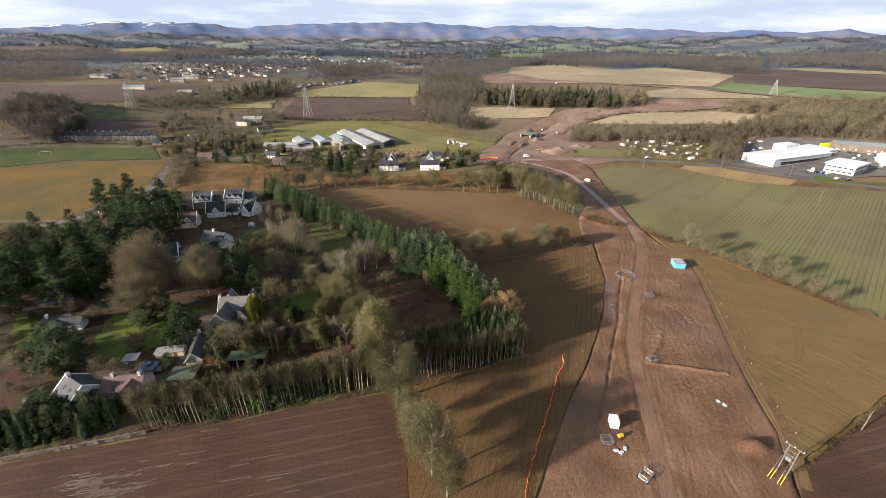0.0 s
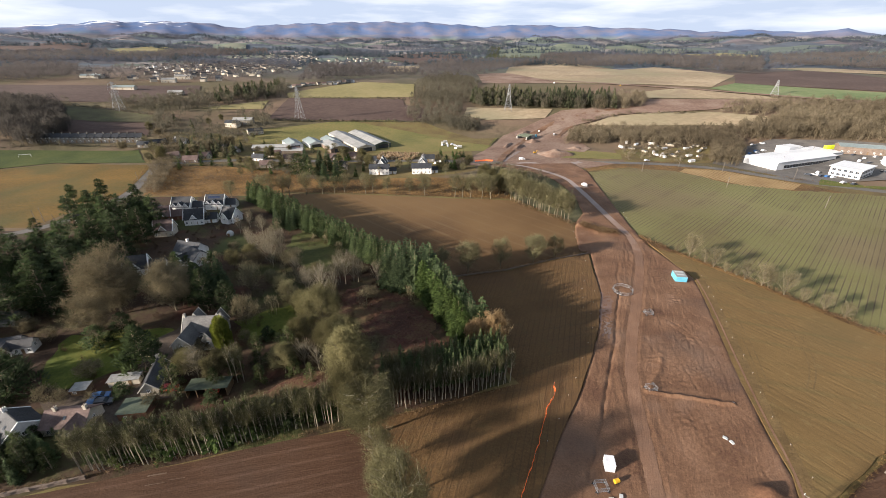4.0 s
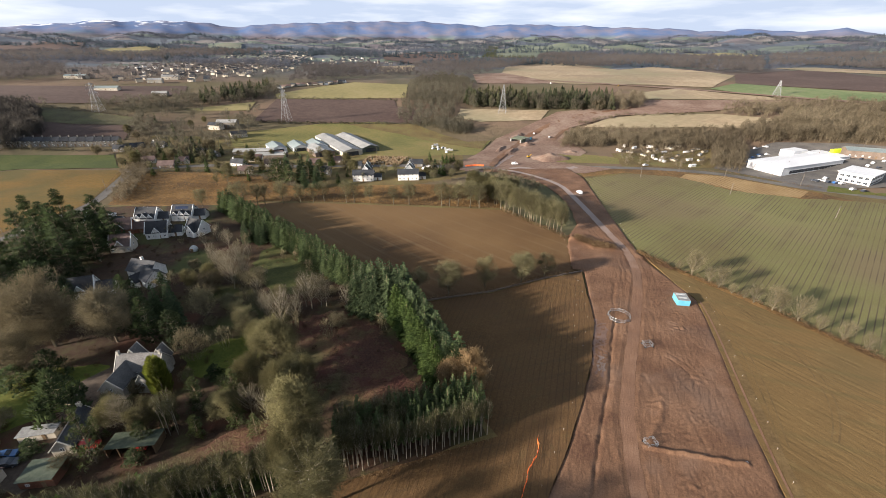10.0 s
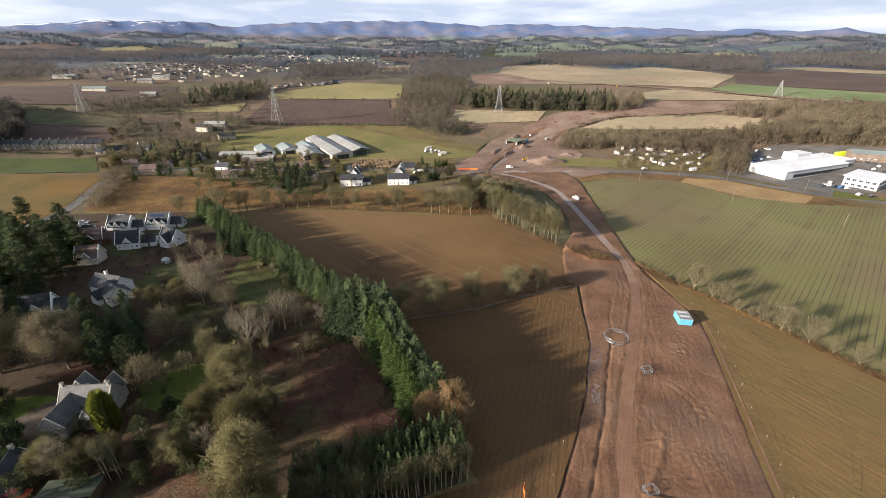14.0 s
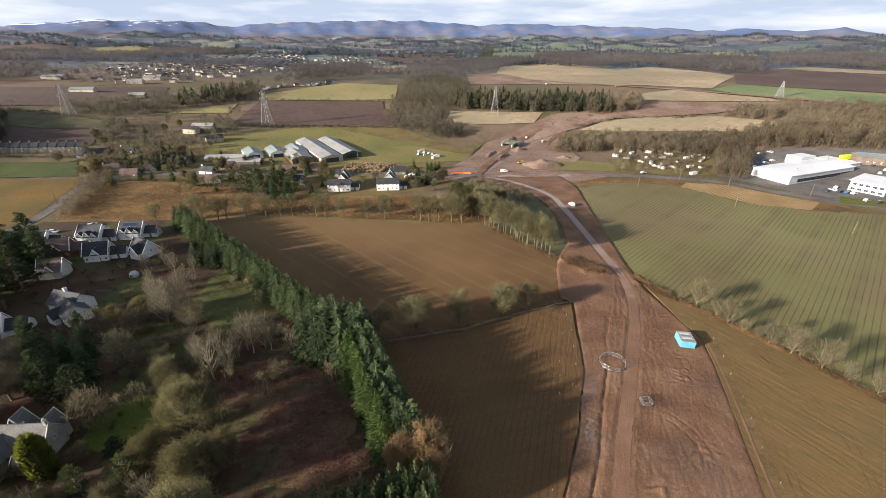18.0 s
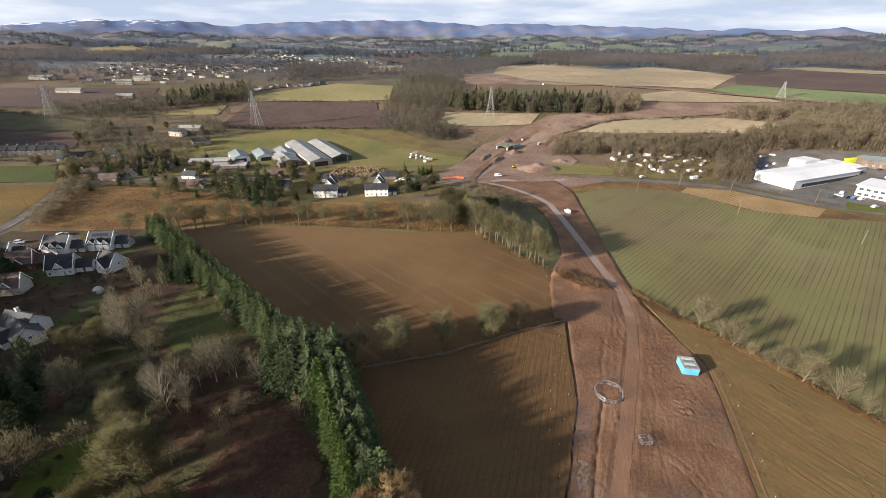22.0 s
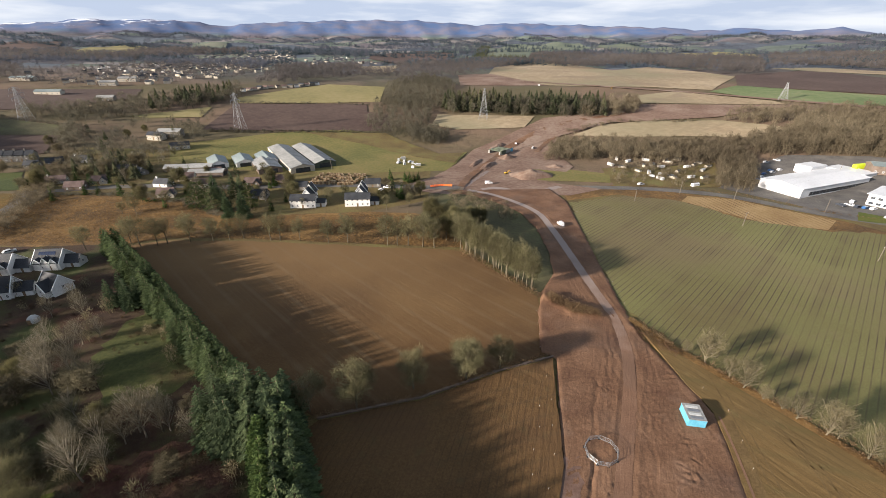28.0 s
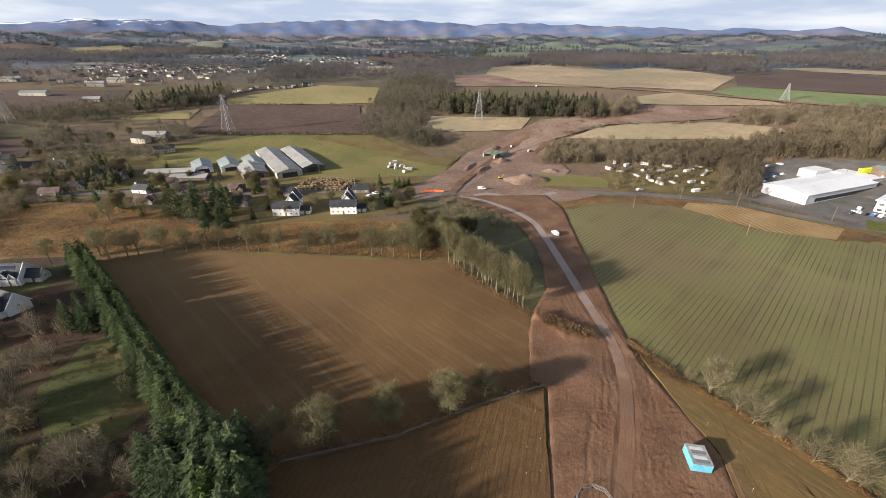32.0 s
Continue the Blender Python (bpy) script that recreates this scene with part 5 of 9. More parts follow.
# the block of spruces with bare stems along the near field
for x, y, a in along([(-7.5, 79), (7, 83), (22, 88)], 1.05):
    for k in range(5):
        green = TREE_RND.random() < (0.35 if x < -1 else 0.6 if x < 7 else 0.9)
        kind = "tall_spruce" if green and k > 0 else "pole"
        tree(kind, jit(x - k * 0.55, 0.5), jit(y + 0.3 + k * 1.7, 0.6), jit(11.0 + 0.25 * k, 1.2), "spruce_tree" if kind != "pole" else "slender_tree", "spruce with bare lower stem and blue-green top" if kind != "pole" else "thin straight stem in the plantation edge", "plantation edge", 1.05)
# the front row of slender trees, with evergreens behind
for x, y, a in along([(-66, 63.8), (-44, 67.9), (-30, 73.4), (-17.5, 76.6)], 0.85):
    for k in range(2):
        tree("pole", jit(x, 0.4), jit(y + k * 1.7, 0.5), jit(11.0, 1.4), "slender_tree", "slender leafless tree with a pale straight stem", "front row of trees", 1.1)
for x, y, a in along([(-64, 65.8), (-43, 69.8), (-29, 75.2), (-18, 78.4)], 1.5):
    tree(("scrub_pine", "ivy", "scrub_pine", "pine")[TREE_RND.randrange(4)], jit(x, 0.7), jit(y, 0.7), jit(9.6, 1.6), "young_conifer", "dark green evergreen behind the slender row", "front row of conifers", 0.95)
for x, y, a in along([(-140, 47.5), (-90, 58.5), (-72, 64)], 2.3):
    for k in range(3):
        tree(("spruce", "yew", "blue_spruce", "ivy", "blue_spruce")[TREE_RND.randrange(5)], jit(x, 0.8), jit(y + k * 2.2, 0.8), jit(8.0, 1.4), "hedgerow_tree", "dark evergreen in the overgrown garden boundary", "boundary trees", 0.9)
# the big garden trees
for p in [(-152.9, 137.8), (-142.1, 137.5), (-135.7, 142.8), (-131.7, 154.0), (-136.3, 173.1), (-128.9, 178.6), (-122.3, 180.0), (-134.8, 124.2), (-125.5, 124.6), (-115.7, 124.5), (-141.1, 120.4), (-141.8, 142.4), (-124.7, 135.4), (-136.6, 163.0), (-126.8, 160.1), (-143.3, 130.5), (-137.9, 113.0), (-116.2, 116.6), (-139.0, 174.7), (-134.3, 106.5), (-130.9, 118.8), (-120.6, 118.6), (-145.8, 112.1), (-140.6, 104.4), (-121.1, 130.3), (-147.0, 98.0)]:
    tree("pine", jit(p[0], 1), jit(p[1], 1), jit(19, 2.5), "pine_tree", "tall dark pine in the garden wood", "garden pines", 1.1)
for p in [(-120.8, 168.1), (-133.0, 156.9), (-128.2, 141.1), (-125.1, 130.3), (-122.4, 120.8), (-116.5, 131.7), (-121.5, 110.4), (-129.5, 149.5), (-127.0, 171.0), (-139.0, 150.5), (-147.0, 152.0), (-150.0, 118.0), (-147.5, 104.5), (-138.5, 97.0), (-131.5, 92.5), (-126.5, 84.5)]:
    tree("pine", jit(p[0], 1), jit(p[1], 1), jit(16.5 if p[1] > 106 else 11.0, 2.0), "pine_tree", "dark pine in the close-grown garden wood", "garden pines", 1.2)
for p, h in zip([(-86.6, 133.5), (-73.5, 129.5), (-79.4, 129.5), (-69.3, 119.0), (-72.5, 134.0), (-66.5, 126.5), (-73.0, 123.0), (-82.5, 125.0)], (13, 14, 15, 16, 13, 14, 16, 13)):
    tree(("pine", "blue_spruce")[h == 13 or h == 14], *p, h, "pine_tree", "dark evergreen behind the big house", "garden pines", 0.95)
for p, h, w in zip([(-99.2, 84.0), (-104.5, 86.5), (-72.3, 93.2), (-85.5, 105.0), (-90.5, 101.5), (-62.2, 118.2)], (12, 10, 12.5, 8.5, 7, 11), (1.05, 1.1, 0.78, 1.0, 1.1, 0.75)):
    tree("yew", *p, h, "yew_tree", "broad dark evergreen on the lawn", "garden yews", w)
tree("gold", -55.0, 100.2, 11.2, "golden_cypress", "golden-yellow cypress beside the big house", "", 1.05)
tree("ivy", -57.2, 81.6, 14.5, "ivy_clad_tree", "tall narrow ivy-clad tree beside the stone outbuilding", "", 0.72)
for p, h, w in zip([(-43.2, 94.6), (-38.0, 97.2), (-47.5, 90.5), (-35.5, 96.5), (-33.0, 90.8), (-50.5, 86.3), (-40.5, 88.2), (-60.5, 87.0), (-28.0, 88.5)], (10.5, 9, 7, 11.5, 7, 6.5, 6, 7, 6), (1.0, 1.0, 1.1, 0.9, 1.1, 1.1, 1.2, 0.9, 1.2)):
    tree("ivy", *p, h, "ivy_clad_tree", "ivy-clad evergreen among the bare shrubs", "shrubbery evergreens", w)
for p in [(-170.3, 196.4), (-157.6, 190.3), (-158.7, 200.1), (-147.3, 190.3), (-145.1, 173.5), (-158.4, 178.4), (-134.4, 173.7), (-127.4, 184.0), (-140.6, 196.9), (-149.4, 183.5)]:
    tree("pine", jit(p[0], 1.5), jit(p[1], 1.5), jit(18, 2.5), "pine_tree", "tall dark pine among the villas", "garden pines", 1.05)
for p, h, w in zip([(-95.6, 117.5), (-79.8, 119.5), (-94.4, 105.8), (-160.2, 133.2), (-163.7, 143.5)], (22, 17, 14.5, 17, 15), (0.84, 0.84, 0.9, 1, 1)):
    tree("oak", *p, h, "broad_tree", "great leafless broadleaf with a dome of brown twigs", "garden broadleaves", w)
for p, h, w in zip([(-29.0, 106.8), (-24.0, 96.8), (-33.5, 100.5), (-16.4, 82.5), (-14.6, 77.6), (-19.5, 88.5), (-21.5, 101.5)], (16, 13, 11, 20, 16.5, 13, 10), (0.95, 1.0, 1.0, 0.8, 0.85, 0.9, 1.0)):
    tree("ash", *p, h, "leafless_tree", "tall leafless tree with olive lichened twigs", "garden broadleaves", w)
for p, h in zip([(-56.4, 89.3), (-52.6, 89.8), (-60.2, 90.8), (-49.0, 92.5), (-63.5, 95.0), (-31.0, 93.5), (-27.0, 93.2), (-36.0, 91.0)], (9.5, 8.5, 7.5, 8, 5, 9, 9, 8.5)):
    tree(("grey", "ash")[h < 8.6], jit(p[0], 0.6), jit(p[1], 0.6), h, "leafless_tree", "small leafless tree in the shrubbery", "shrubbery", 1.1)
for p in [(-47.6, 88.6), (-46.2, 88.0), (-44.8, 88.4), (-45.6, 89.8)]:
    tree("pole", *p, jit(12.2, 0.8), "slender_tree", "tall pale stem in a cluster by the big house", "house stems", 0.9)
# pale birches and thorn in the rough garden behind
for p, h in zip([(-62.3, 151.5), (-60.2, 157.0), (-64.8, 154.5), (-57.4, 153.2), (-29.8, 136.4), (-27.2, 137.6), (-32.0, 137.2), (-24.8, 137.6), (-17.2, 134.4), (-37.2, 133.6), (-33.4, 134.6), (-35.2, 126.4), (-31.8, 128.4), (-59.4, 148.4), (-63.2, 170.2), (-67.0, 166.5), (-78.3, 169.8), (-77.1, 180.4), (-49.0, 141.9), (-42.2, 132.6), (-39.4, 128.6), (-86.5, 180.5), (-85.1, 187.4), (-71.0, 160.5), (-75.2, 164.8)], (14, 12.5, 12, 11, 13.5, 12, 11.5, 9.5, 10.5, 10, 9.5, 13.5, 10, 12.5, 8, 9, 8, 9, 8, 9, 10, 8, 8, 9, 8)):
    tree("grey", jit(p[0], 0.6), jit(p[1], 0.6), h, "leafless_tree", "pale leafless tree with upswept branches in the rough garden", "garden birches", 0.95)
for p, h, w, k in (((-60.0, 130.2), 11.3, 0.95, "hedge"), ((-45.0, 123.6), 8.6, 1.15, "round"), ((-54.0, 133.2), 7.2, 1.2, "round"), ((-48.8, 128.4), 7.5, 1.2, "round"), ((-53.9, 111.6), 9.6, 0.8, "bush"), ((-38.5, 117.5), 8.5, 1.1, "ash"), ((-35.0, 113.0), 10.5, 1.0, "ash"), ((-40.5, 138.0), 7.0, 1.2, "ash"), ((-52.8, 150.0), 7.0, 1.2, "bush"), ((-66.0, 146.0), 7.5, 1.2, "bush"), ((-69.0, 152.0), 8.0, 1.1, "ash"), ((-74.0, 148.0), 8.0, 1.1, "ash")):
    tree(k, *p, h, "leafless_tree" if k != "bush" else "shrub", "rounded leafless tree in the overgrown gardens", "garden broadleaves", w)
for p in [(-45.8, 129.7), (-46.8, 125.9), (-57.3, 127.5), (-117.1, 109.1), (-106.9, 102.9), (-110.5, 82.9), (-104.4, 81.0), (-88.6, 81.0), (-84.5, 90.0), (-34.6, 120.5), (-42.1, 120.6), (-18.6, 126.1), (-70.3, 151.0), (-81.7, 161.7), (-24.4, 144.4), (-120.8, 92.2), (-118.8, 115.8), (-44.4, 137.5), (-21.0, 130.5), (-36.0, 129.5)]:
    tree("bush", jit(p[0], 1), jit(p[1], 1), jit(3.8, 0.9), "shrub", "twiggy leafless garden shrub", "garden shrubs", 1.2)
for p, h, w in zip([(-10.7, 72.2), (-1.9, 53.0), (-4.6, 57.8), (1.0, 48.6), (-7.8, 65.0)], (16, 17, 13.5, 12.5, 10.5), (1.0, 0.85, 0.85, 0.85, 0.9)):
    tree("edge", *p, h, "leafless_tree", "lichened leafless tree at the field edge", "field-edge trees", w)
for p in [(-148.5, 125.9), (-160.1, 161.5), (-148.3, 161.7), (-149.4, 175.1), (-136.5, 183.1), (-133.2, 191.1), (-107.0, 136.3), (-150.9, 144.8), (-174.5, 161.3), (-131.1, 144.9), (-119.8, 139.8), (-160.0, 134.7), (-85.3, 135.2), (-76.0, 140.1), (-125.6, 130.6), (-127.0, 120.1), (-135.6, 120.1), (-118.0, 152.0), (-112.5, 128.5), (-100.0, 129.0)]:
    tree(("pine", "yew")[TREE_RND.random() < 0.25], jit(p[0], 2), jit(p[1], 2), jit(14, 2.5), "pine_tree", "dark evergreen in the garden wood", "garden pines")
for p in [(-116.3, 86.0), (-112.8, 90.5), (-120.0, 97.5), (-111.9, 94.7), (-97.4, 79.0), (-84.2, 80.9), (-125.9, 103.0), (-61.3, 100.5), (-50.5, 103.3), (-45.8, 104.9), (-71.2, 83.3), (-49.7, 81.3), (-67.5, 90.2), (-77.0, 81.0), (-104.4, 74.9), (-100.5, 72.7), (-97.2, 80.9), (-62.0, 79.5), (-69.0, 73.5), (-82.0, 71.5)]:
    tree(("bush", "yew", "ivy")[TREE_RND.choice((0, 0, 1, 2))], jit(p[0], 0.8), jit(p[1], 0.8), jit(3.6, 0.8), "shrub", "dense garden shrub by the houses", "garden shrubs")
for p in [(-89.8, 274.8), (-80.9, 270.9), (-75.4, 273.3), (-71.2, 278.8), (-61.7, 273.1), (-89.3, 291.9), (-82.4, 296.0), (-73.6, 290.0), (-89.9, 282.5), (-70.3, 263.3), (-62.4, 263.2)]:
    tree(("blue_spruce", "blue_spruce", "ivy")[TREE_RND.randrange(3)], jit(p[0], 1), jit(p[1], 1), jit(14.0, 2), "evergreen_tree", "dark evergreen in a dense clump beside the hamlet", "hamlet evergreens", 1.25)
for p in [(-140.8, 304), (-161.0, 314), (-109.8, 298.9), (-129.0, 338), (-67.6, 299.5), (-67.5, 314), (-38.7, 277.2), (-53.8, 273.3), (-24.0, 285.1), (-20.3, 294.1), (2.0, 285.4), (9.8, 294.2), (-111.3, 277.9), (-123.7, 286.0), (-179.0, 325), (-192.0, 325), (-125.4, 314), (-50.1, 285.4), (6.7, 272.7), (17.0, 281.1), (21.6, 298.9), (-205.0, 314), (-185.0, 299.0), (-165.0, 299.9), (-130.6, 281.7)]:
    tree(("row", "ash", "scrub_pine")[TREE_RND.choice((0, 1, 2))], jit(p[0], 2), jit(p[1], 2), jit(7.5, 2), "garden_tree", "tree in the hamlet gardens", "hamlet trees")
for p in [(-239.0, 414), (-216.0, 384), (-220.0, 419), (-219.0, 441), (-186.0, 390), (-191.0, 427), (-168.0, 384), (-193.0, 351), (-185.0, 319), (-176.0, 336), (-174.0, 351), (-155.0, 330), (-219.0, 366), (-206.0, 329), (-200.0, 309), (-218.0, 328), (-150.0, 363), (-129.0, 320), (-117.0, 310), (-132.0, 301), (-143.0, 293.0), (-155.0, 302), (-173.0, 293.0), (-243.0, 353), (-248.0, 343), (-117.0, 337), (-102.0, 302), (-89.3, 286.7), (-105.9, 278.2), (-114.4, 270.8), (-125.6, 270.8), (-73.0, 322), (-61.9, 287.0), (-58.0, 312), (-48.3, 287.4), (-245.0, 385), (-258.0, 391), (-259.0, 430)]:
    tree(("row", "ash", "oak", "scrub_pine", "grey")[TREE_RND.choice((0, 1, 1, 2, 3, 3, 4))], jit(p[0], 4), jit(p[1], 4), jit(9, 2.5), "garden_tree", "tree among the hamlet houses", "hamlet trees")
place_rnd = random.Random(15)
for poly, count in (([(-120.8, 281.0), (-53.6, 280.5), (11.3, 275.4), (24.7, 300), (8.7, 336), (-38.1, 321), (-99.0, 353), (-155.0, 339)], 46), ([(-213.0, 305), (-124.8, 287.0), (-155.0, 339), (-195.0, 371), (-254.0, 350)], 22)):
    xs, ys = [p[0] for p in poly], [p[1] for p in poly]
    for k in range(count):
        x, y = place_rnd.uniform(min(xs), max(xs)), place_rnd.uniform(min(ys), max(ys))
        if inside(np.array(x), np.array(y), poly) and not (-62 < x < 12 and 272 < y < 300):
            tree(("row", "grey", "scrub_pine", "pine", "bush")[place_rnd.randrange(5)], x, y, jit(6.5, 2), "garden_tree", "tree in the hedges of the hamlet", "hamlet trees", 1.1)
for p in [(12.5, 326), (15.5, 323), (18.0, 326), (20.7, 329)]:
    tree("scrub_pine", *p, jit(7, 1), "evergreen_bush", "dark evergreen by the works cabins", "works evergreens", 1.3)
# field-boundary trees
for p, h in zip([(-91.8, 230.8), (-85.4, 232.0), (-82.2, 233.6), (-73.1, 235.0), (-64.0, 236.0), (-57.5, 237.4), (-51.9, 238.5), (-39.5, 237.0), (-35.3, 236.8), (-26.8, 236.6), (-13.9, 234.0), (-5.5, 234.0), (11.7, 231.6), (16.0, 231.6), (20.5, 231.6), (26.8, 230.0), (31.6, 229.2), (42.6, 227.6), (-112.0, 227.5), (-97.5, 233.5)], (15, 13, 13, 14, 11.5, 10, 11, 13, 12.5, 10.5, 11, 13, 14, 13, 13, 15, 14, 15, 11, 12)):
    tree("row", p[0], p[1], jit(h, 0.7), "boundary_tree", "leafless tree with a pale trunk along the field boundary", "boundary row", 0.95)
for x, y, a in along([(44, 225), (54, 211), (66, 195)], 1.35):
    tree("row", jit(x + 0.6, 1.5), jit(y + 1.2, 1.5), jit(14, 2.2), "boundary_tree", "slender leafless tree in a dense sunlit clump", "roadside clump", 0.8)
for i in range(22):
    tree(("ash", "row", "round")[i % 3], jit(40, 14), jit(245, 13), jit(11, 2.5), "leafless_tree", "olive leafless tree in scrub beside the works", "scrub trees", 0.85)
for p, h in zip([(3.7, 142.6), (14.2, 143.6), (27.1, 149.6), (40.2, 152.6), (49.3, 156.4)], (11.2, 13.4, 11.4, 12, 10)):
    tree("round", *p, h, "boundary_tree", "rounded leafless tree on the cross wall", "cross wall trees", 1.05)
for p, h in zip([(104.6, 158.2), (107.1, 152.6), (108.3, 148.8), (110.7, 145.0), (113.9, 139.2), (113.0, 142.0), (117.1, 135.0), (118.6, 133.8), (120.9, 129.0), (123.5, 124.6), (126.6, 120.0), (129.5, 115.6), (101.6, 162.4)], (10, 6.5, 9.0, 4.4, 7.6, 4, 9.4, 7.6, 9.4, 6, 7, 6, 4)):
    tree("hedge", *p, h, "hedgerow_tree", "pale fan-shaped leafless tree on the hedge bank", "hedgerow trees", 1.0)

# ---------------------------------------------------------------- woods, hedges and scrub, joined
def clump_kinds(conifer_like, blades_each, seed, stem=True, thick=1.0):
    """A few small trees as arrays of triangles, one high and about one wide."""
    rng = np.random.default_rng(seed)
    out = []
    for k in range(6):
        tri = []
        lobes = [np.array([math.cos(a) * 0.2, math.sin(a) * 0.2, rng.uniform(-0.22, 0.2)]) for a in rng.uniform(0, 6.28, 7)] + [np.array([0, 0, 0.22])]
        for i in range(blades_each):
            if conifer_like:
                z = rng.uniform(0.12, 0.95)
                a, rad = rng.uniform(0, 6.28), 0.26 * (1.05 - z)
                p = np.array([math.cos(a) * rad * 0.2, math.sin(a) * rad * 0.2, z + 0.06])
                q = np.array([math.cos(a) * rad * 1.3, math.sin(a) * rad * 1.3, z - 0.05])
                w = 0.09 * (1.15 - z) + 0.02
            else:
                d = rng.normal(size=3)
                d /= np.linalg.norm(d)
                lobe = lobes[rng.integers(len(lobes))] if thick in (1.0, 3.0) else np.zeros(3)
                p = np.array([0, 0, 0.60]) + lobe + d * (np.array([0.15, 0.15, 0.15]) if thick in (1.0, 3.0) else np.array([0.30, 0.30, 0.33])) * rng.uniform(0.3, 1.0)
                long = 0.6 if thick in (1.0, 3.0) else 1.0
                q = p + (d * 0.13 + np.array([0, 0, 0.11]) + rng.normal(size=3) * 0.05) * long
                w = rng.uniform(0.012, 0.034) * thick
                if i % 8 == 0 and thick == 1:      # upright stems that show through
                    p = np.array([rng.normal() * 0.14, rng.normal() * 0.14, rng.uniform(0.05, 0.3)])
                    q = p + np.array([rng.normal() * 0.04, rng.normal() * 0.04, rng.uniform(0.3, 0.5)])
                    w = 0.016
            s = np.cross(q - p, rng.normal(size=3))
            s *= w / 2 / (np.linalg.norm(s) + 1e-9)
            tri.append([p - s, p + s, q])
        for a in (0.3, 2.4) if stem else ():
            s = np.array([math.cos(a), math.sin(a), 0]) * 0.022
            tri.append([-s, s, np.array([0, 0, 0.75])])
        out.append(np.array(tri))
    return out


LEAFLESS, EVERGREEN = clump_kinds(False, 250, 1), clump_kinds(True, 110, 2)
BRUSHY = clump_kinds(False, 40, 5, False, 1.6)
TUSSOCK = clump_kinds(False, 24, 6, False, 4.5)
LEAFLESS_FAR, EVERGREEN_FAR = clump_kinds(False, 56, 3, False, 3.0), clump_kinds(True, 30, 4)


def joined(name, label, places, kinds, mat, h, wide=1.0, seed=1, category="trees", sink=0.0):
    """Many small trees or bushes at the places, in one mesh."""
    rng = np.random.default_rng(seed)
    pts = np.array(places, float)
    if not len(pts):
        return None
    zs = rise(pts[:, 0], pts[:, 1]) - sink
    tris = []
    for (x, y), z in zip(pts, zs):
        t = kinds[rng.integers(len(kinds))]
        k, a = h * rng.uniform(0.65, 1.25), rng.uniform(0, 6.28)
        c, s = math.cos(a), math.sin(a)
        m = np.array([[c * k * wide, -s * k * wide, 0], [s * k * wide, c * k * wide, 0], [0, 0, k]])
        tris.append(t @ m.T + np.array([x, y, z]))
    v = np.concatenate(tris).reshape(-1, 3)
    ob = solid(name, v.tolist(), np.arange(len(v)).reshape(-1, 3).tolist(), mat)
    return tagged(ob, label, category, kind="stuff")


def scatter(poly, spacing, seed, keep=1.0):
    rng = np.random.default_rng(seed)
    xs, ys = [p[0] for p in poly], [p[1] for p in poly]
    gx, gy = np.meshgrid(np.arange(min(xs), max(xs), spacing), np.arange(min(ys), max(ys), spacing))
    gx, gy = gx.ravel() + rng.uniform(-0.5, 0.5, gx.size) * spacing, gy.ravel() + rng.uniform(-0.5, 0.5, gy.size) * spacing
    ok = inside(gx, gy, poly) & (rng.random(gx.size) < keep)
    return list(zip(gx[ok].tolist(), gy[ok].tolist()))


def line_places(line, step, spread, seed):
    r = random.Random(seed)
    return [(x + r.uniform(-spread, spread), y + r.uniform(-spread, spread)) for x, y, a in along(line, step)]


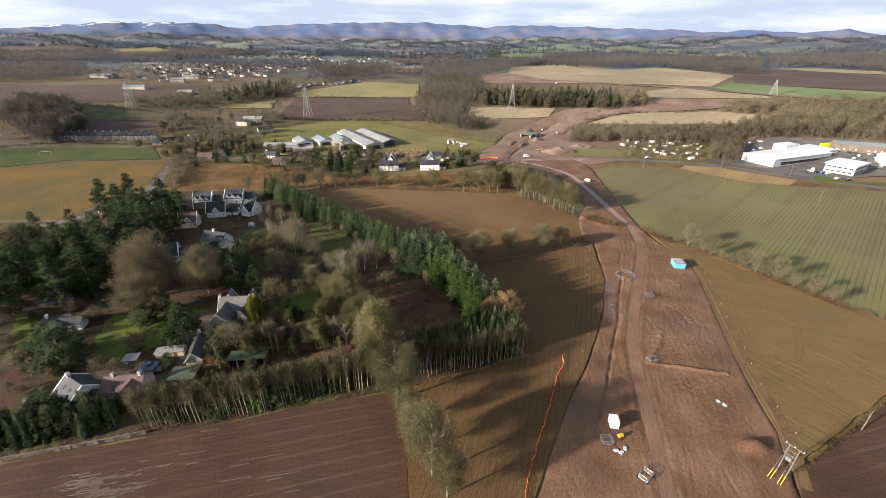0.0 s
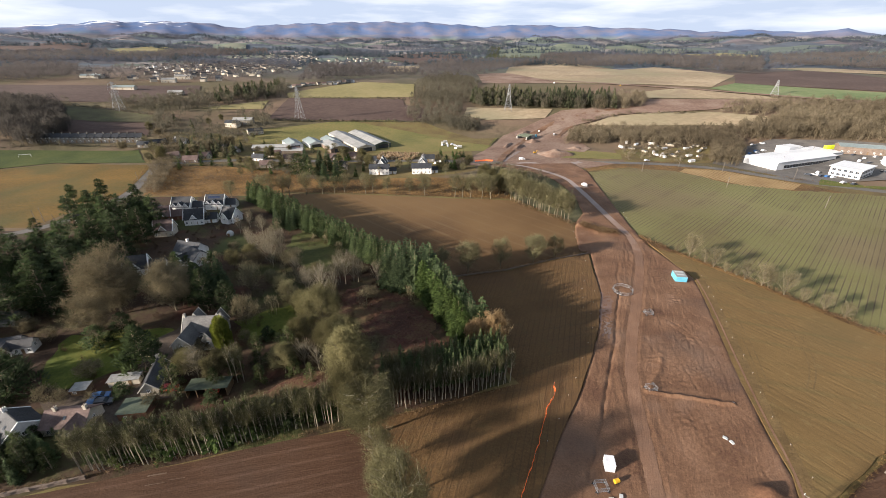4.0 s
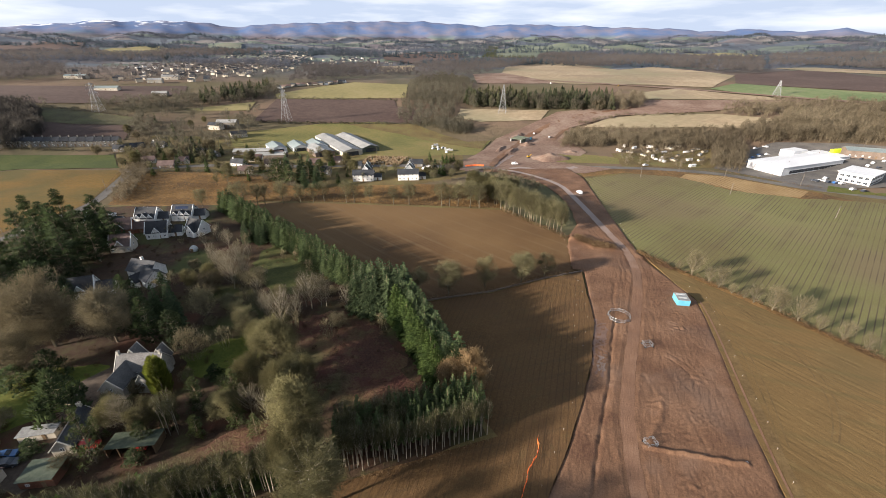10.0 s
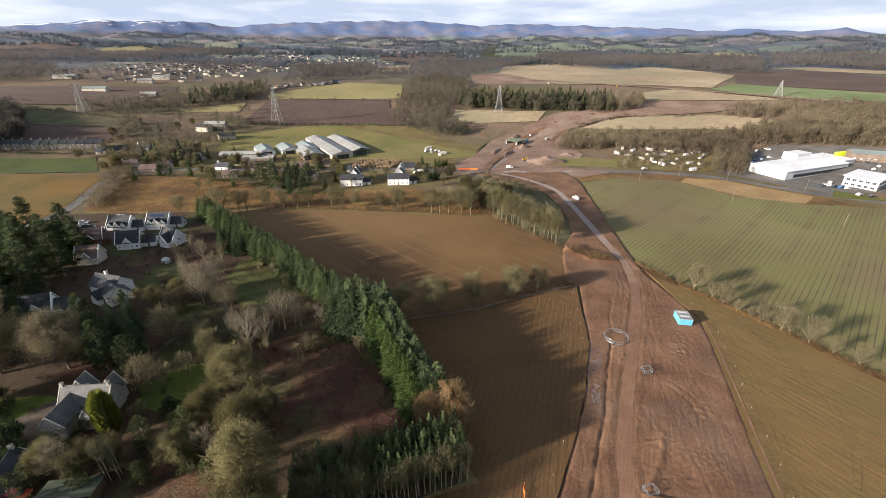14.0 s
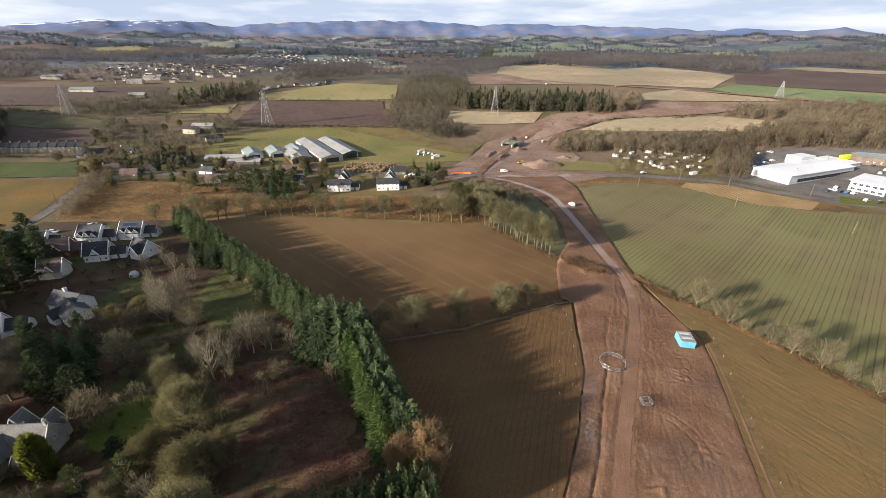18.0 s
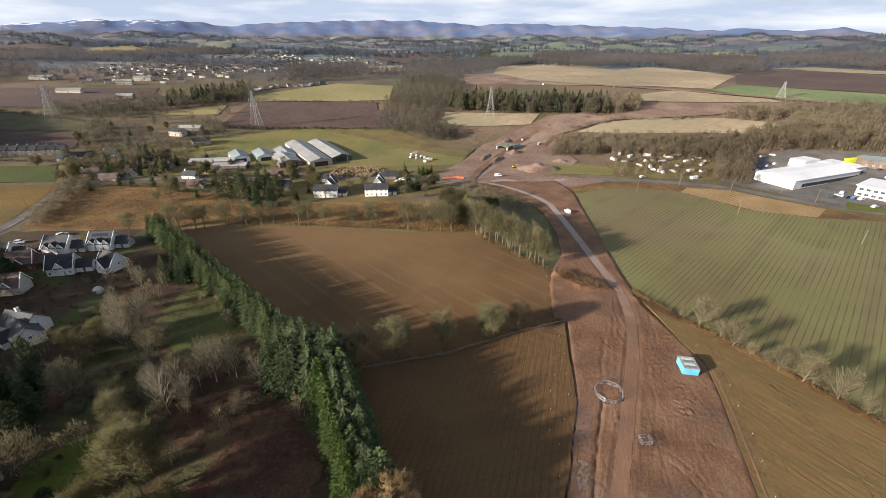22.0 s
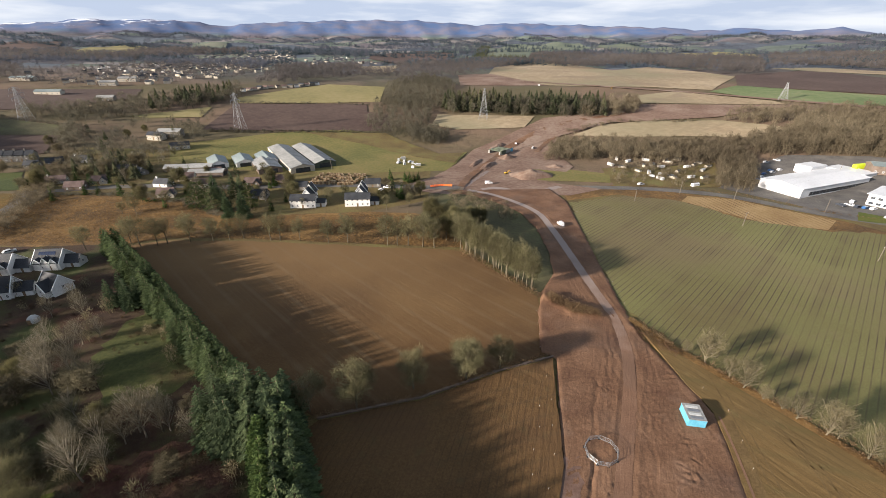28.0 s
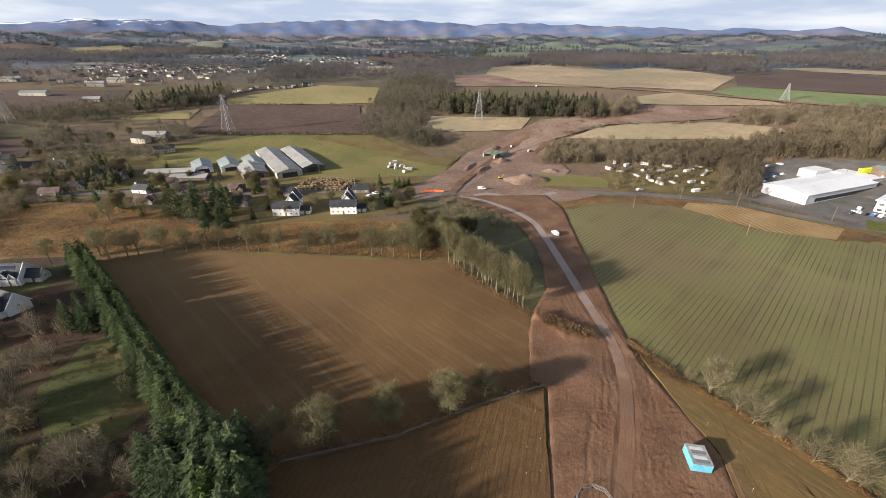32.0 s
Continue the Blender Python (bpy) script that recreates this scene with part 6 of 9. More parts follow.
WOODS = [
    ("river_wood", "leafless broadleaf wood along the burn", [(-36.0, 480), (-14.0, 446), (8.0, 439), (23.0, 483), (32.0, 529), (58.0, 599), (57.0, 698), (14.0, 777), (-34.0, 672), (-35.0, 546)], 6.8, 9.5, LEAFLESS, "grey_wood_crowns", 1.0),
    ("burnside_scrub", "leafless scrub beside the pylon field", [(3.0, 461), (8.0, 434), (37.0, 422), (44.0, 446), (28.0, 471)], 4.5, 8, LEAFLESS, "grey_wood_crowns", 1.1),
    ("pine_belt", "dark pine belt below the tan hillside", [(38.0, 530), (133.0, 510), (198.0, 496), (208.0, 532), (47.0, 567)], 5.5, 16, EVERGREEN, "conifer_crowns", 1.1),
    ("belt_edge", "leafless trees at the end of the pine belt", [(175.0, 493), (230.0, 494), (252.0, 531), (193.0, 540)], 6.0, 12, LEAFLESS, "wood_crowns", 1.0),
    ("caravan_wood", "brown leafless wood behind the caravan site", [(110.0, 377), (162.0, 378), (227.0, 359), (256.0, 367), (275.0, 399), (200.0, 408), (151.0, 425), (125.0, 417)], 4.0, 8.5, LEAFLESS, "wood_crowns", 1.0),
    ("birch_copse", "reddish bare birch copse by the factory", [(201.0, 312), (216.0, 302), (244.0, 338), (256.0, 367), (238.0, 367)], 3.2, 10, LEAFLESS, "wood_crowns", 0.8),
    ("business_wood", "brown leafless wood behind the business park", [(256.0, 367), (282.0, 402), (305, 405), (354, 445), (452, 372), (388, 310), (332, 353), (285.0, 366)], 5.2, 12, LEAFLESS, "wood_crowns", 1.0),
    ("cutting_wood", "pale stemmed trees above the cutting", [(292.0, 457), (318, 472), (450, 439), (493, 410), (452, 372), (354, 445), (314, 437)], 6.5, 12, LEAFLESS, "wood_crowns", 1.0),
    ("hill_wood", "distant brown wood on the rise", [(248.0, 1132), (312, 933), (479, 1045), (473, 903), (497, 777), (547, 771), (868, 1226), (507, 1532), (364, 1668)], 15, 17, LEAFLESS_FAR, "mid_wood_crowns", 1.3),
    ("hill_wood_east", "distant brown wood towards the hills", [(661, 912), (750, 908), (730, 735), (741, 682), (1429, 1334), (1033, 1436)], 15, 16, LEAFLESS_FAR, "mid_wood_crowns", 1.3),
    ("hill_pines", "dark conifers on the far skyline ridge", [(128.0, 1370), (265.0, 1284), (416, 1967), (231.0, 2192)], 14, 15, EVERGREEN_FAR, "conifer_crowns", 1.2),
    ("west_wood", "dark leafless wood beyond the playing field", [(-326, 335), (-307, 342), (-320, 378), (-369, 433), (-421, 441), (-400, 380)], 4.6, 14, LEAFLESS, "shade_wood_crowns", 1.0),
    ("lane_thicket", "pale brown thicket beside the lane", [(-159, 236), (-170, 240), (-189, 277), (-202, 300), (-230, 350), (-245, 381), (-226, 378), (-202, 330), (-186, 300), (-170, 262)], 3.0, 4.5, LEAFLESS, "wood_crowns", 1.3),
    ("village_trees", "leafless trees among the hamlet gardens", [(-213.0, 342), (-225.0, 393), (-204.0, 419), (-206.0, 450), (-186.0, 469), (-164.0, 442), (-166.0, 391), (-165.0, 349), (-175.0, 332)], 11.0, 10, LEAFLESS, "grey_wood_crowns", 1.0),
    ("village_pines", "dark evergreens among the hamlet houses", [(-214.0, 348), (-194.0, 372), (-160.0, 350), (-150.0, 314), (-177.0, 317)], 9.0, 10, EVERGREEN, "conifer_crowns", 1.2),
    ("hollow_trees", "trees round the pylon and dark field", [(-287.0, 448), (-251.0, 424), (-234.0, 381), (-252.0, 385), (-277.0, 417)], 6.0, 9, LEAFLESS, "grey_wood_crowns", 1.0),
    ("town_edge_trees", "mixed trees along the edge of the town", [(-353, 478), (-310, 524), (-221.0, 650), (-191.0, 581), (-204.0, 531), (-256.0, 483), (-289.0, 451), (-327, 457)], 9.0, 10, LEAFLESS, "grey_wood_crowns", 1.1),
    ("town_edge_pines", "dark conifers along the edge of the town", [(-275.0, 514), (-261.0, 553), (-222.0, 605), (-221.0, 650), (-204.0, 551), (-252.0, 500)], 10.0, 14, EVERGREEN, "conifer_crowns", 1.1),
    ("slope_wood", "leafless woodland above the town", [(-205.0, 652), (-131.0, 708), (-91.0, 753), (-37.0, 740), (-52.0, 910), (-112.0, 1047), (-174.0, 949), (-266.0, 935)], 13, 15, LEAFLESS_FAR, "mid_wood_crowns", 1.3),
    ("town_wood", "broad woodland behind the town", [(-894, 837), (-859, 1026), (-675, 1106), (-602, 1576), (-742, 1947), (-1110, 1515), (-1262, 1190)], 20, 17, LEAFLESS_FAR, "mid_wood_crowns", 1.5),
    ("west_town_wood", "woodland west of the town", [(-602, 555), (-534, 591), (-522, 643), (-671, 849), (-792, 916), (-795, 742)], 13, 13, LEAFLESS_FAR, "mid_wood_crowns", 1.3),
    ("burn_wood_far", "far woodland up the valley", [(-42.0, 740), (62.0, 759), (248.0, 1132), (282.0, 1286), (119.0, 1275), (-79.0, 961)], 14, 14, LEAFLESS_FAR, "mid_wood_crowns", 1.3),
]
OPEN_FAR = [poly for nm, poly, mat, lab in FAR_FIELDS]
for i, (nm, lab, poly, gap, h, kinds, mat, wide) in enumerate(WOODS):
    places = [p for p in scatter(poly, gap * (0.8 if gap > 11 else 1.0), 20 + i) if gap < 11 or not any(inside(np.array(p[0]), np.array(p[1]), f) for f in OPEN_FAR)]
    joined(nm, lab, places, kinds, mat, h * (0.85 if gap > 11 else 1.0), wide, 40 + i)

joined("pine_belt_edge", "leafless trees mixed through the pine belt", scatter([(37.0, 524), (132.0, 504), (196.0, 490), (205.0, 526), (47.0, 560)], 7.5, 19), LEAFLESS, "grey_wood_crowns", 14, 0.9, 39)
# woods strewn over the far country
far_rng = np.random.default_rng(77)
dots, darks = [], []
for i in range(300):
    az, r = radians(far_rng.uniform(-52, 52)), far_rng.uniform(1050, 3700)
    cx, cy, la, lb, t = r * math.sin(az), r * math.cos(az), far_rng.uniform(60, 260), far_rng.uniform(10, 45), far_rng.uniform(-0.5, 0.5)
    n = int(la * lb / 90)
    u, v = far_rng.uniform(-la, la, n), far_rng.uniform(-lb, lb, n)
    (darks if far_rng.random() < 0.3 else dots).extend(zip((cx + u * math.cos(t) - v * math.sin(t)).tolist(), (cy + u * math.sin(t) + v * math.cos(t)).tolist()))
FREE = [[(153.0, 1016), (375, 1394), (345, 1171), (362, 911), (479, 1015), (498, 848), (491, 751), (370, 608), (304, 650), (186.0, 678), (122.0, 843)], [(506, 776), (723, 888), (667, 670), (530, 526), (422, 641)], [(-125.0, 1045), (-32.0, 1007), (-32.0, 1693), (-264.0, 2224)]]
dots = [p for p in dots if not any(inside(np.array(p[0]), np.array(p[1]), f) for f in FREE + OPEN_FAR)]
joined("far_woods", "brown leafless woods scattered over the far country", dots, LEAFLESS_FAR, "hazed_wood_crowns", 13, 1.7, 78)
joined("far_plantations", "dark conifer plantations over the far country", darks, EVERGREEN_FAR, "hazed_conifers", 14, 2.0, 79)

# hedges, dry-stone wall tops and brush
KEEP_CLEAR = [[(-389, 453), (-333, 447), (-281.0, 439), (-255.0, 377), (-324, 355)], [(-558, 554), (-438, 583), (-327, 613), (-299.0, 556), (-340, 487), (-463, 452)], [(-259.0, 481), (-204.0, 531), (-196.0, 490), (-242.0, 478)], [(-186.0, 550), (-47.0, 560), (-41.0, 528), (-20.0, 519), (-9.0, 464), (-82.0, 462), (-177.0, 452)], [(-198.0, 578), (-153.0, 647), (-119.0, 690), (-38.0, 672), (-33.0, 573), (-186.0, 550)]]
strewn = [p for p in scatter([(-453, 418), (-405, 474), (-311, 490), (-212.0, 576), (-166.0, 477), (-172.0, 423), (-217.0, 348), (-234.0, 345), (-304, 329), (-353, 312)], 14, 61, 0.45) if not any(inside(np.array(p[0]), np.array(p[1]), f) for f in KEEP_CLEAR)]
joined("parkland_trees", "leafless trees strewn between fields and houses", strewn, LEAFLESS, "grey_wood_crowns", 9, 1.1, 62)
strewn = [p for p in scatter([(-558, 554), (-529, 642), (-413, 601), (-242.0, 716), (-372, 1209), (-538, 1173), (-612, 760), (-752, 755)], 13, 63, 0.6) if not any(inside(np.array(p[0]), np.array(p[1]), f) for f in KEEP_CLEAR)]
joined("town_trees", "leafless trees among the roofs of the town", strewn, LEAFLESS_FAR, "mid_wood_crowns", 10, 1.2, 64)
joined("works_scrub", "rough scrub round the bridge works", scatter([(46.5, 303), (55.2, 292.0), (73.7, 275.0), (80.2, 264.4), (72.5, 258.6), (61.2, 264.1), (45.6, 278.9), (37.0, 291.9)], 3.2, 65, 0.6), LEAFLESS, "wood_crowns", 4.5, 1.1, 66, "scrub", 0.3)
BRUSH = [
    ("east_hedge", "low brown hedge bank between field and crop", [(94, 176), (98, 166), (104, 157.5), (114, 142), (126.5, 119.5), (136, 104), (160, 86)], 0.4, 1.1, 2.0, "hedge_brush"),
    ("cross_hedge", "pale brush and rubble along the field wall", [(64, 161.3), (49, 156), (40, 151.8), (29, 147), (17, 143.8), (4, 140.6)], 0.35, 0.7, 1.5, "hedge_brush"),
    ("north_hedge", "dry grass and brush along the field edge", [(-98, 235), (-86, 239.5), (-48, 238.5), (21, 231.5), (43, 228), (55, 212), (68, 192)], 0.7, 0.8, 1.1, "hedge_brush"),
    ("plough_edge_brush", "brown weedy strip below the garden trees", [(-140, 47.5), (-89, 56.5), (-70, 61.5), (-37, 69.7), (-12, 76), (0, 79), (22, 87)], 0.6, 0.5, 0.9, "hedge_brush"),
    ("pole_line_brush", "pale grass strip under the pole line", [(70, 53.8), (90, 64), (108, 74), (150, 83)], 0.45, 0.6, 0.8, "dead_grass"),
    ("road_hedge", "brown hedge beside the main road", [(300, 230), (250, 260), (230, 273), (205, 300), (178, 310), (150, 316)], 1.2, 0.9, 1.6, "hedge_brush"),
    ("clump_brush", "brown brush under the roadside clump", [(43, 224), (53.5, 209.5), (66, 193)], 0.7, 1.2, 2.6, "hedge_brush"),
    ("works_corner_brush", "rusty grubbed-out brush along the edge of the works", [(67, 192), (70, 187.5), (75, 183.5), (83, 179.5)], 0.35, 1.2, 1.9, "bracken"),
    ("clipped_hedge", "clipped bright green garden hedge", [(-141.6, 299.6), (-123.9, 286.6), (-111.5, 289.7), (-105.3, 302.0)], 0.4, 0.35, 1.9, "cypress_needles"),
    ("lane_hedge", "brown hedge along the lane", [(-203, 296), (-178, 236), (-180, 204), (-186, 184)], 1.2, 0.6, 1.5, "hedge_brush"),
    ("meadow_hedge", "leafless hedge along the plough", [(-176.0, 450), (-135.0, 452), (-82.0, 457), (-9.0, 460)], 2.5, 2.0, 5, "grey_wood_crowns"),
    ("upper_hedge", "thin hedge between far fields", [(-190.0, 551), (-120.0, 559), (-43.0, 558)], 3.0, 1.5, 4, "grey_wood_crowns"),
    ("oval_hedge", "trees along the oval field", [(152.0, 450), (167.0, 459), (203.0, 473), (271.0, 462)], 5, 2.5, 5, "wood_crowns"),
    ("west_field_hedge", "hedge round the dark field", [(-395, 457), (-334, 449), (-282.0, 440), (-266.0, 419), (-253.0, 374)], 4, 2.0, 5, "grey_wood_crowns"),
    ("playing_field_hedge", "hedge along the playing field", [(-353, 312), (-326, 330), (-313, 340), (-240.0, 351)], 3.0, 1.5, 4, "grey_wood_crowns"),
    ("scrub_edge", "brush between scrub and hamlet gardens", [(-193.0, 293.0), (-169.1, 299.2), (-135.9, 295.3), (-106.5, 286.4), (-78.4, 266.3)], 2.0, 2.0, 3.5, "grey_wood_crowns"),
]
for i, (nm, lab, line, step, spread, h, mat) in enumerate(BRUSH):
    joined(nm, lab, line_places(line, step, spread, nm), BRUSHY if h < 3 else LEAFLESS, mat, h, 1.5, 120 + i, "hedge", -0.4 if nm == "pole_line_brush" else 0.35 * h)
joined("scrub_tussocks", "tussocks of golden dead grass", scatter([(-165, 234), (-135, 233), (-98, 236), (-86, 241), (44, 230), (42, 262), (20, 268), (-40, 266), (-81, 266), (-101, 284), (-136, 293), (-178, 290)], 1.5, 5), TUSSOCK, "dead_grass", 1.0, 1.5, 160, "grass", 0.3)
joined("bramble_patch", "rusty bramble and bracken tangle", scatter([(-37.3, 127.3), (-20.0, 135.5), (-4.8, 127.4), (2.9, 106.5), (7.9, 100.8), (-3.8, 95.6), (-13.9, 98.2), (-25.4, 106.5), (-32.8, 116.0)], 1.6, 6), TUSSOCK, "bracken", 0.8, 1.6, 161, "brambles", 0.3)
joined("garden_undergrowth", "brown undergrowth through the garden wood", scatter([(-170, 62), (-89, 62), (-12, 79), (14, 100), (0, 130), (-12, 144), (-66, 194), (-100, 200), (-160, 180)], 4.2, 7, 0.5), LEAFLESS, "leaf_litter", 1.7, 1.3, 162, "undergrowth", 0.5)
joined("garden_saplings", "leafless saplings through the garden wood", scatter([(-150, 100), (-60, 118), (-14, 110), (0, 128), (-12, 142), (-66, 190), (-95, 205), (-150, 170)], 6.5, 8, 0.22), LEAFLESS, "brown_twigs", 6.0, 0.9, 163, "saplings", 0.2)
joined("brush_pile", "heap of uprooted brush on the spoil", scatter([(70.6, 192.3), (74.4, 186.4), (83.6, 180.2), (83.5, 177.5), (75.2, 179.8), (69.4, 187.1)], 0.6, 9), BRUSHY, "hedge_brush", 2.3, 1.5, 164, "brush pile", -0.3)
joined("hedge_root_brush", "grubbed-out hedge roots on the bank", scatter([(91.2, 173.8), (94.8, 168.6), (99.1, 161.0), (97.0, 159.7), (92.1, 166.1), (89.7, 171.8)], 0.8, 10), BRUSHY, "bracken", 1.3, 1.5, 165, "brush pile", -0.3)

# ---------------------------------------------------------------- buildings


def pitched(bm, L, W, eave, ridge, x=0, y=0):
    """Walls of a gabled block: x along the ridge."""
    a, b = -L / 2, L / 2
    pts = [(-W / 2, -0.3), (W / 2, -0.3), (W / 2, eave), (0, ridge), (-W / 2, eave)]
    f = [bm.verts.new((x + a, y + p, z)) for p, z in pts]
    g = [bm.verts.new((x + b, y + p, z)) for p, z in pts]
    bm.faces.new(f[::-1]), bm.faces.new(g)
    for i in range(5):
        bm.faces.new((f[i], f[(i + 1) % 5], g[(i + 1) % 5], g[i]))


def slope(bm, L, W, eave, ridge, side, over=0.35, thick=0.16):
    """One roof slope as a slab that overhangs eaves and gables."""
    k = (ridge - eave) / (W / 2)
    y1, z1 = side * (W / 2 + over), eave - over * k
    n = math.hypot(1, k)
    dy, dz = side * k / n * thick, thick / n
    prof = [(0, ridge + 0.02), (y1, z1 + 0.02), (y1 + dy, z1 + dz), (0, ridge + thick * n * 0.85)]
    a = [bm.verts.new((-L / 2 - over, y, z)) for y, z in prof]
    b = [bm.verts.new((L / 2 + over, y, z)) for y, z in prof]
    bm.faces.new(a), bm.faces.new(b[::-1])
    for i in range(4):
        bm.faces.new((a[i], b[i], b[(i + 1) % 4], a[(i + 1) % 4]))


def window(parent, m, w=1.0, h=1.2, frame_mat="white_paint"):
    """A framed window, facing along -y of its pose."""
    t = 0.09
    xs, zs = (-w / 2, -w / 2 + t, -0.04, 0.04, w / 2 - t, w / 2), (0, t, h - t, h)
    bm = bmesh.new()
    vs = [[bm.verts.new((x, -0.06, z)) for z in zs] for x in xs]
    fs = [bm.faces.new((vs[i][k], vs[i + 1][k], vs[i + 1][k + 1], vs[i][k + 1])) for i in range(5) for k in range(3) if not (k == 1 and i in (1, 3))]
    deep = bmesh.ops.extrude_face_region(bm, geom=fs)
    for v in deep["geom"]:
        if isinstance(v, bmesh.types.BMVert):
            v.co.y += 0.08
    fr = part("window", bm, frame_mat, parent, m=m)
    bm = bmesh.new()
    box(bm, -w / 2 + t, -0.035, t, -0.045, 0.01, h - t)
    box(bm, 0.045, -0.035, t, w / 2 - t, 0.01, h - t)
    part("pane", bm, "dark_glass", fr)
    return fr


def door(parent, m, w=0.95, h=2.05, mat="timber"):
    bm = bmesh.new()
    box(bm, -w / 2, -0.06, 0.0, w / 2, 0.02, h)
    for z in (0.2, 1.1):
        box(bm, -w / 2 + 0.15, -0.08, z, w / 2 - 0.15, -0.055, z + 0.75)
    part("door", bm, mat, parent, m=m)


def chimney(parent, x, y, z0, z1, mat, w=0.7, d=0.9):
    bm = bmesh.new()
    box(bm, x - w / 2, y - d / 2, z0, x + w / 2, y + d / 2, z1)
    box(bm, x - w / 2 - 0.08, y - d / 2 - 0.08, z1, x + w / 2 + 0.08, y + d / 2 + 0.08, z1 + 0.15)
    ch = part("chimney", bm, mat, parent)
    for s in (-0.22, 0.22):
        bm = bmesh.new()
        rod(bm, (x, y + s, z1 + 0.14), (x, y + s, z1 + 0.55), 0.13, 0.11, 7)
        part("chimney_pot", bm, "tile_roof", ch)


def block(parent, m, L, W, eave, ridge, wall, roof, wins=0, floors=1, gable_win=True, chims=(), skylights=0, back=True, skews=""):
    """A gabled block of a building: walls, two roof slopes, windows and chimneys, all parts of parent."""
    def put(ob):
        ob.matrix_basis = m @ ob.matrix_basis
        return ob
    bm = bmesh.new()
    pitched(bm, L, W, eave, ridge)
    put(part("wall", bm, wall, parent))
    for s in (-1, 1):
        bm = bmesh.new()
        slope(bm, L, W, eave, ridge, s)
        put(part("roof_slope", bm, roof, parent))
    for e in (-1, 1) if skews else ():      # stone skews or bargeboards along the gables
        for s in (-1, 1):
            bm = bmesh.new()
            slope(bm, -0.56, W, eave, ridge, s, 0.40, 0.27)
            o = part("gable_edge", bm, skews, parent)
            o.matrix_basis = m @ Matrix.Translation((e * (L / 2 + 0.26), 0, 0))
    bm = bmesh.new()
    prism_y = ridge + 0.16
    box(bm, -L / 2 - 0.36, -0.14, prism_y - 0.06, L / 2 + 0.36, 0.14, prism_y + 0.10)
    put(part("ridge_cap", bm, roof, parent))
    for side in (1, -1) if back else (1,):
        turn = Matrix.Rotation(0 if side == 1 else math.pi, 4, "Z")
        for f in range(floors):
            for i in range(wins):
                x = -L / 2 + L * (i + 0.5) / wins
                base = m @ turn @ Matrix.Translation((x, -W / 2, 0.0))
                if f == 0 and i == wins // 2:
                    door(parent, base)
                else:
                    window(parent, base @ Matrix.Translation((0, 0, 0.9 + 2.6 * f)))
    if gable_win:
        for s in (-1, 1):
            g = m @ Matrix.Rotation(s * math.pi / 2, 4, "Z") @ Matrix.Translation((0, -L / 2, max(1.0, eave - 1.1)))
            window(parent, g)
    for u, d in chims:
        x = (u - 0.5) * (L - 0.9)
        c0 = len(parent.children)
        chimney(parent, x, d, eave, ridge + 1.1, wall)
        for o in parent.children[c0:]:
            o.matrix_basis = m @ o.matrix_basis
    k = (ridge - eave) / (W / 2)
    for i in range(skylights):
        x = -L / 2 + L * (i + 1) / (skylights + 1)
        bm = bmesh.new()
        box(bm, -0.35, -0.5, 0.0, 0.35, 0.5, 0.08)
        put(part("skylight", bm, "dark_glass", parent, m=Matrix.Translation((x, -W / 4, (eave + ridge) / 2 + 0.17 * math.hypot(1, k))) @ Matrix.Rotation(math.atan(k), 4, "X")))


def at(x, y, deg, z=0.0, k=1.0):
    return Matrix.Translation((x, y, float(rise(x, y)) + z)) @ Matrix.Rotation(radians(deg), 4, "Z") @ Matrix.Diagonal((k, k, k, 1))


I4 = Matrix.Identity(4)


def rel(x, y, deg):
    return Matrix.Translation((x, y, 0)) @ Matrix.Rotation(radians(deg), 4, "Z")


# the big house
manor = thing("manor_house", "large grey stone house with slate roofs and pale gables", "house", at(-62.8, 106.2, 3, 0.0, 0.70))
block(manor, I4, 15, 7.0, 5.6, 10.2, "manor_stone", "pale_slate", 5, 2, True, ((0.0, 0.0), (1.0, 0.0)), skews="skew_stone")
block(manor, rel(-4.4, -6.4, 90), 9.5, 7.2, 4.6, 8.4, "manor_stone", "pale_slate", 2, 2, True, skews="skew_stone")
block(manor, rel(4.4, -5.4, 90), 6.5, 4.8, 4.2, 8.0, "manor_stone", "slate_roof", 2, 2, True, ((0.3, 1.4),), skews="skew_stone")
block(manor, rel(0.4, -6.0, 0), 3.4, 4.6, 2.7, 4.0, "manor_stone", "slate_roof", 1, 1, False)
block(manor, rel(-5.0, 4.6, 90), 4.0, 5.0, 5.4, 9.8, "manor_stone", "pale_slate", 0, 1, True, skews="skew_stone")
block(manor, rel(4.2, 4.4, 90), 3.6, 4.6, 5.4, 9.6, "manor_stone", "pale_slate", 0, 1, True, skews="skew_stone")

stone_barn = thing("stone_outbuilding", "long stone outbuilding with slate roof and cream gable", "outbuilding", at(-66.3, 88.0, 107, 0.0, 0.78))
block(stone_barn, I4, 12.5, 4.8, 2.7, 5.4, "cream_render", "slate_roof", 3, 1, True, ((1.0, 0.0),), skews="skew_stone")

open_shed = thing("open_shed", "open-fronted timber shed with a dark green sheet roof", "shed", at(-51.5, 85.2, 7, 0.0, 0.9))
bm = bmesh.new()
box(bm, -5.4, -2.4, 2.5, 5.4, 2.5, 2.62, Matrix.Rotation(radians(-4), 4, "X"))
part("roof", bm, "green_sheet", open_shed)
for x in (-5, -2.5, 0, 2.5, 5):
    bm = bmesh.new()
    box(bm, x - 0.09, -2.2, 0, x + 0.09, -2.0, 2.62)
    part("post", bm, "timber", open_shed)
bm = bmesh.new()
box(bm, -5.2, 2.2, 0, 5.2, 2.35, 2.3), box(bm, -5.2, -2, 0, -5.08, 2.2, 2.3), box(bm, 5.08, -2, 0, 5.2, 2.2, 2.3)
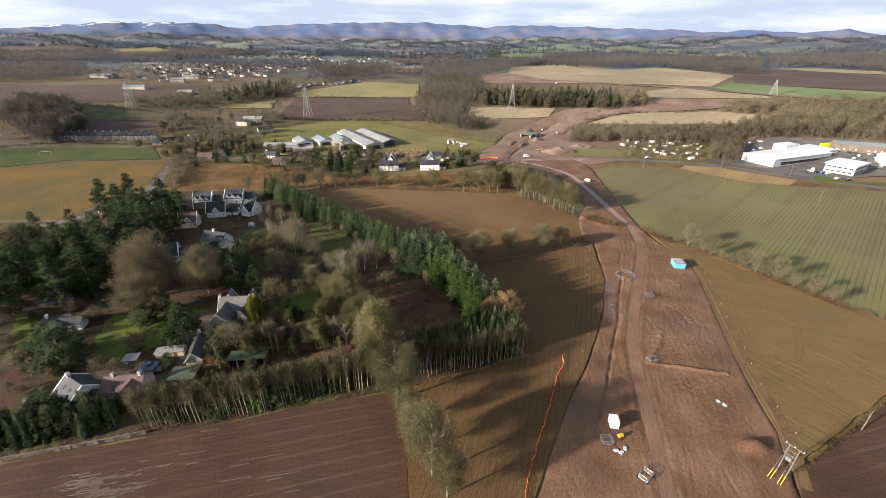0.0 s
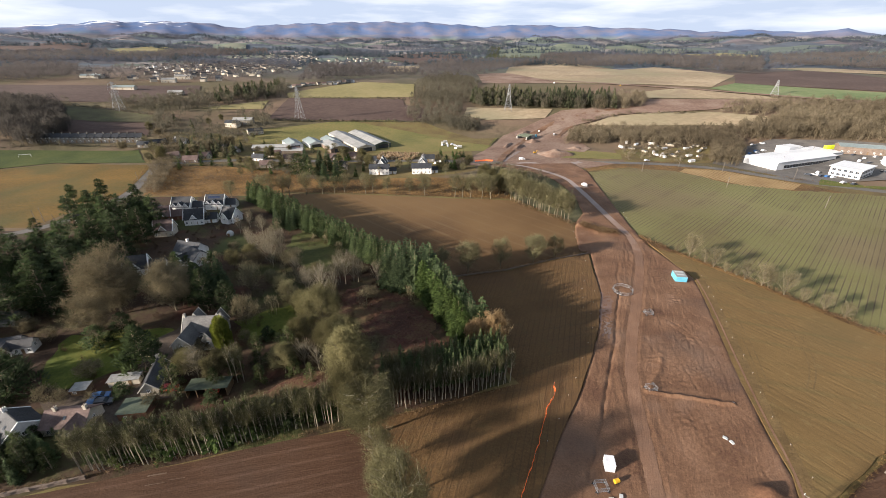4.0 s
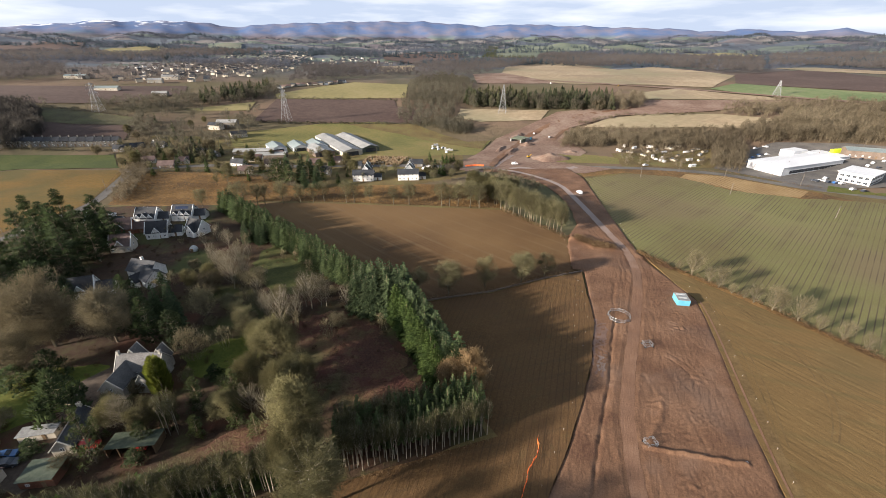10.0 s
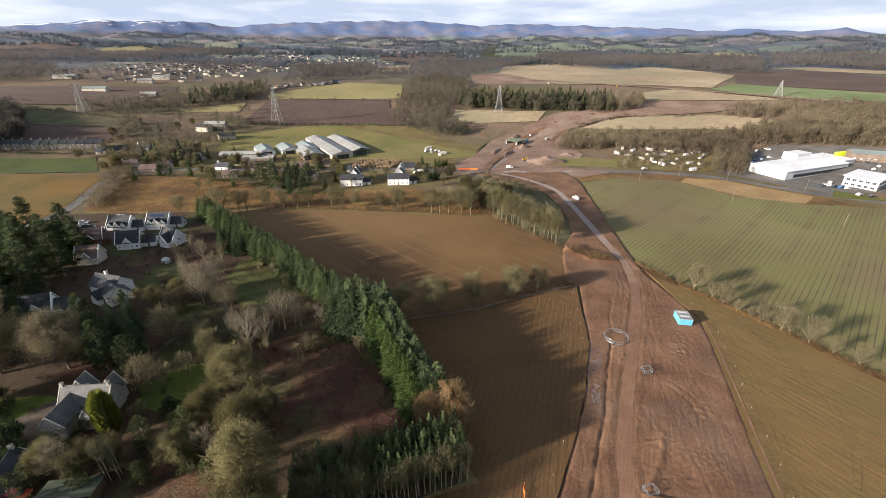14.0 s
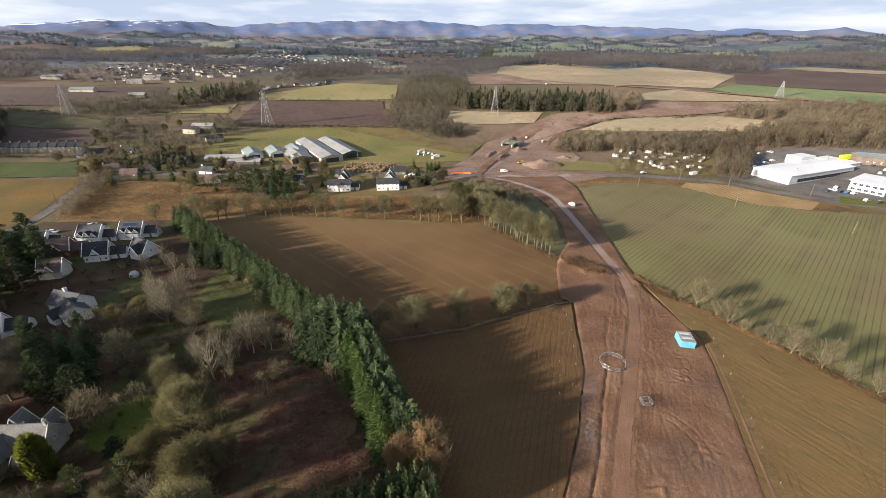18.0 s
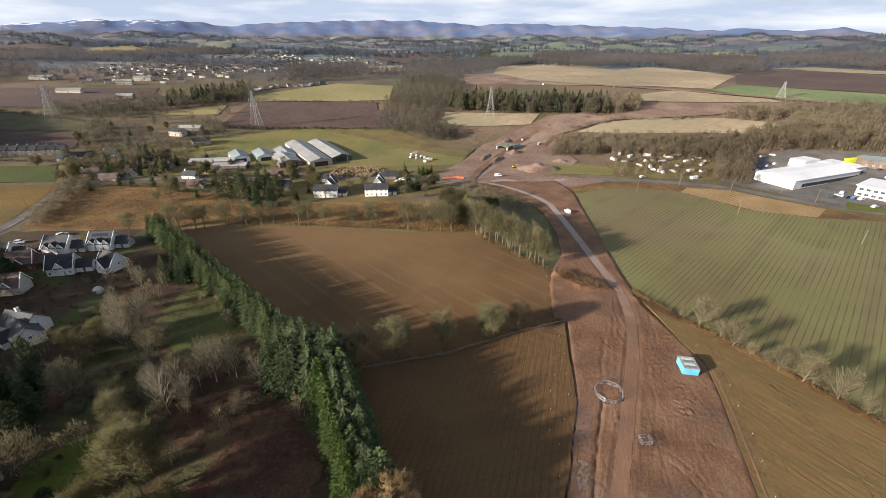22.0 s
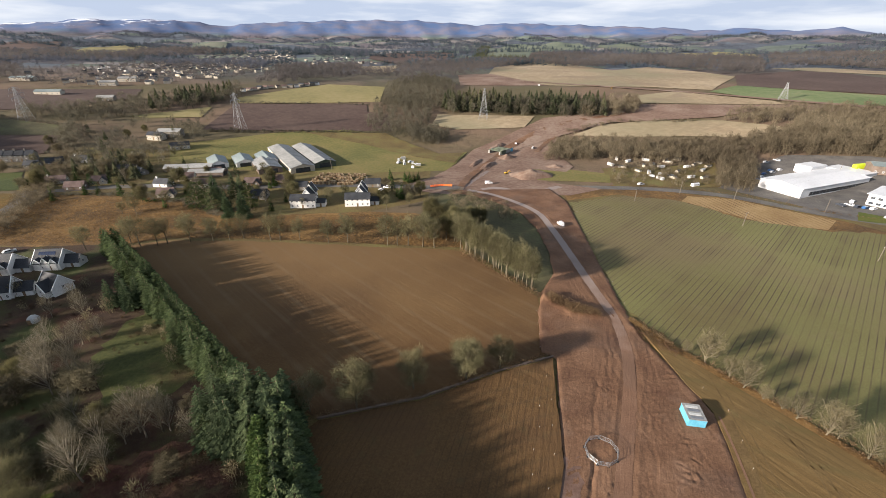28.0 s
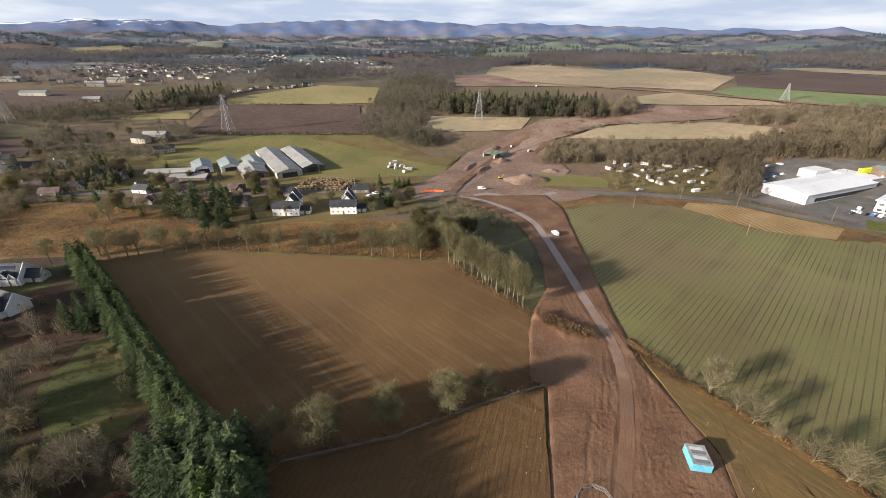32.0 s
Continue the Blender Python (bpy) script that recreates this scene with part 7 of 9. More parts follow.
part("boarding", bm, "timber", open_shed)


def lean_to(x, y, deg, L, W, h, wall, roof, label, fall=5.0):
    ob = thing("lean_to_shed", label, "shed", at(x, y, deg, 0.0, 0.8))
    bm = bmesh.new()
    box(bm, -L / 2, -W / 2, 0, L / 2, W / 2, h)
    part("wall", bm, wall, ob)
    bm = bmesh.new()
    box(bm, -L / 2 - 0.25, -W / 2 - 0.3, h + 0.16, L / 2 + 0.25, W / 2 + 0.3, h + 0.26, Matrix.Translation((0, 0, 0.05)) @ Matrix.Rotation(radians(fall) * 0.5, 4, "X"))
    part("roof", bm, roof, ob)
    door(ob, Matrix.Translation((L * 0.2, -W / 2, 0)), 0.9, min(2.0, h - 0.1))
    window(ob, Matrix.Translation((-L * 0.25, -W / 2, 0.9)), 0.9, 0.8)


lean_to(-82.2, 84.8, 10, 4.2, 3.2, 2.1, "timber", "dull_sheet", "small timber store with a pale sheet roof")
lean_to(-73.8, 88.0, 12, 8.5, 3.0, 2.1, "cream_render", "dull_sheet", "low row of stores with a ribbed pale roof")
lean_to(-64.6, 78.6, 8, 7.5, 5.5, 2.7, "red_brick", "green_sheet", "flat brick shed with a mossy green roof")

red_house = thing("garden_house", "single-storey house with weathered reddish tile roof", "house", at(-76.6, 75.4, 6, 0.0, 0.8))
block(red_house, I4, 11, 7.5, 2.8, 5.4, "cream_render", "tile_roof", 3, 1, True, ((0.95, 0.0), (0.2, 0.0)), 1)
block(red_house, rel(2.5, -3.5, 90), 4.5, 4.2, 2.7, 4.7, "cream_render", "tile_roof", 1, 1)
white_house = thing("white_gabled_house", "white house with dark slate roof and white end gable", "house", at(-86.2, 72.8, -28, 0.0, 0.8))
block(white_house, I4, 9.0, 8.6, 3.2, 6.6, "white_render", "slate_roof", 3, 1, True, ((0.1, 0.0),), 2, skews="white_paint")
block(white_house, rel(-2.6, -6.6, 34), 10.5, 6.0, 2.5, 4.4, "white_render", "pale_slate", 3, 1, True, ((0.0, 0.0),))
block(white_house, rel(0.6, -7.6, 124), 5.0, 4.4, 2.5, 4.5, "white_render", "pale_slate", 1, 1, True)
cottage = thing("white_cottage", "white cottage with a dark new wing and grey roof", "house", at(-114.0, 100.2, 22, 0.0, 0.8))
block(cottage, I4, 8, 5.4, 2.6, 4.9, "white_render", "slate_roof", 3, 1, True, ((0.1, 0.0),), 1)
block(cottage, rel(4.5, -2.0, -8), 7.0, 4.6, 2.8, 4.6, "white_render", "slate_roof", 4, 1)
block(cottage, rel(0.5, -3.0, 90), 3.2, 3.0, 2.4, 4.2, "white_render", "slate_roof", 1, 1)
garage = thing("garden_garage", "grey-roofed garage behind the cottage", "garage", at(-126.2, 112.8, 4, 0.0, 0.8))
block(garage, I4, 9.5, 6.2, 2.5, 4.8, "grey_stone", "pale_slate", 2, 1, True, (), 1)
brick_house = thing("brick_house", "red brick house with steep dark roof and white bargeboards", "house", at(-164.5, 191.5, 62, 0.0, 0.8))
block(brick_house, I4, 11, 8.5, 2.7, 6.8, "red_brick", "slate_roof", 3, 1, True, skews="white_paint")


def villa(x, y, deg, label, panels=False, L=11.0, W=9.8, wall="white_render", roof="slate_roof", dorm=3, wing=True, edge="white_paint"):
    ob = thing("villa", label, "house", at(x, y, deg, 0.0, 0.84), "houses of the close")
    block(ob, I4, L, W, 3.6, 8.2, wall, roof, 4, 1, True, (), 0, skews=edge)
    for i in range(dorm):      # small white gables standing on the eaves
        gx = (i - (dorm - 1) / 2) * L * 0.3
        tall = 0.5 if i == dorm // 2 else 0.0
        block(ob, rel(gx, -W / 2 + 0.9, 90), 2.2, 2.3 + tall, 4.0, 5.5 + tall, wall, roof, 1, 1, False, back=False, skews=edge)
    if dorm == 0:
        block(ob, rel(0.5, -W / 2 + 0.6, 90), 5.0, 5.2, 3.2, 6.6, wall, roof, 1, 1, skews=edge)
    if wing:
        block(ob, rel(L / 2 + 3.2, 0.4, 0), 6.0, 5.6, 2.5, 5.2, wall, roof, 1, 1)
    if panels:
        k = (8.2 - 3.6) / (W / 2)
        for i in range(7):
            bm = bmesh.new()
            box(bm, -0.45, -0.8, 0, 0.45, 0.8, 0.06)
            part("solar_panel", bm, "solar_glass", ob, m=Matrix.Translation((-3.2 + 1.0 * i, -W / 4 + 0.9, (3.6 + 8.2) / 2 + 0.9 * k + 0.17 * math.hypot(1, k))) @ Matrix.Rotation(math.atan(k), 4, "X"))
    return ob


villa(-128.5, 210.5, 4, "white villa with grey roof and pointed dormers")
villa(-113.5, 214.5, 5, "white villa with solar panels on its grey roof", True)
villa(-97.5, 196.0, -20, "white villa with dark roof and a glazed front gable", False, 9, 7.5, dorm=0, wing=False)
villa(-146.5, 204.0, 6, "white villa with grey roof behind the pines")
villa(-113, 193, 14, "grey-roofed villa half hidden behind hedges", False, 10, 8, dorm=1)
villa(-119, 179, 12, "brown-roofed villa among dark pines", False, 9, 7, "cream_render", "tile_roof", 1, False)
villa(-131, 196, 20, "reddish villa behind tall pines", False, 10, 8, "red_brick", "tile_roof", 1)
villa(-107.8, 144.0, 20, "pale house under the great bare trees", False, 9, 7, "white_render", "slate_roof", 1)
long_villa = thing("long_white_villa", "long white villa with cranked dark roof and skylights", "house", at(-95.5, 157.6, -14, 0.0, 0.92))
block(long_villa, I4, 11, 7.5, 3.6, 6.8, "white_render", "slate_roof", 4, 1, True, ((0.4, 0.3),), 5)
block(long_villa, rel(6.2, -4.2, -18), 9, 7, 3.4, 6.4, "white_render", "slate_roof", 3, 1, True, (), 0)
block(long_villa, rel(3.0, -7.0, 80), 4.0, 4.0, 2.6, 4.8, "white_render", "slate_roof", 1, 1)

# the hamlet by the main road
for x, y, deg, lab in ((-37.5, 280.5, 2, "white two-storey house with dark roof and stepped gables"), (-9.5, 283, 4, "white two-storey house with twin gables and dark roof")):
    ob = thing("white_villa", lab, "house", at(x, y, deg, 0.0, 0.9), "white houses by the works")
    block(ob, I4, 14.5, 7.5, 4.6, 7.2, "white_render", "slate_roof", 5, 2, True)
    block(ob, rel(1.0, 6.0, 90), 7, 6.5, 5.2, 9.2, "white_render", "slate_roof", 2, 2, True, skews="white_paint")
    block(ob, rel(1.5, 12.0, 90), 6, 6.0, 5.6, 10.2, "white_render", "slate_roof", 2, 2, True, skews="white_paint")
    block(ob, rel(9.8, 1.0, 0), 5.0, 5.0, 2.5, 4.2, "white_render", "slate_roof", 1, 1)
HAMLET = zip([(-119.6, 297.1), (-132.7, 316), (-180.0, 310), (-66.4, 294.8), (-125.7, 329), (-115.0, 342), (-79.5, 318), (-65.4, 324), (-49.0, 310), (-163.0, 342), (-177.0, 349), (-201.0, 322), (-176.0, 322), (-6.2, 316), (-108.4, 316), (-242.0, 353), (-233.0, 360), (-220.0, 367)],
             (15, -10, 10, 4, 12, 6, 8, 3, 0, -35, 10, 20, 30, 4, 12, 10, 40, 0),
             ("cream_render", "white_render", "brown_brick", "grey_stone", "cream_render", "cream_render", "brown_brick", "brown_brick", "grey_stone", "grey_stone", "grey_stone", "cream_render", "cream_render", "grey_stone", "cream_render", "grey_stone", "grey_stone", "white_render"))
for i, (p, deg, wall) in enumerate(HAMLET):
    ob = thing("bungalow", {"cream_render": "cream bungalow with a brown tile roof", "white_render": "white bungalow with a dark slate roof", "brown_brick": "brick bungalow with a brown tile roof", "grey_stone": "grey stone house with a dark slate roof"}[wall], "house", at(*p, deg, 0.0, 0.85), "hamlet houses")
    block(ob, I4, 10 + i % 3, 7, 2.7, 5.6, wall, "slate_roof" if wall in ("white_render", "grey_stone") else "tile_roof", 3, 1, True, ((0.1, 0.0),) if i % 2 else ())
    if i % 3 == 0:
        block(ob, rel(3.2, -3.4, 90), 4, 4.2, 2.6, 5.0, wall, "slate_roof", 1, 1)

# glasshouses and timber yard
AXIS = math.degrees(math.atan2(345 - 413, -57 + 98))


def long_shed(x, y, L, W, eave, ridge, wall, roof, lab, deg=AXIS):
    ob = thing("long_shed", lab, "shed", at(x, y, deg), "nursery sheds")
    bm = bmesh.new()
    pitched(bm, L, W, eave, ridge)
    part("wall", bm, wall, ob)
    for s in (-1, 1):
        bm = bmesh.new()
        slope(bm, L, W, eave, ridge, s, 0.3, 0.14)
        part("roof_slope", bm, roof, ob)
    bm = bmesh.new()
    box(bm, -0.06, -W * 0.3, 0, 0.02, W * 0.3, eave * 0.9)
    part("sliding_door", bm, "dark_glass", ob, m=Matrix.Translation((L / 2, 0, 0)))
    return ob


long_shed(-77, 379, 76, 16, 3.6, 5.6, "cream_render", "dull_sheet", "long pale-roofed shed with open dark end")
long_shed(-62.5, 388, 66, 14.5, 3.6, 5.6, "green_sheet", "dull_sheet", "long pale-roofed shed with blue-grey end")
long_shed(-86, 357, 30, 15, 3.2, 5.2, "brown_brick", "dull_sheet", "grey-roofed shed with brick ends")
for x, y in ((-124, 366), (-108, 371), (-94, 378)):
    long_shed(x, y, 24, 12, 3.2, 5.4, "white_render", "sheet_roof", "white-gabled nursery shed with pale roof")
long_shed(-136, 352, 30, 9, 2.8, 4.4, "grey_stone", "dull_sheet", "long low grey shed by the meadow", 8)
long_shed(-118, 340, 22, 10, 2.8, 4.2, "brown_brick", "dull_sheet", "broad grey workshop beside the nursery sheds", 6)
stack = thing("timber_stack", "long low stack of sawn timber with pale ends", "timber stack", at(-46, 322, 0), "timber yard")
for i in range(4):
    bm = bmesh.new()
    box(bm, -1.2 + (i % 2) * 1.2, -0.8, 0.1 + (i // 2) * 0.75, -0.1 + (i % 2) * 1.2, 0.8, 0.8 + (i // 2) * 0.75)
    part("timber_pack", bm, "cut_ends" if i % 2 else "timber", stack)
yard_rnd = random.Random(6)
for r in range(7):
    for c in range(10):
        if (r or c) and yard_rnd.random() < 0.85:
            copy_thing(stack, at(-46 + c * 3.0 + r * 0.6 + yard_rnd.uniform(-0.9, 0.9), 320 + r * 3.3 - 0.25 * c + yard_rnd.uniform(-0.5, 0.5), 12 + r + yard_rnd.choice((0, 0, 5, 90, 84))))
stack.matrix_basis = at(-46, 320, 12)

# business park
factory = thing("factory", "long white metal factory with low roof and dark glazed side", "factory", at(262.5, 313.5, 21, 0.0, 0.9))
bm = bmesh.new()
pitched(bm, 72, 26, 6.0, 7.8)
part("wall", bm, "white_sheet", factory)
for s in (-1, 1):
    bm = bmesh.new()
    slope(bm, 72, 26, 6.0, 7.8, s, 0.5, 0.2)
    part("roof_slope", bm, "white_sheet", factory)
for i in range(18):
    bm = bmesh.new()
    box(bm, -1.6, -0.08, 0, 1.6, 0.04, 2.3)
    part("window_bay", bm, "dark_glass", factory, m=Matrix.Translation((-26 + 3.5 * i, -13, 0.9)))
bm = bmesh.new()
box(bm, 18, 13.2, 0, 36, 24, 8.4)
part("rear_block", bm, "white_sheet", factory)
bm = bmesh.new()
box(bm, 36.2, -9, 0, 52, 14, 6.6)
box(bm, 36.0, -9.4, 6.6, 52.4, 14.4, 7.0)
part("office_block", bm, "white_sheet", factory)
bm = bmesh.new()
box(bm, -14, 13.02, 3.5, -4, 13.5, 5.4)
part("sign_panel", bm, "lime_paint", factory)
office = thing("office_building", "white two-storey office with bands of dark windows", "office", at(279, 281, 32))
bm = bmesh.new()
box(bm, -12, -8, 0, 12, 8, 6.2)
part("wall", bm, "white_render", office)
bm = bmesh.new()
box(bm, -12.8, -8.8, 6.2, 12.8, 8.8, 6.6)
part("roof", bm, "white_sheet", office)
for f in range(2):
    for i in range(7):
        for rot, dist, n in ((0, 8, 7), (math.pi / 2, 12, 5), (math.pi, 8, 7), (-math.pi / 2, 12, 5)):
            if i < n:
                window(office, Matrix.Rotation(rot, 4, "Z") @ Matrix.Translation(((i - (n - 1) / 2) * 3.0, -dist, 1.0 + 2.8 * f)), 2.0, 1.4, "galvanised")
depot = thing("brick_depot", "long brown brick depot with a pale roof", "depot", at(*[(324, 322)][0], -24))
block(depot, I4, 34, 11, 5.0, 6.6, "brown_brick", "sheet_roof", 9, 1, False)
depot2 = thing("small_warehouse", "white warehouse at the edge of the business park", "warehouse", at(*[(325, 290.0)][0], -20))
block(depot2, I4, 22, 14, 5.5, 7.5, "white_sheet", "white_sheet", 4, 1, False)
lorry = thing("lime_lorry_body", "lime-yellow lorry trailer parked behind the factory", "trailer", at(*[(309, 334)][0], 15))
bm = bmesh.new()
box(bm, -6.5, -1.25, 1.1, 6.5, 1.25, 3.9)
part("body", bm, "lime_paint", lorry)
for x in (-5, -3.8, 4.5):
    for s in (-1.0, 1.0):
        bm = bmesh.new()
        rod(bm, (x, s - 0.15, 0.5), (x, s + 0.15, 0.5), 0.5, 0.5, 12)
        part("wheel", bm, "black_rubber", lorry)
bm = bmesh.new()
box(bm, -6.3, -0.5, 0.75, 6.3, 0.5, 1.1)
part("chassis", bm, "black_rubber", lorry)


# caravans
def caravan(m, wall, label):
    ob = thing("static_caravan", label, "caravan", m, "caravan site")
    bm = bmesh.new()
    pitched(bm, 7.5, 3.0, 2.3, 2.9)
    part("body", bm, wall, ob)
    for s in (-1, 1):
        bm = bmesh.new()
        slope(bm, 7.5, 3.0, 2.3, 2.9, s, 0.15, 0.08)
        part("roof_slope", bm, "pale_slate" if wall == "cream_render" else "white_sheet", ob)
    for i in range(3):
        window(ob, Matrix.Translation((-2.4 + 2.4 * i, -1.5, 1.0)), 1.1, 0.8)
    window(ob, Matrix.Rotation(math.pi / 2, 4, "Z") @ Matrix.Translation((0, -3.75, 1.0)), 1.6, 0.9)
    return ob


van_rnd = random.Random(12)
firsts = [None, None]
for gx, gy in [(159.0, 365), (164.0, 356), (173.0, 373), (180.0, 361), (176.0, 344), (187.0, 365), (190.0, 356), (199.0, 370), (203.0, 366), (196.0, 344), (207.0, 356), (215.0, 361), (214.0, 348), (198.0, 332), (184.0, 331), (175.0, 330), (171.0, 348), (212.0, 372), (220.0, 364), (223.0, 354), (207.0, 330), (192.0, 316), (188.0, 375), (167.0, 378)]:
    k = van_rnd.randrange(2)
    m = at(gx + van_rnd.uniform(-2, 2), gy + van_rnd.uniform(-2, 2), van_rnd.choice((20, 65, 110, -30, 40)), 0.1, 1.0 if firsts[k] else 0.66)
    firsts[k] = copy_thing(firsts[k], m) if firsts[k] else caravan(m, ("cream_render", "white_render")[k], ("cream static caravan with a grey roof among bushes", "white static caravan among bushes")[k])
joined("caravan_bushes", "leafless bushes among the caravans", scatter([(159.0, 378), (235.0, 368), (206.0, 312), (143.0, 319)], 4.5, 55, 0.6), LEAFLESS, "wood_crowns", 4.5, 1.1, 170, "bushes", 0.3)

# terrace, town and far houses
terrace = None
for x, y, a in along([(-322, 343), (-252, 365)], 5.6):
    m = at(x, y, math.degrees(a))
    if terrace:
        copy_thing(terrace, m)
    else:
        terrace = thing("terrace_house", "grey stone terraced house with slate roof and chimney", "house", m, "terrace")
        block(terrace, I4, 5.4, 7, 4.6, 7.0, "grey_stone", "slate_roof", 2, 2, False, ((0.0, 0.0),), 0, False)


def far_house(wall, roof, label, L, W, eave, ridge):
    ob = thing("town_house", label, "house", at(0, 0, 0), "town houses")
    bm = bmesh.new()
    pitched(bm, L, W, eave, ridge)
    part("wall", bm, wall, ob)
    for s in (-1, 1):
        bm = bmesh.new()
        slope(bm, L, W, eave, ridge, s, 0.3, 0.2)
        part("roof_slope", bm, roof, ob)
    return ob


PROTO = [far_house("white_render", "slate_roof", "white house with dark roof on the edge of the town", 10, 7, 4.5, 7), far_house("cream_render", "tile_roof", "cream house with brown roof in the town", 11, 8, 3.5, 6.5), far_house("grey_stone", "slate_roof", "grey stone house in the town", 13, 8, 5, 8), far_house("white_render", "pale_slate", "pale house with light grey roof in the town", 9, 7, 4.8, 7.4)]
town_rnd = random.Random(33)
spots = []
for poly, gap, keep in (([(-628, 939), (-561, 1213), (-469, 1539), (-326, 1078), (-355, 793), (-383, 703), (-485, 707)], 21, 0.55), ([(-620, 756), (-545, 774), (-454, 645), (-531, 647)], 26, 0.5), ([(-280, 1491), (-117, 1246), (-98, 1057), (-204, 1100)], 26, 0.5)):
    spots += scatter(poly, gap, int(gap * 7 + len(spots)), keep)
spots += [(x, y) for x, y, a in along([(-207.0, 618), (-187.0, 649), (-156.0, 660), (-132.0, 688)], 8)] + [(x, y) for x, y, a in along([(-383, 877), (-387, 1006), (-357, 1069)], 16)]
town_rnd.shuffle(spots)
rest, spots = spots[260:], spots[:260]
for i, (x, y) in enumerate(spots):
    src = PROTO[(0, 1, 1, 2, 2, 3)[town_rnd.randrange(6)]]
    if i < 4:
        PROTO[i].matrix_basis = at(x, y, town_rnd.uniform(-30, 60), 0.3, 0.7)
    else:
        copy_thing(src, at(x, y, town_rnd.uniform(-30, 60), 0.3, 0.8))
more = rest + scatter([(-470, 619), (-454, 725), (-655, 1418), (-535, 1869), (-313, 1185), (-263.0, 788), (-337, 654)], 17, 91, 0.35) + scatter([(-277.0, 977), (-224.0, 1230), (-260.0, 1432), (-343, 1213)], 26, 92, 0.3)
wv, wf, rv, rf = [], [], [], []
for x, y in more:
    z, a, L, W = float(rise(x, y)), town_rnd.uniform(-0.5, 1.0), town_rnd.uniform(3, 5), town_rnd.uniform(2.5, 3.2)
    e, r = town_rnd.uniform(3, 4), town_rnd.uniform(5, 6)
    c, d = math.cos(a), math.sin(a)
    o = len(wv)
    wv += [(x + c * u - d * v, y + d * u + c * v, z + h) for u in (-L, L) for v, h in ((-W, 0), (W, 0), (W, e), (0, r), (-W, e))]
    wf += [(o, o + 1, o + 2, o + 3, o + 4), (o + 9, o + 8, o + 7, o + 6, o + 5), (o, o + 4, o + 9, o + 5), (o + 1, o + 6, o + 7, o + 2)]
    q = len(rv)
    rv += [(x + c * u - d * v, y + d * u + c * v, z + h) for u in (-L - 0.3, L + 0.3) for v, h in ((W + 0.3, e), (0, r + 0.15), (-W - 0.3, e))]
    rf += [(q, q + 3, q + 4, q + 1), (q + 1, q + 4, q + 5, q + 2)]
tagged(solid("town_walls", wv, wf, "cream_render"), "pale walls of the many small houses of the town", "houses", kind="stuff")
tagged(solid("town_roofs", rv, rf, "slate_roof"), "dark roofs of the many small houses of the town", "roofs", kind="stuff")
for k, (p, L, W, h, deg) in enumerate(zip([(-393, 559), (-387, 681), (-510, 662), (-383, 637), (-193.0, 432), (-200.0, 423), (-318, 539), (-171.0, 404)], (26, 22, 30, 18, 18, 12, 16, 13), (8, 11, 9, 10, 8, 7, 8, 8), (3.2, 4, 3.5, 4, 4.5, 4, 3.5, 3.5), (6, 10, 0, 15, 4, -8, 12, 35))):
    ob = thing("far_building", "long pale building in the distance" if L > 15 else "white farmhouse beyond the meadow", "building", at(*p, deg))
    block(ob, I4, L, W, h, h + 2, "cream_render" if k % 2 or L > 25 else "grey_stone", "sheet_roof" if L > 25 else "dull_sheet" if L > 15 else "slate_roof", 5, 1, False)

# ---------------------------------------------------------------- vehicles


def car(m, paint, label, van=False):
    ob = thing("van" if van else "car", label, "van" if van else "car", m, "")
    prof = [(-2.1, 0.35), (2.1, 0.35), (2.15, 0.85), (1.2, 0.98), (-2.0, 1.0), (-2.15, 0.8)] if not van else [(-2.5, 0.35), (2.5, 0.35), (2.5, 1.0), (1.7, 1.15), (-2.5, 1.15)]
    bm = bmesh.new()
    prism(bm, prof, -0.86, 0.86)
    part("body", bm, paint, ob)
    bm = bmesh.new()
    top = [(1.15, 0.97), (0.45, 1.46), (-1.35, 1.48), (-1.95, 0.99)] if not van else [(1.65, 1.14), (1.0, 2.0), (-2.45, 2.05), (-2.5, 1.14)]
    prism(bm, top[::-1], -0.78, 0.78)
    cabin = part("cabin", bm, paint, ob)
    for s in (-1, 1):
        bm = bmesh.new()
        w = [(0.95, 1.02), (0.4, 1.40), (-1.25, 1.42), (-1.7, 1.03)] if not van else [(1.4, 1.2), (0.95, 1.85), (-0.1, 1.88), (-0.1, 1.2)]
        prism(bm, w, s * 0.79 - 0.012, s * 0.79 + 0.012)
        part("side_window", bm, "dark_glass", cabin)
    bm = bmesh.new()
    a, b = (Vector((1.18, 0, 1.0)), Vector((0.5, 0, 1.45))) if not van else (Vector((1.68, 0, 1.18)), Vector((1.06, 0, 1.96)))
    n = Vector((0.55, 0, 0.8)).normalized() * 0.015
    vs = [bm.verts.new(p + n + Vector((0, y, 0))) for p, y in ((a, -0.7), (a, 0.7), (b, 0.66), (b, -0.66))]
    bm.faces.new(vs)
    part("windscreen", bm, "dark_glass", cabin)
    for x in (-1.3, 1.35):
        for s in (-0.8, 0.8):
            bm = bmesh.new()
            rod(bm, (x, s - 0.1, 0.32), (x, s + 0.1, 0.32), 0.32, 0.32, 12)
            tyre = part("wheel", bm, "black_rubber", ob)
            bm = bmesh.new()
            rod(bm, (x, s + (0.1 if s > 0 else -0.11), 0.32), (x, s + (0.11 if s > 0 else -0.1), 0.32), 0.18, 0.18, 8)
            part("rim", bm, "galvanised", tyre)
    for s in (-0.6, 0.6):
        bm = bmesh.new()
        box(bm, 2.10 if not van else 2.46, s - 0.16, 0.62, 2.17 if not van else 2.53, s + 0.16, 0.78)
        part("headlight", bm, "pale_paint", ob)
    return ob


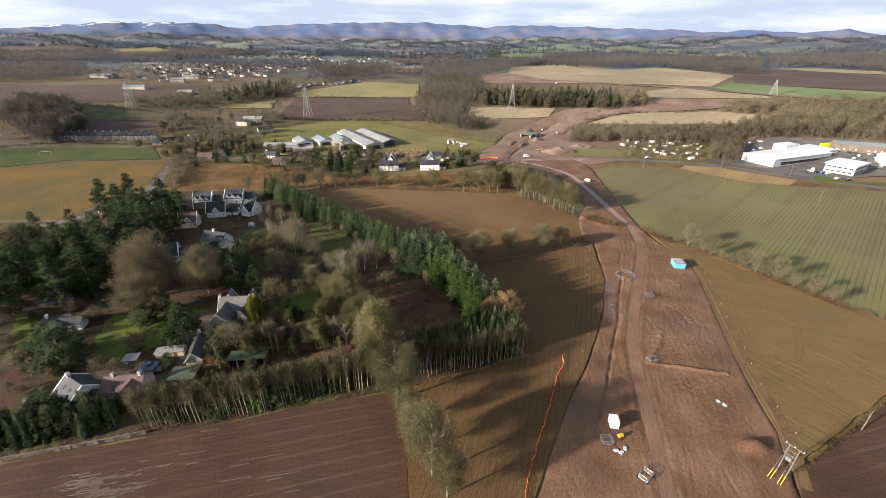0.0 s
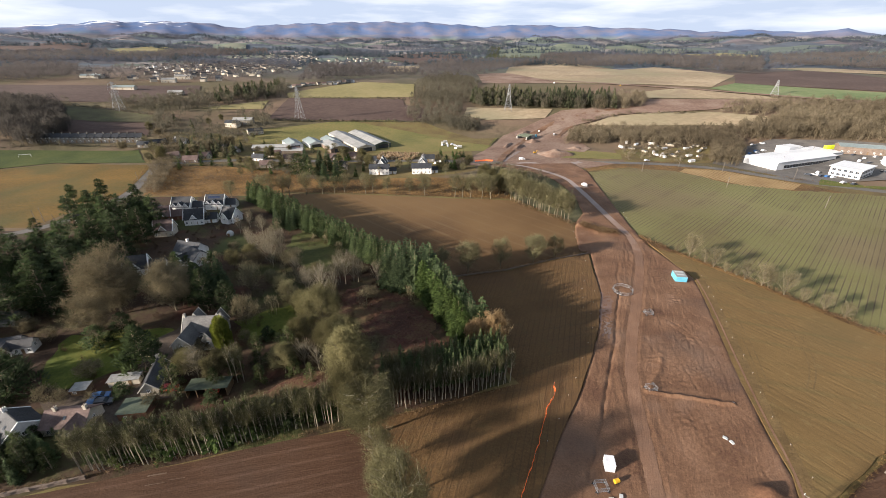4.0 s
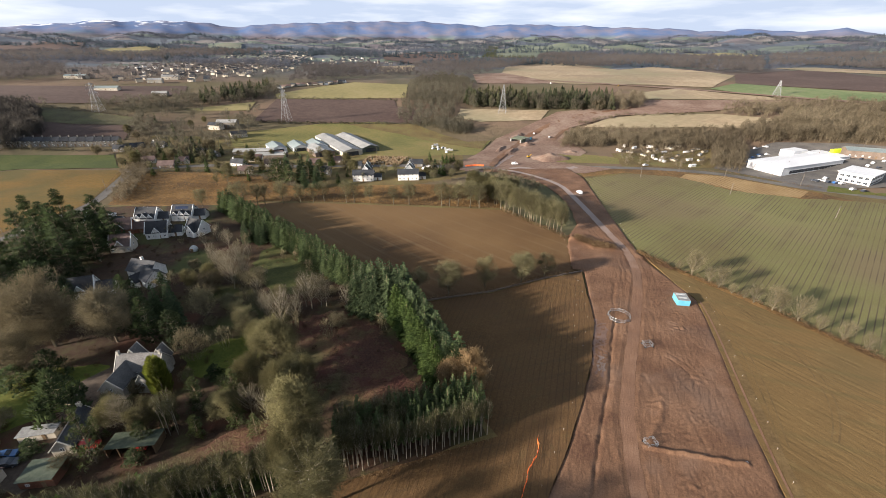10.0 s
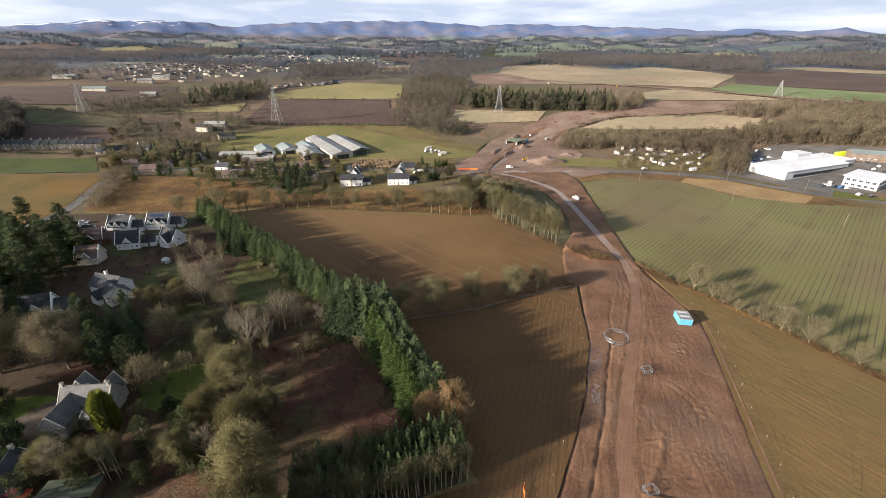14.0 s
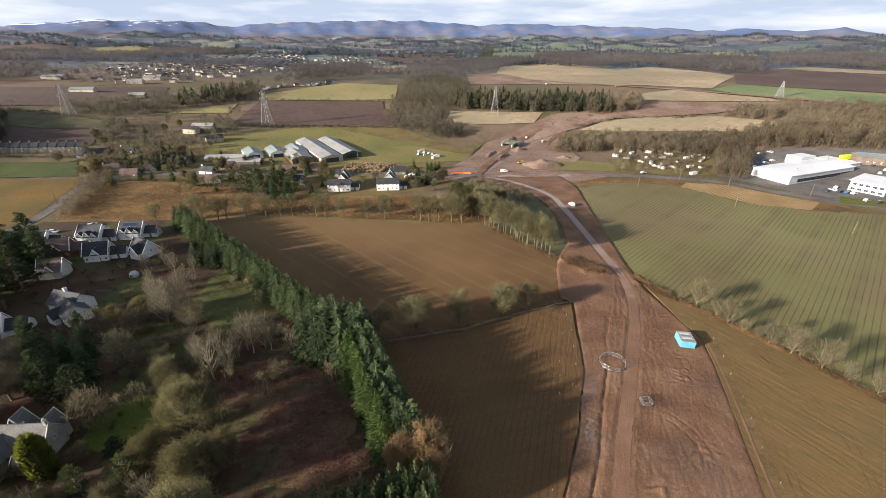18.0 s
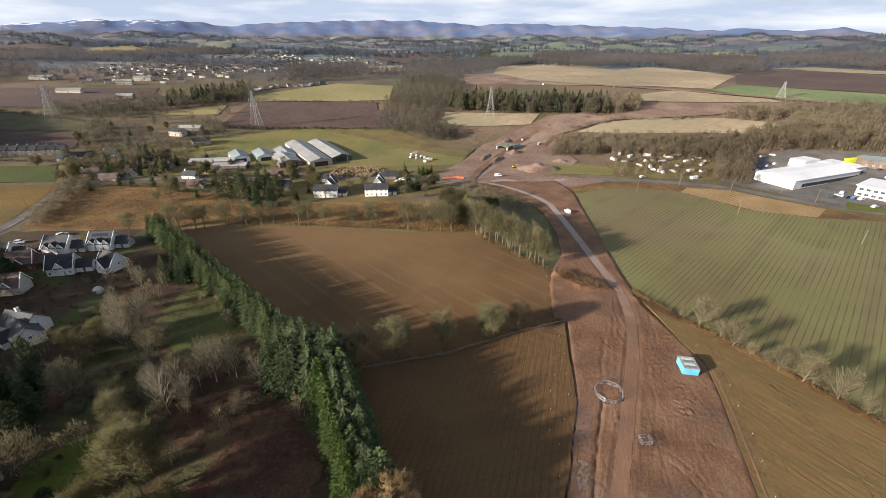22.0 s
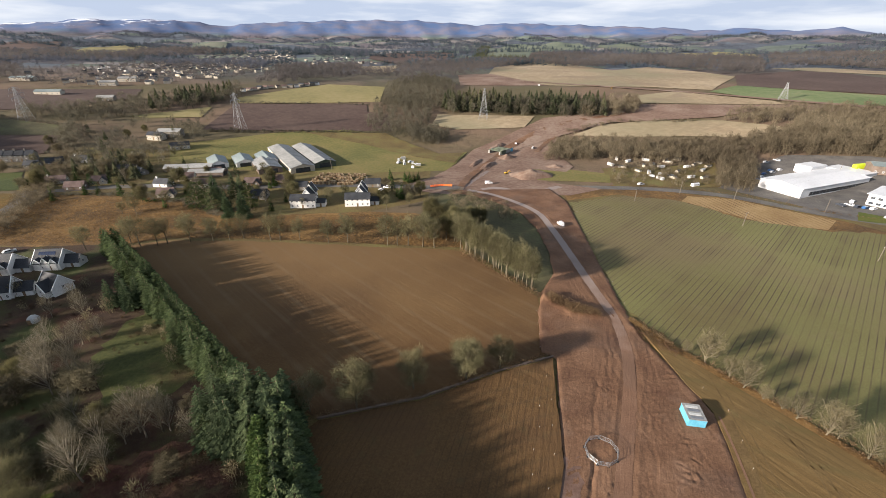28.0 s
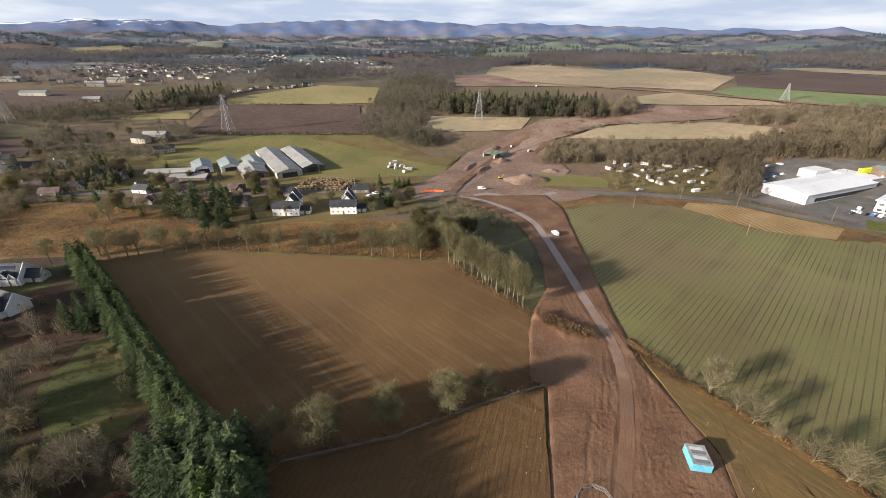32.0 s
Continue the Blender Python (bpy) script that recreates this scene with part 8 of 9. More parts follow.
CARS = {k: car(at(0, 0, 0), k, lab) for k, lab in (("white_car", "white car parked in the open"), ("silver_car", "silver car parked on hard ground"), ("dark_car", "dark car parked on hard ground"), ("blue_car", "dark blue car parked in a yard"), ("red_car", "red car parked beside the shed"))}
car_rnd = random.Random(5)
used_cars = set()


def park(key, x, y, deg, lift=0.1):
    m = at(x, y, deg, lift)
    if key in used_cars:
        return copy_thing(CARS[key], m)
    used_cars.add(key)
    CARS[key].matrix_basis = m
    return CARS[key]


for p, key, deg in zip([(-76.5, 82.7), (-74.4, 81.0), (-76.9, 81.1), (-61.6, 85.3)], ("blue_car", "dark_car", "blue_car", "red_car"), (20, 15, 110, 5)):
    park(key, *p, deg)
for p in [(-173.1, 210.1), (-173.4, 214.0), (-141.0, 225.3), (-152.5, 217.6)]:
    park(car_rnd.choice(("silver_car", "dark_car")), *p, car_rnd.uniform(0, 90))
for p in [(238.0, 327), (249.0, 337), (244.0, 332), (256.0, 339), (254.3, 279.6), (255.6, 276.3), (258.5, 274.8), (261.3, 273.3), (260.7, 284.8), (257.0, 342), (158.3, 317), (263.0, 342)] + [(264.0, 357), (273.0, 359), (314, 319), (315, 311), (324, 312), (322, 303), (314, 324), (249.0, 279.0), (257.0, 261.0), (261.0, 258.0), (305, 284.0), (312, 289.0), (308, 307), (311, 302)]:
    park(car_rnd.choice(("white_car", "silver_car", "dark_car", "blue_car", "white_car")), *p, car_rnd.choice((20, 110, 35)), 0.2)
for p in [(4.8, 370), (8.4, 375), (13.4, 372), (17.9, 365), (0.2, 306), (2.7, 311), (-180.0, 329), (173.5, 335), (181.3, 340), (186.5, 336)]:
    park(car_rnd.choice(("white_car", "silver_car", "dark_car")), *p, car_rnd.uniform(0, 180), 0.25)
pickup = car(at(*[(91.1, 252.4)][0], 100, 0.6, 0.9), "white_car", "white works van beside the haul track", True)
copy_thing(pickup, at(*[(64.6, 319)][0], 10, 0.4))

# ---------------------------------------------------------------- the works


def fence_panel(parent, x0, y0, x1, y1, h=1.9):
    """A mesh fence panel on two feet."""
    a = math.atan2(y1 - y0, x1 - x0)
    L = math.hypot(x1 - x0, y1 - y0)
    m = Matrix.Translation((x0, y0, 0)) @ Matrix.Rotation(a, 4, "Z")
    bm = bmesh.new()
    for p, q in (((0, 0, 0.1), (0, 0, h)), ((L, 0, 0.1), (L, 0, h)), ((0, 0, 0.15), (L, 0, 0.15)), ((0, 0, h), (L, 0, h))):
        rod(bm, p, q, 0.034, 0.034, 6)
    for i in range(1, 7):
        rod(bm, (L * i / 7, 0, 0.15), (L * i / 7, 0, h), 0.012, 0.012, 4)
    for i in range(1, 4):
        rod(bm, (0, 0, h * i / 4), (L, 0, h * i / 4), 0.018, 0.018, 4)
    p = part("fence_panel", bm, "galvanised", parent, m=m)
    for x in (0, L):
        bm = bmesh.new()
        box(bm, x - 0.12, -0.35, 0, x + 0.12, 0.35, 0.13)
        part("foot_block", bm, "black_rubber", p)


mx, my = 66.8, 131.1
ring = thing("manhole_fence", "ring of pale mesh barrier panels round an open ditch", "barrier", Matrix.Translation((mx, my, 0.52)))
for i in range(9):
    a0, a1 = 2 * math.pi * i / 9, 2 * math.pi * (i + 0.92) / 9
    fence_panel(ring, 3.3 * math.cos(a0), 3.3 * math.sin(a0), 3.3 * math.cos(a1), 3.3 * math.sin(a1), 1.15)
for px, py, deg in [(*[(55.7, 85.6)][0], 12), (*[(69.5, 117.6)][0], 6), (*[(39.5, 52.5)][0], 40), (*[(34.8, 60.5)][0], 5)]:
    fence = thing("crowd_barrier", "loose mesh barrier panels standing on the bare earth", "barrier", Matrix.Translation((px, py, 0.55)) @ Matrix.Rotation(radians(deg), 4, "Z"), "barrier frames")
    for q in ((-1.1, -0.9, 1.1, -0.9), (1.1, -0.9, 1.1, 0.9), (1.1, 0.9, -1.1, 0.9), (-1.1, 0.9, -1.1, -0.9)):
        fence_panel(fence, *q, 1.1)

# a pair of site cabins bolted side by side
cabin = thing("site_cabin", "turquoise steel site cabin with a pale roof", "cabin", at(90.3, 139.4, 80, 0.62, 0.78))
bm = bmesh.new()
box(bm, -3.03, -2.4, 0.12, 3.03, 2.4, 2.62)
for i in range(22):
    x = -2.9 + 0.265 * i
    box(bm, x, -2.44, 0.25, x + 0.13, -2.4, 2.5), box(bm, x, 2.4, 0.25, x + 0.13, 2.44, 2.5)
for i in range(17):
    y = -2.25 + 0.265 * i
    box(bm, -3.07, y, 0.25, -3.03, y + 0.13, 2.5), box(bm, 3.03, y, 0.25, 3.07, y + 0.13, 2.5)
part("wall", bm, "blue_paint", cabin)
bm = bmesh.new()
box(bm, -3.06, -2.43, 2.62, 3.06, 2.43, 2.70)
part("roof", bm, "dull_sheet", cabin)
for k, (x0, x1) in enumerate(((-2.6, -1.7), (-1.3, -0.4), (0.1, 1.0), (1.4, 2.3))):
    bm = bmesh.new()
    box(bm, x0, -1.6, 2.70, x1, 1.7, 2.76)
    part("roof_panel", bm, "pale_paint" if k % 2 else "galvanised", cabin)
for x, y in ((-2.8, -2.2), (2.8, -2.2), (-2.8, 2.2), (2.8, 2.2)):
    bm = bmesh.new()
    box(bm, x - 0.15, y - 0.15, -0.1, x + 0.15, y + 0.15, 0.12)
    part("foot", bm, "galvanised", cabin)

store = thing("white_container", "small white steel store standing on the bare earth", "container", at(37.8, 64.8, 82, 0.58, 0.78))
bm = bmesh.new()
box(bm, -1.5, -1.15, 0.1, 1.5, 1.15, 2.4)
for i in range(10):
    box(bm, -1.4 + 0.28 * i, -1.18, 0.2, -1.27 + 0.28 * i, -1.15, 2.3), box(bm, -1.4 + 0.28 * i, 1.15, 0.2, -1.27 + 0.28 * i, 1.18, 2.3)
part("wall", bm, "white_sheet", store)
bm = bmesh.new()
box(bm, -1.53, -1.19, 2.4, 1.53, 1.19, 2.47)
part("roof", bm, "white_sheet", store)
bm = bmesh.new()
box(bm, -1.3, -0.9, 0.0, 1.3, 0.9, 0.1)
part("skid", bm, "black_rubber", store)
tank = thing("yellow_tank", "small yellow fuel bowser on the earth", "tank", at(*[(38.1, 61.5)][0], 20, 0.56))
bm = bmesh.new()
rod(bm, (-0.5, 0, 0.55), (0.5, 0, 0.55), 0.42, 0.42, 12)
part("drum", bm, "yellow_paint", tank)
bm = bmesh.new()
box(bm, -0.5, -0.35, 0, 0.5, 0.35, 0.18)
part("cradle", bm, "black_rubber", tank)
for i, (px, py) in enumerate([(35.9, 58.2), (36.8, 57.7), (37.9, 58.6), (65.9, 70.4), (65.2, 71.5), (73.0, 81.1)]):
    slab = thing("board_stack", "pale boards lying on the bare earth", "boards", at(px, py, 35 * i, 0.62, 0.75))
    for k in range(3):
        bm = bmesh.new()
        box(bm, -0.6 + 0.15 * k, -0.45, 0.09 * k, 0.55 + 0.1 * k, 0.4, 0.09 * k + 0.08)
        part("board", bm, "pale_paint", slab)

# orange barrier netting on posts along the field edge
net = thing("barrier_netting", "sagging orange plastic barrier netting on thin posts", "barrier", Matrix.Translation((0, 0, 0.5)))
NET = [(32.4, 87), (32.0, 84), (29, 79.6), (25.5, 71), (22.1, 64), (17.7, 54.5), (15.3, 48.5), (12, 38)]
net_rnd = random.Random(4)
spots_n = along(NET, 2.0)
for i, (x, y, a) in enumerate(spots_n):
    bm = bmesh.new()
    rod(bm, (x, y, -0.1), (x + net_rnd.uniform(-0.1, 0.1), y, 1.15), 0.035, 0.03, 5)
    part("post", bm, "galvanised", net)
    if i + 1 < len(spots_n):
        x1, y1, _ = spots_n[i + 1]
        bm = bmesh.new()
        lean = net_rnd.uniform(-0.25, 0.25)
        for k in range(5):
            z = 0.15 + 0.2 * k - net_rnd.uniform(0, 0.08)
            rod(bm, (x, y, z), ((x + x1) / 2 + lean, (y + y1) / 2, z - 0.18), 0.034, 0.034, 4)
            rod(bm, ((x + x1) / 2 + lean, (y + y1) / 2, z - 0.18), (x1, y1, z), 0.034, 0.034, 4)
        part("net", bm, "orange_mesh", net)
works_net = thing("works_netting", "bright orange barrier netting round the bridge works", "barrier", I4)
for line in ([(28.7, 313), (36.9, 315), (41.9, 314)],):
    for (x0, y0), (x1, y1) in zip(line, line[1:]):
        bm = bmesh.new()
        for z in (0.3, 0.7, 1.1):
            rod(bm, (x0, y0, z + 0.2), (x1, y1, z + 0.2), 0.16 if y0 > 200 else 0.05, 0.16 if y0 > 200 else 0.05, 5)
        part("net", bm, "orange_mesh", works_net)

# line markers along the edges of the works
peg = thing("marker_peg", "white-topped timber marker peg along the works", "peg", at(0, 0, 0), "marker pegs")
bm = bmesh.new()
box(bm, -0.03, -0.03, -0.2, 0.03, 0.03, 0.55)
part("stake", bm, "timber", peg)
bm = bmesh.new()
box(bm, -0.04, -0.04, 0.55, 0.04, 0.04, 0.72)
part("tip", bm, "pale_paint", peg)
peg_at = []
for line, gap in (([(76, 62), (79, 76), (84.5, 93), (96, 128), (99.5, 141), (98, 152)], 7.5), ([(27, 70), (37, 86), (48, 107), (56, 128), (62, 158)], 7.5), ([(94.5, 186), (98, 215), (102, 250), (105, 280)], 7), ([(62, 164), (66, 190)], 6), ([(50, 120), (57, 145)], 6)):
    peg_at += along(line, gap)
for i, (x, y, a) in enumerate(peg_at):
    m = at(x + net_rnd.uniform(-0.5, 0.5), y + net_rnd.uniform(-0.5, 0.5), 20 * i, 0.6 if x < 63 and y < 161 else 0.48 if y < 160 else 0.05)
    if i:
        copy_thing(peg, m)
    else:
        peg.matrix_basis = m


# poles and pylons
def pole(x, y, h, label, arm=True, name="utility_pole"):
    ob = thing(name, label, "pole", at(x, y, 30), "pole line")
    bm = bmesh.new()
    rod(bm, (0, 0, -0.3), (0, 0, h), 0.15, 0.10, 8)
    part("post", bm, "pole_timber", ob)
    if arm:
        bm = bmesh.new()
        box(bm, -1.1, -0.06, h - 0.5, 1.1, 0.06, h - 0.36)
        part("crossarm", bm, "pole_timber", ob)
        for s in (-1.0, 0, 1.0):
            bm = bmesh.new()
            rod(bm, (s, 0, h - 0.36), (s, 0, h - 0.12), 0.05, 0.04, 6)
            part("insulator", bm, "pale_paint", ob)
    return ob


for p, h, lab in zip([(91.8, 63.7), (178.0, 252.0), (142.0, 288.0), (208.0, 216.0)] + [(-132.4, 354)] + [(-40.0, 353)], (6.0, 7, 7, 6.5, 8, 8), ("timber pole with crossarm on the grass strip", "timber pole standing in the green crop", "timber pole at the crop's far corner", "timber pole on a bare mound in the crop", "tall pole beside the hamlet sheds", "pole behind the white house")):
    pole(*p, h, lab)
for p in [(198.0, 289.0), (226.0, 286.0), (232.0, 269.0), (331, 338), (332, 316), (249.0, 303), (291.0, 329), (174.0, 301)] + [(-185.5, 188.8), (-182.0, 255.0), (-185.9, 192.8), (-172.3, 184.3)]:
    pole(*p, 7.5, "slim roadside lamp post", False, "street_lamp")
hpole = thing("transformer_pole", "twin timber pole with crossarms and yellow stay guards", "pole", at(66.1, 53.0, -60, 0.45))
for s in (-0.8, 0.8):
    bm = bmesh.new()
    rod(bm, (s, 0, -0.5), (s, 0, 8.0), 0.13, 0.09, 8)
    part("post", bm, "pole_timber", hpole)
for z, w in ((7.7, 1.5), (6.6, 0.95), (5.6, 1.3), (4.4, 1.2)):
    bm = bmesh.new()
    box(bm, -w, -0.08, z, w, 0.08, z + 0.12)
    part("crossarm", bm, "pole_timber", hpole)
for s in (-1.4, 0, 1.4):
    bm = bmesh.new()
    rod(bm, (s, 0, 7.82), (s, 0, 8.15), 0.07, 0.05, 7)
    part("insulator", bm, "pale_paint", hpole)
bm = bmesh.new()
box(bm, -0.45, -0.5, 4.5, 0.45, 0.1, 5.3)
part("transformer", bm, "galvanised", hpole)
for s in (-1.1, -0.6, 0.6, 1.1):
    bm = bmesh.new()
    rod(bm, (s * 0.75, -0.1, 7.4), (s, -2.6, 0.0), 0.015, 0.015, 5)
    st = part("stay_wire", bm, "galvanised", hpole)
    bm = bmesh.new()
    rod(bm, (s * 0.93, -1.85, 2.2), (s, -2.6, 0.0), 0.07, 0.07, 6)
    part("stay_guard", bm, "yellow_paint", st)


def pylon(x, y, h, deg):
    ob = thing("pylon", "grey steel lattice electricity pylon", "pylon", at(x, y, deg), "power line")
    legs = lambda z: 3.6 * (1 - z / h) ** 1.2 + 0.55
    steps = [0, 0.14, 0.27, 0.39, 0.50, 0.60, 0.69, 0.77, 0.85, 0.92, 1.0]
    for sx, sy in ((-1, -1), (1, -1), (1, 1), (-1, 1)):
        bm = bmesh.new()
        rings = [[bm.verts.new((sx * legs(u * h) + dx, sy * legs(u * h) + dy, u * h)) for dx, dy in ((-0.1, -0.1), (0.1, -0.1), (0.1, 0.1), (-0.1, 0.1))] for u in steps]
        for lo, hi in zip(rings, rings[1:]):
            for i in range(4):
                bm.faces.new((lo[i], lo[(i + 1) % 4], hi[(i + 1) % 4], hi[i]))
        bm.faces.new(rings[0][::-1]), bm.faces.new(rings[-1])
        part("leg", bm, "pylon_steel", ob)
    for k, (ax, ay, bx, by) in enumerate(((-1, -1, 1, -1), (1, -1, 1, 1), (1, 1, -1, 1), (-1, 1, -1, -1))):
        bm = bmesh.new()
        for u, v in zip(steps, steps[1:]):
            a, b = legs(u * h), legs(v * h)
            rod(bm, (ax * a, ay * a, u * h), (bx * b, by * b, v * h), 0.055, 0.055, 4)
            rod(bm, (bx * a, by * a, u * h), (ax * b, ay * b, v * h), 0.055, 0.055, 4)
            rod(bm, (ax * b, ay * b, v * h), (bx * b, by * b, v * h), 0.05, 0.05, 4)
        part("bracing", bm, "pylon_steel", ob)
    for u, w in ((0.66, 5.0), (0.80, 6.2), (0.93, 4.4)):
        for s in (-1, 1):
            bm = bmesh.new()
            r = legs(u * h)
            for q in (-1, 1):
                rod(bm, (s * r, q * r, u * h), (s * w, 0, u * h + 0.5), 0.10, 0.08, 4)
                rod(bm, (s * r, q * r, u * h + 1.6), (s * w, 0, u * h + 0.5), 0.10, 0.08, 4)
            part("arm", bm, "pylon_steel", ob)
            bm = bmesh.new()
            rod(bm, (s * w, 0, u * h + 0.5), (s * w, 0, u * h - 1.6), 0.10, 0.10, 5)
            part("insulator", bm, "pale_paint", ob)
    return ob


PYLONS = [(-144.5, 456), (79.0, 501), (400, 531)] + [(-325, 449)]
for p, h, deg in zip(PYLONS, (32, 29, 17, 27.5), (80, 75, 60, 80)):
    pylon(*p, h, deg)

# the bridge under construction and its machines
bx, by = [(83.0, 403)][0]
bridge = thing("bridge_works", "half-built bridge with grey concrete abutments and green formwork", "bridge", at(bx, by, 48, 0.0, 0.72))
for y, h in ((-7, 3.6), (7, 3.6)):
    bm = bmesh.new()
    box(bm, -11, y - 0.9, -0.5, 11, y + 0.9, h)
    part("abutment", bm, "concrete", bridge)
for i in range(5):
    bm = bmesh.new()
    box(bm, -9.5 + 4.2 * i, -8, 3.6, -7.9 + 4.2 * i, 8, 4.6)
    part("beam", bm, "green_sheet", bridge)
for i in range(10):
    bm = bmesh.new()
    rod(bm, (-10 + 2.2 * i, -9.2, 0), (-10 + 2.2 * i, -9.2, 5.6), 0.09, 0.09, 5)
    part("scaffold_pole", bm, "galvanised", bridge)
    bm = bmesh.new()
    rod(bm, (-10 + 2.2 * i, 9.2, 0), (-10 + 2.2 * i, 9.2, 5.6), 0.09, 0.09, 5)
    part("scaffold_pole", bm, "galvanised", bridge)
for k, (x0, x1, mat) in enumerate(((-11, -3, "green_sheet"), (-2, 6, "dull_sheet"), (7, 11, "blue_paint"))):
    bm = bmesh.new()
    box(bm, x0, -9.6, 1.5, x1, -9.4, 5.2)
    part("shutter_panel", bm, mat, bridge)


def mound(x, y, rx, ry, h, deg, label):
    """A tipped heap of earth with a slumped, uneven foot."""
    g = np.linspace(-1.25, 1.25, 26)
    u, v = np.meshgrid(g, g)
    top = np.clip(1 - np.hypot(u, v) * (1 + 0.18 * lumps(u, v, 1.2, int(abs(x)))), 0, 1) ** 0.8
    z = h * top * (1 + 0.2 * lumps(u, v, 0.7, int(abs(y)))) - 0.3
    idx = np.arange(u.size).reshape(u.shape)
    q = np.stack([idx[:-1, :-1], idx[:-1, 1:], idx[1:, 1:], idx[1:, :-1]], -1).reshape(-1, 4)
    ob = solid("spoil_mound", np.stack([(u * rx).ravel(), (v * ry).ravel(), z.ravel()], -1).tolist(), q.tolist(), "earthwork", smooth=True)
    ob.matrix_basis = at(x, y, deg)
    tagged(ob, label, "earth mound", "spoil mounds")


for (x, y), rx, ry, h, deg in zip([(94.8, 338), (69.1, 363), (61.8, 372), (86.0, 386), (85.0, 420), (90.1, 250.4), (116.2, 360)], (15, 16, 18, 9, 14, 7, 8), (10, 4, 3, 6, 5, 4, 5), (5.0, 2.6, 2.2, 3.5, 3.0, 1.6, 2.2), (10, 62, 66, 40, 50, 30, 0)):
    mound(x, y, rx, ry, h, deg, "brown spoil mound tipped beside the bridge works")


def excavator(m, label):
    ob = thing("excavator", label, "excavator", m, "works machines")
    for s in (-1.1, 1.1):
        bm = bmesh.new()
        prism(bm, [(-1.9, 0.1), (1.9, 0.1), (2.1, 0.5), (1.8, 0.95), (-1.8, 0.95), (-2.1, 0.5)], s - 0.3, s + 0.3)
        part("crawler_track", bm, "black_rubber", ob)
    bm = bmesh.new()
    prism(bm, [(-2.2, 1.0), (1.4, 1.0), (1.4, 1.7), (-0.2, 2.0), (-2.2, 2.0)], -1.3, 1.3)
    part("body", bm, "yellow_paint", ob)
    bm = bmesh.new()
    box(bm, -0.1, 0.3, 1.7, 1.4, 1.25, 3.0)
    part("cab", bm, "dark_glass", ob)
    bm = bmesh.new()
    rod(bm, (1.2, -0.2, 1.6), (3.6, -0.2, 4.4), 0.28, 0.22, 6)
    part("boom", bm, "yellow_paint", ob)
    bm = bmesh.new()
    rod(bm, (3.6, -0.2, 4.4), (5.6, -0.2, 1.6), 0.22, 0.16, 6)
    part("stick", bm, "yellow_paint", ob)
    bm = bmesh.new()
    prism(bm, [(5.2, 0.5), (6.2, 0.3), (6.3, 1.3), (5.5, 1.6)], -0.8, 0.4)
    part("bucket", bm, "black_rubber", ob)
    return ob


ex = excavator(at(*[(79.0, 342)][0], 20, 0.2, 0.58), "yellow excavator working on the bare earth")
for p, deg in zip([(258.0, 639)], (60,)):
    copy_thing(ex, at(*p, deg, 0.4))
box_rnd = random.Random(9)
for i, p in enumerate([(99.0, 423), (111.0, 411), (9.2, 366), (15.7, 357), (19.2, 363), (4.0, 378)] + [(173.0, 679), (7.0, 383), (15.0, 368)]):
    wide = (3.0, 6.0, 2.4)[i % 3]
    ob = thing("works_container", ("white works cabin among the machines", "grey steel container by the works", "pale materials bin on the earth")[i % 3], "container", at(*p, box_rnd.uniform(0, 180), 0.3, 0.6))
    bm = bmesh.new()
    box(bm, -wide / 2, -1.2, 0, wide / 2, 1.2, 2.4)
    part("wall", bm, ("white_sheet", "dull_sheet", "pale_paint")[i % 3], ob)
    bm = bmesh.new()
    box(bm, -wide / 2 - 0.05, -1.25, 2.4, wide / 2 + 0.05, 1.25, 2.5)
    part("roof", bm, "white_sheet", ob)

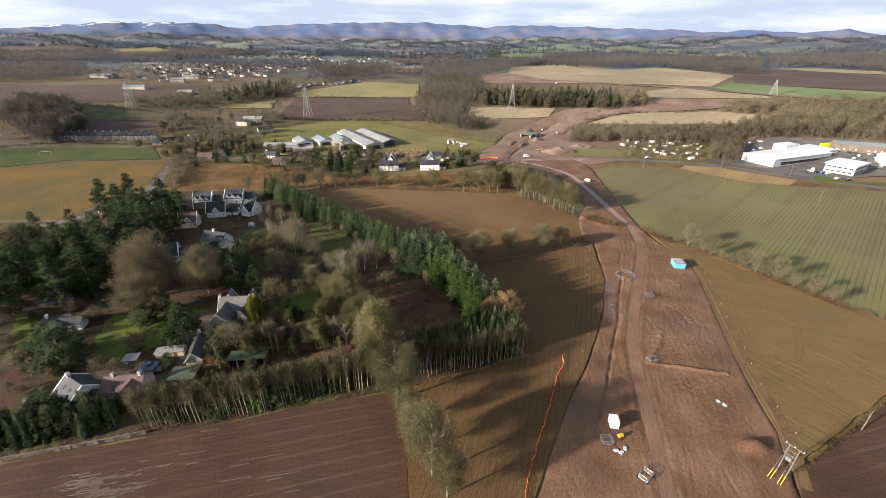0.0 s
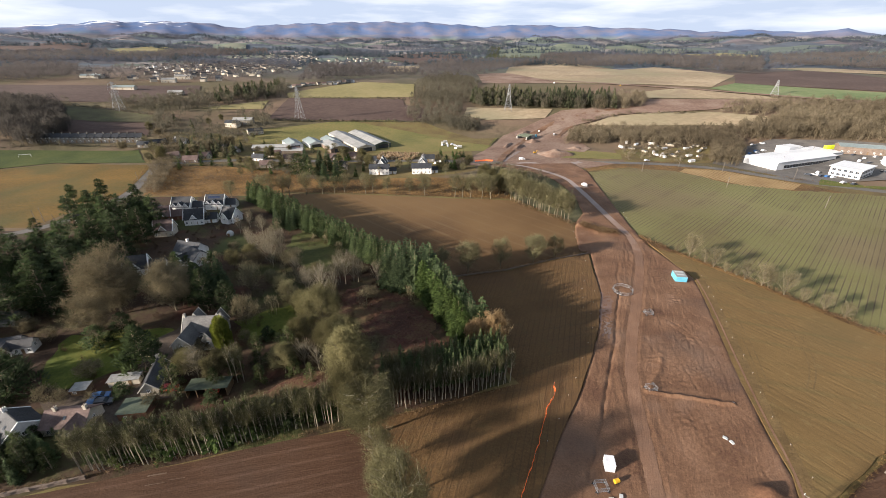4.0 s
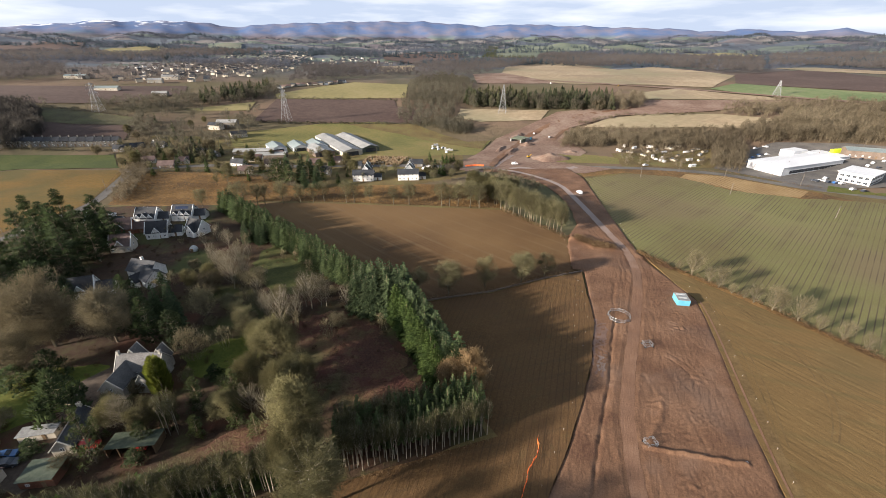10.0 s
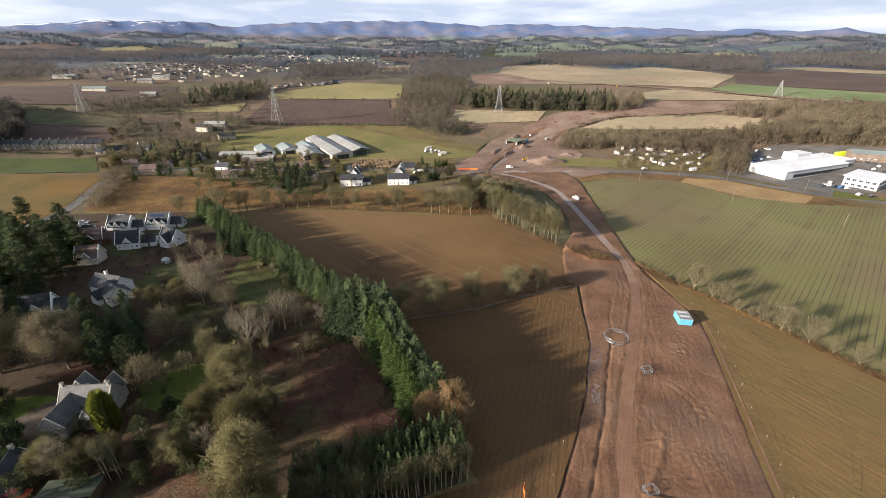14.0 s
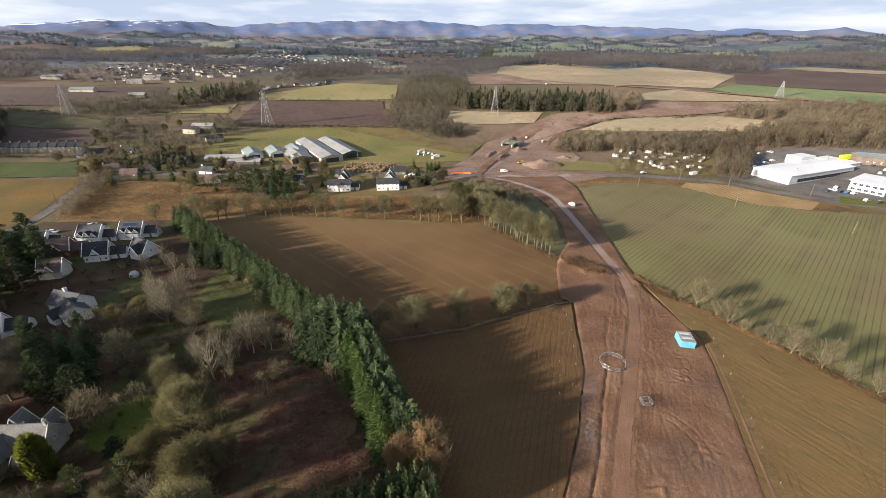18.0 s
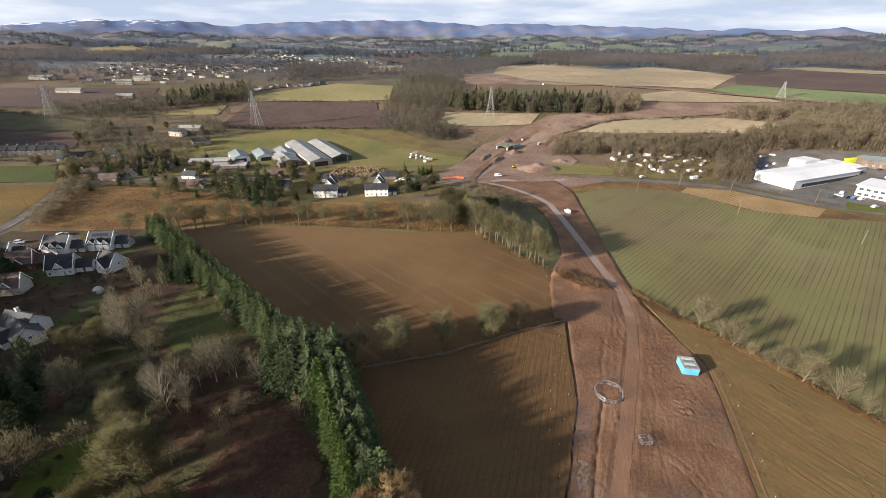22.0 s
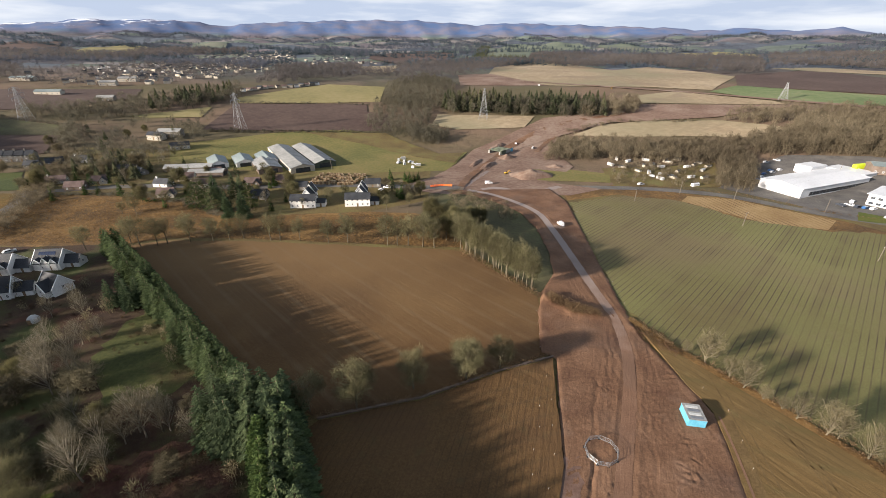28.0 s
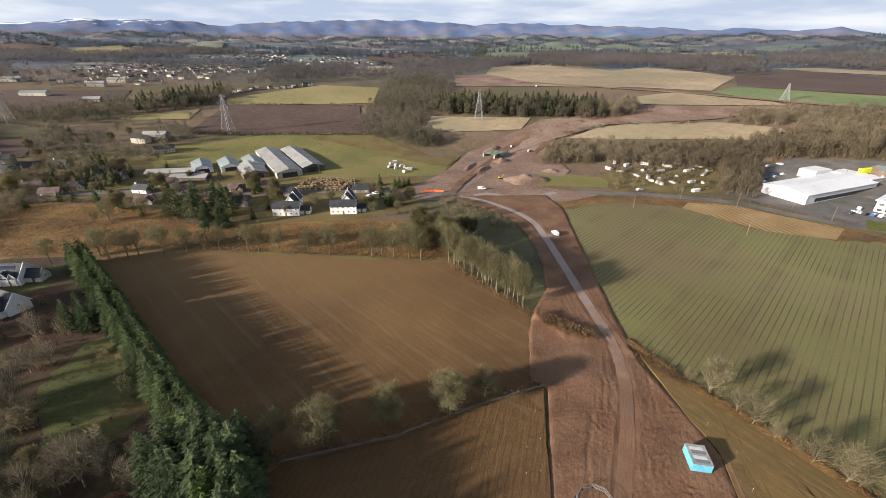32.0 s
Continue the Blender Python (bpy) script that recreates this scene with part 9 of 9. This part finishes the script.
# garden things
ball = thing("garden_dome", "small pale polythene garden dome", "greenhouse", at(*[(-89.9, 178.0)][0], 0))
bm = bmesh.new()
bmesh.ops.create_icosphere(bm, subdivisions=2, radius=1.6, matrix=Matrix.Translation((0, 0, 0.8)))
part("cover", bm, "pale_paint", ball)
bm = bmesh.new()
box(bm, -0.45, -1.75, 0, 0.45, -1.3, 1.5)
part("door", bm, "timber", ball)
tractor = thing("red_mower", "red garden machine under the open shed", "machine", at(-50.3, 84.6, 10, 0.05))
bm = bmesh.new()
prism(bm, [(-1.2, 0.35), (1.2, 0.35), (1.3, 0.9), (0.3, 1.0), (0.2, 1.3), (-0.8, 1.3), (-1.2, 1.0)], -0.6, 0.6)
part("body", bm, "red_car", tractor)
for x in (-0.8, 0.8):
    for s in (-0.65, 0.65):
        bm = bmesh.new()
        rod(bm, (x, s - 0.12, 0.35), (x, s + 0.12, 0.35), 0.35, 0.35, 12)
        part("wheel", bm, "black_rubber", tractor)
wall_run = thing("boundary_wall", "low dry-stone wall between gardens and ploughed field", "wall", I4, kind="structure")
wr = random.Random(14)
stone_me = []
for k in range(5):
    bm = bmesh.new()
    vs = box(bm, -0.55, -0.22, -0.1, 0.55, 0.22, 0.75)
    for v in vs:
        v.co += Vector((wr.uniform(-0.12, 0.12), wr.uniform(-0.06, 0.06), wr.uniform(-0.1, 0.12) if v.co.z > 0 else 0))
    me = bpy.data.meshes.new("stone")
    bmesh.ops.recalc_face_normals(bm, faces=bm.faces)
    bm.to_mesh(me)
    bm.free()
    me.materials.append(MATS["brown_brick"])
    stone_me.append(me)
for line in ([(-125, 49.8), (-89, 55.8), (-70, 60.8), (-64, 62.6)], [(64.5, 160.9), (49, 155.6), (29, 146.6), (6, 140.6)]):
    for x, y, a in along(line, 0.98):
        o = new("stone", stone_me[wr.randrange(5)])
        o.parent = wall_run
        o.matrix_basis = Matrix.Translation((x, y, 0.06 if x < 0 else -0.25)) @ Matrix.Rotation(a + wr.uniform(-0.15, 0.15), 4, "Z")
goal = thing("goalposts", "white football goalposts on the sports field", "goalposts", at(*[(-302, 311)][0], 20))
for p, q in (((-3.6, 0, 0), (-3.6, 0, 2.4)), ((3.6, 0, 0), (3.6, 0, 2.4)), ((-3.6, 0, 2.4), (3.6, 0, 2.4))):
    bm = bmesh.new()
    rod(bm, p, q, 0.08, 0.08, 6)
    part("post" if p[0] == q[0] else "crossbar", bm, "white_paint", goal)
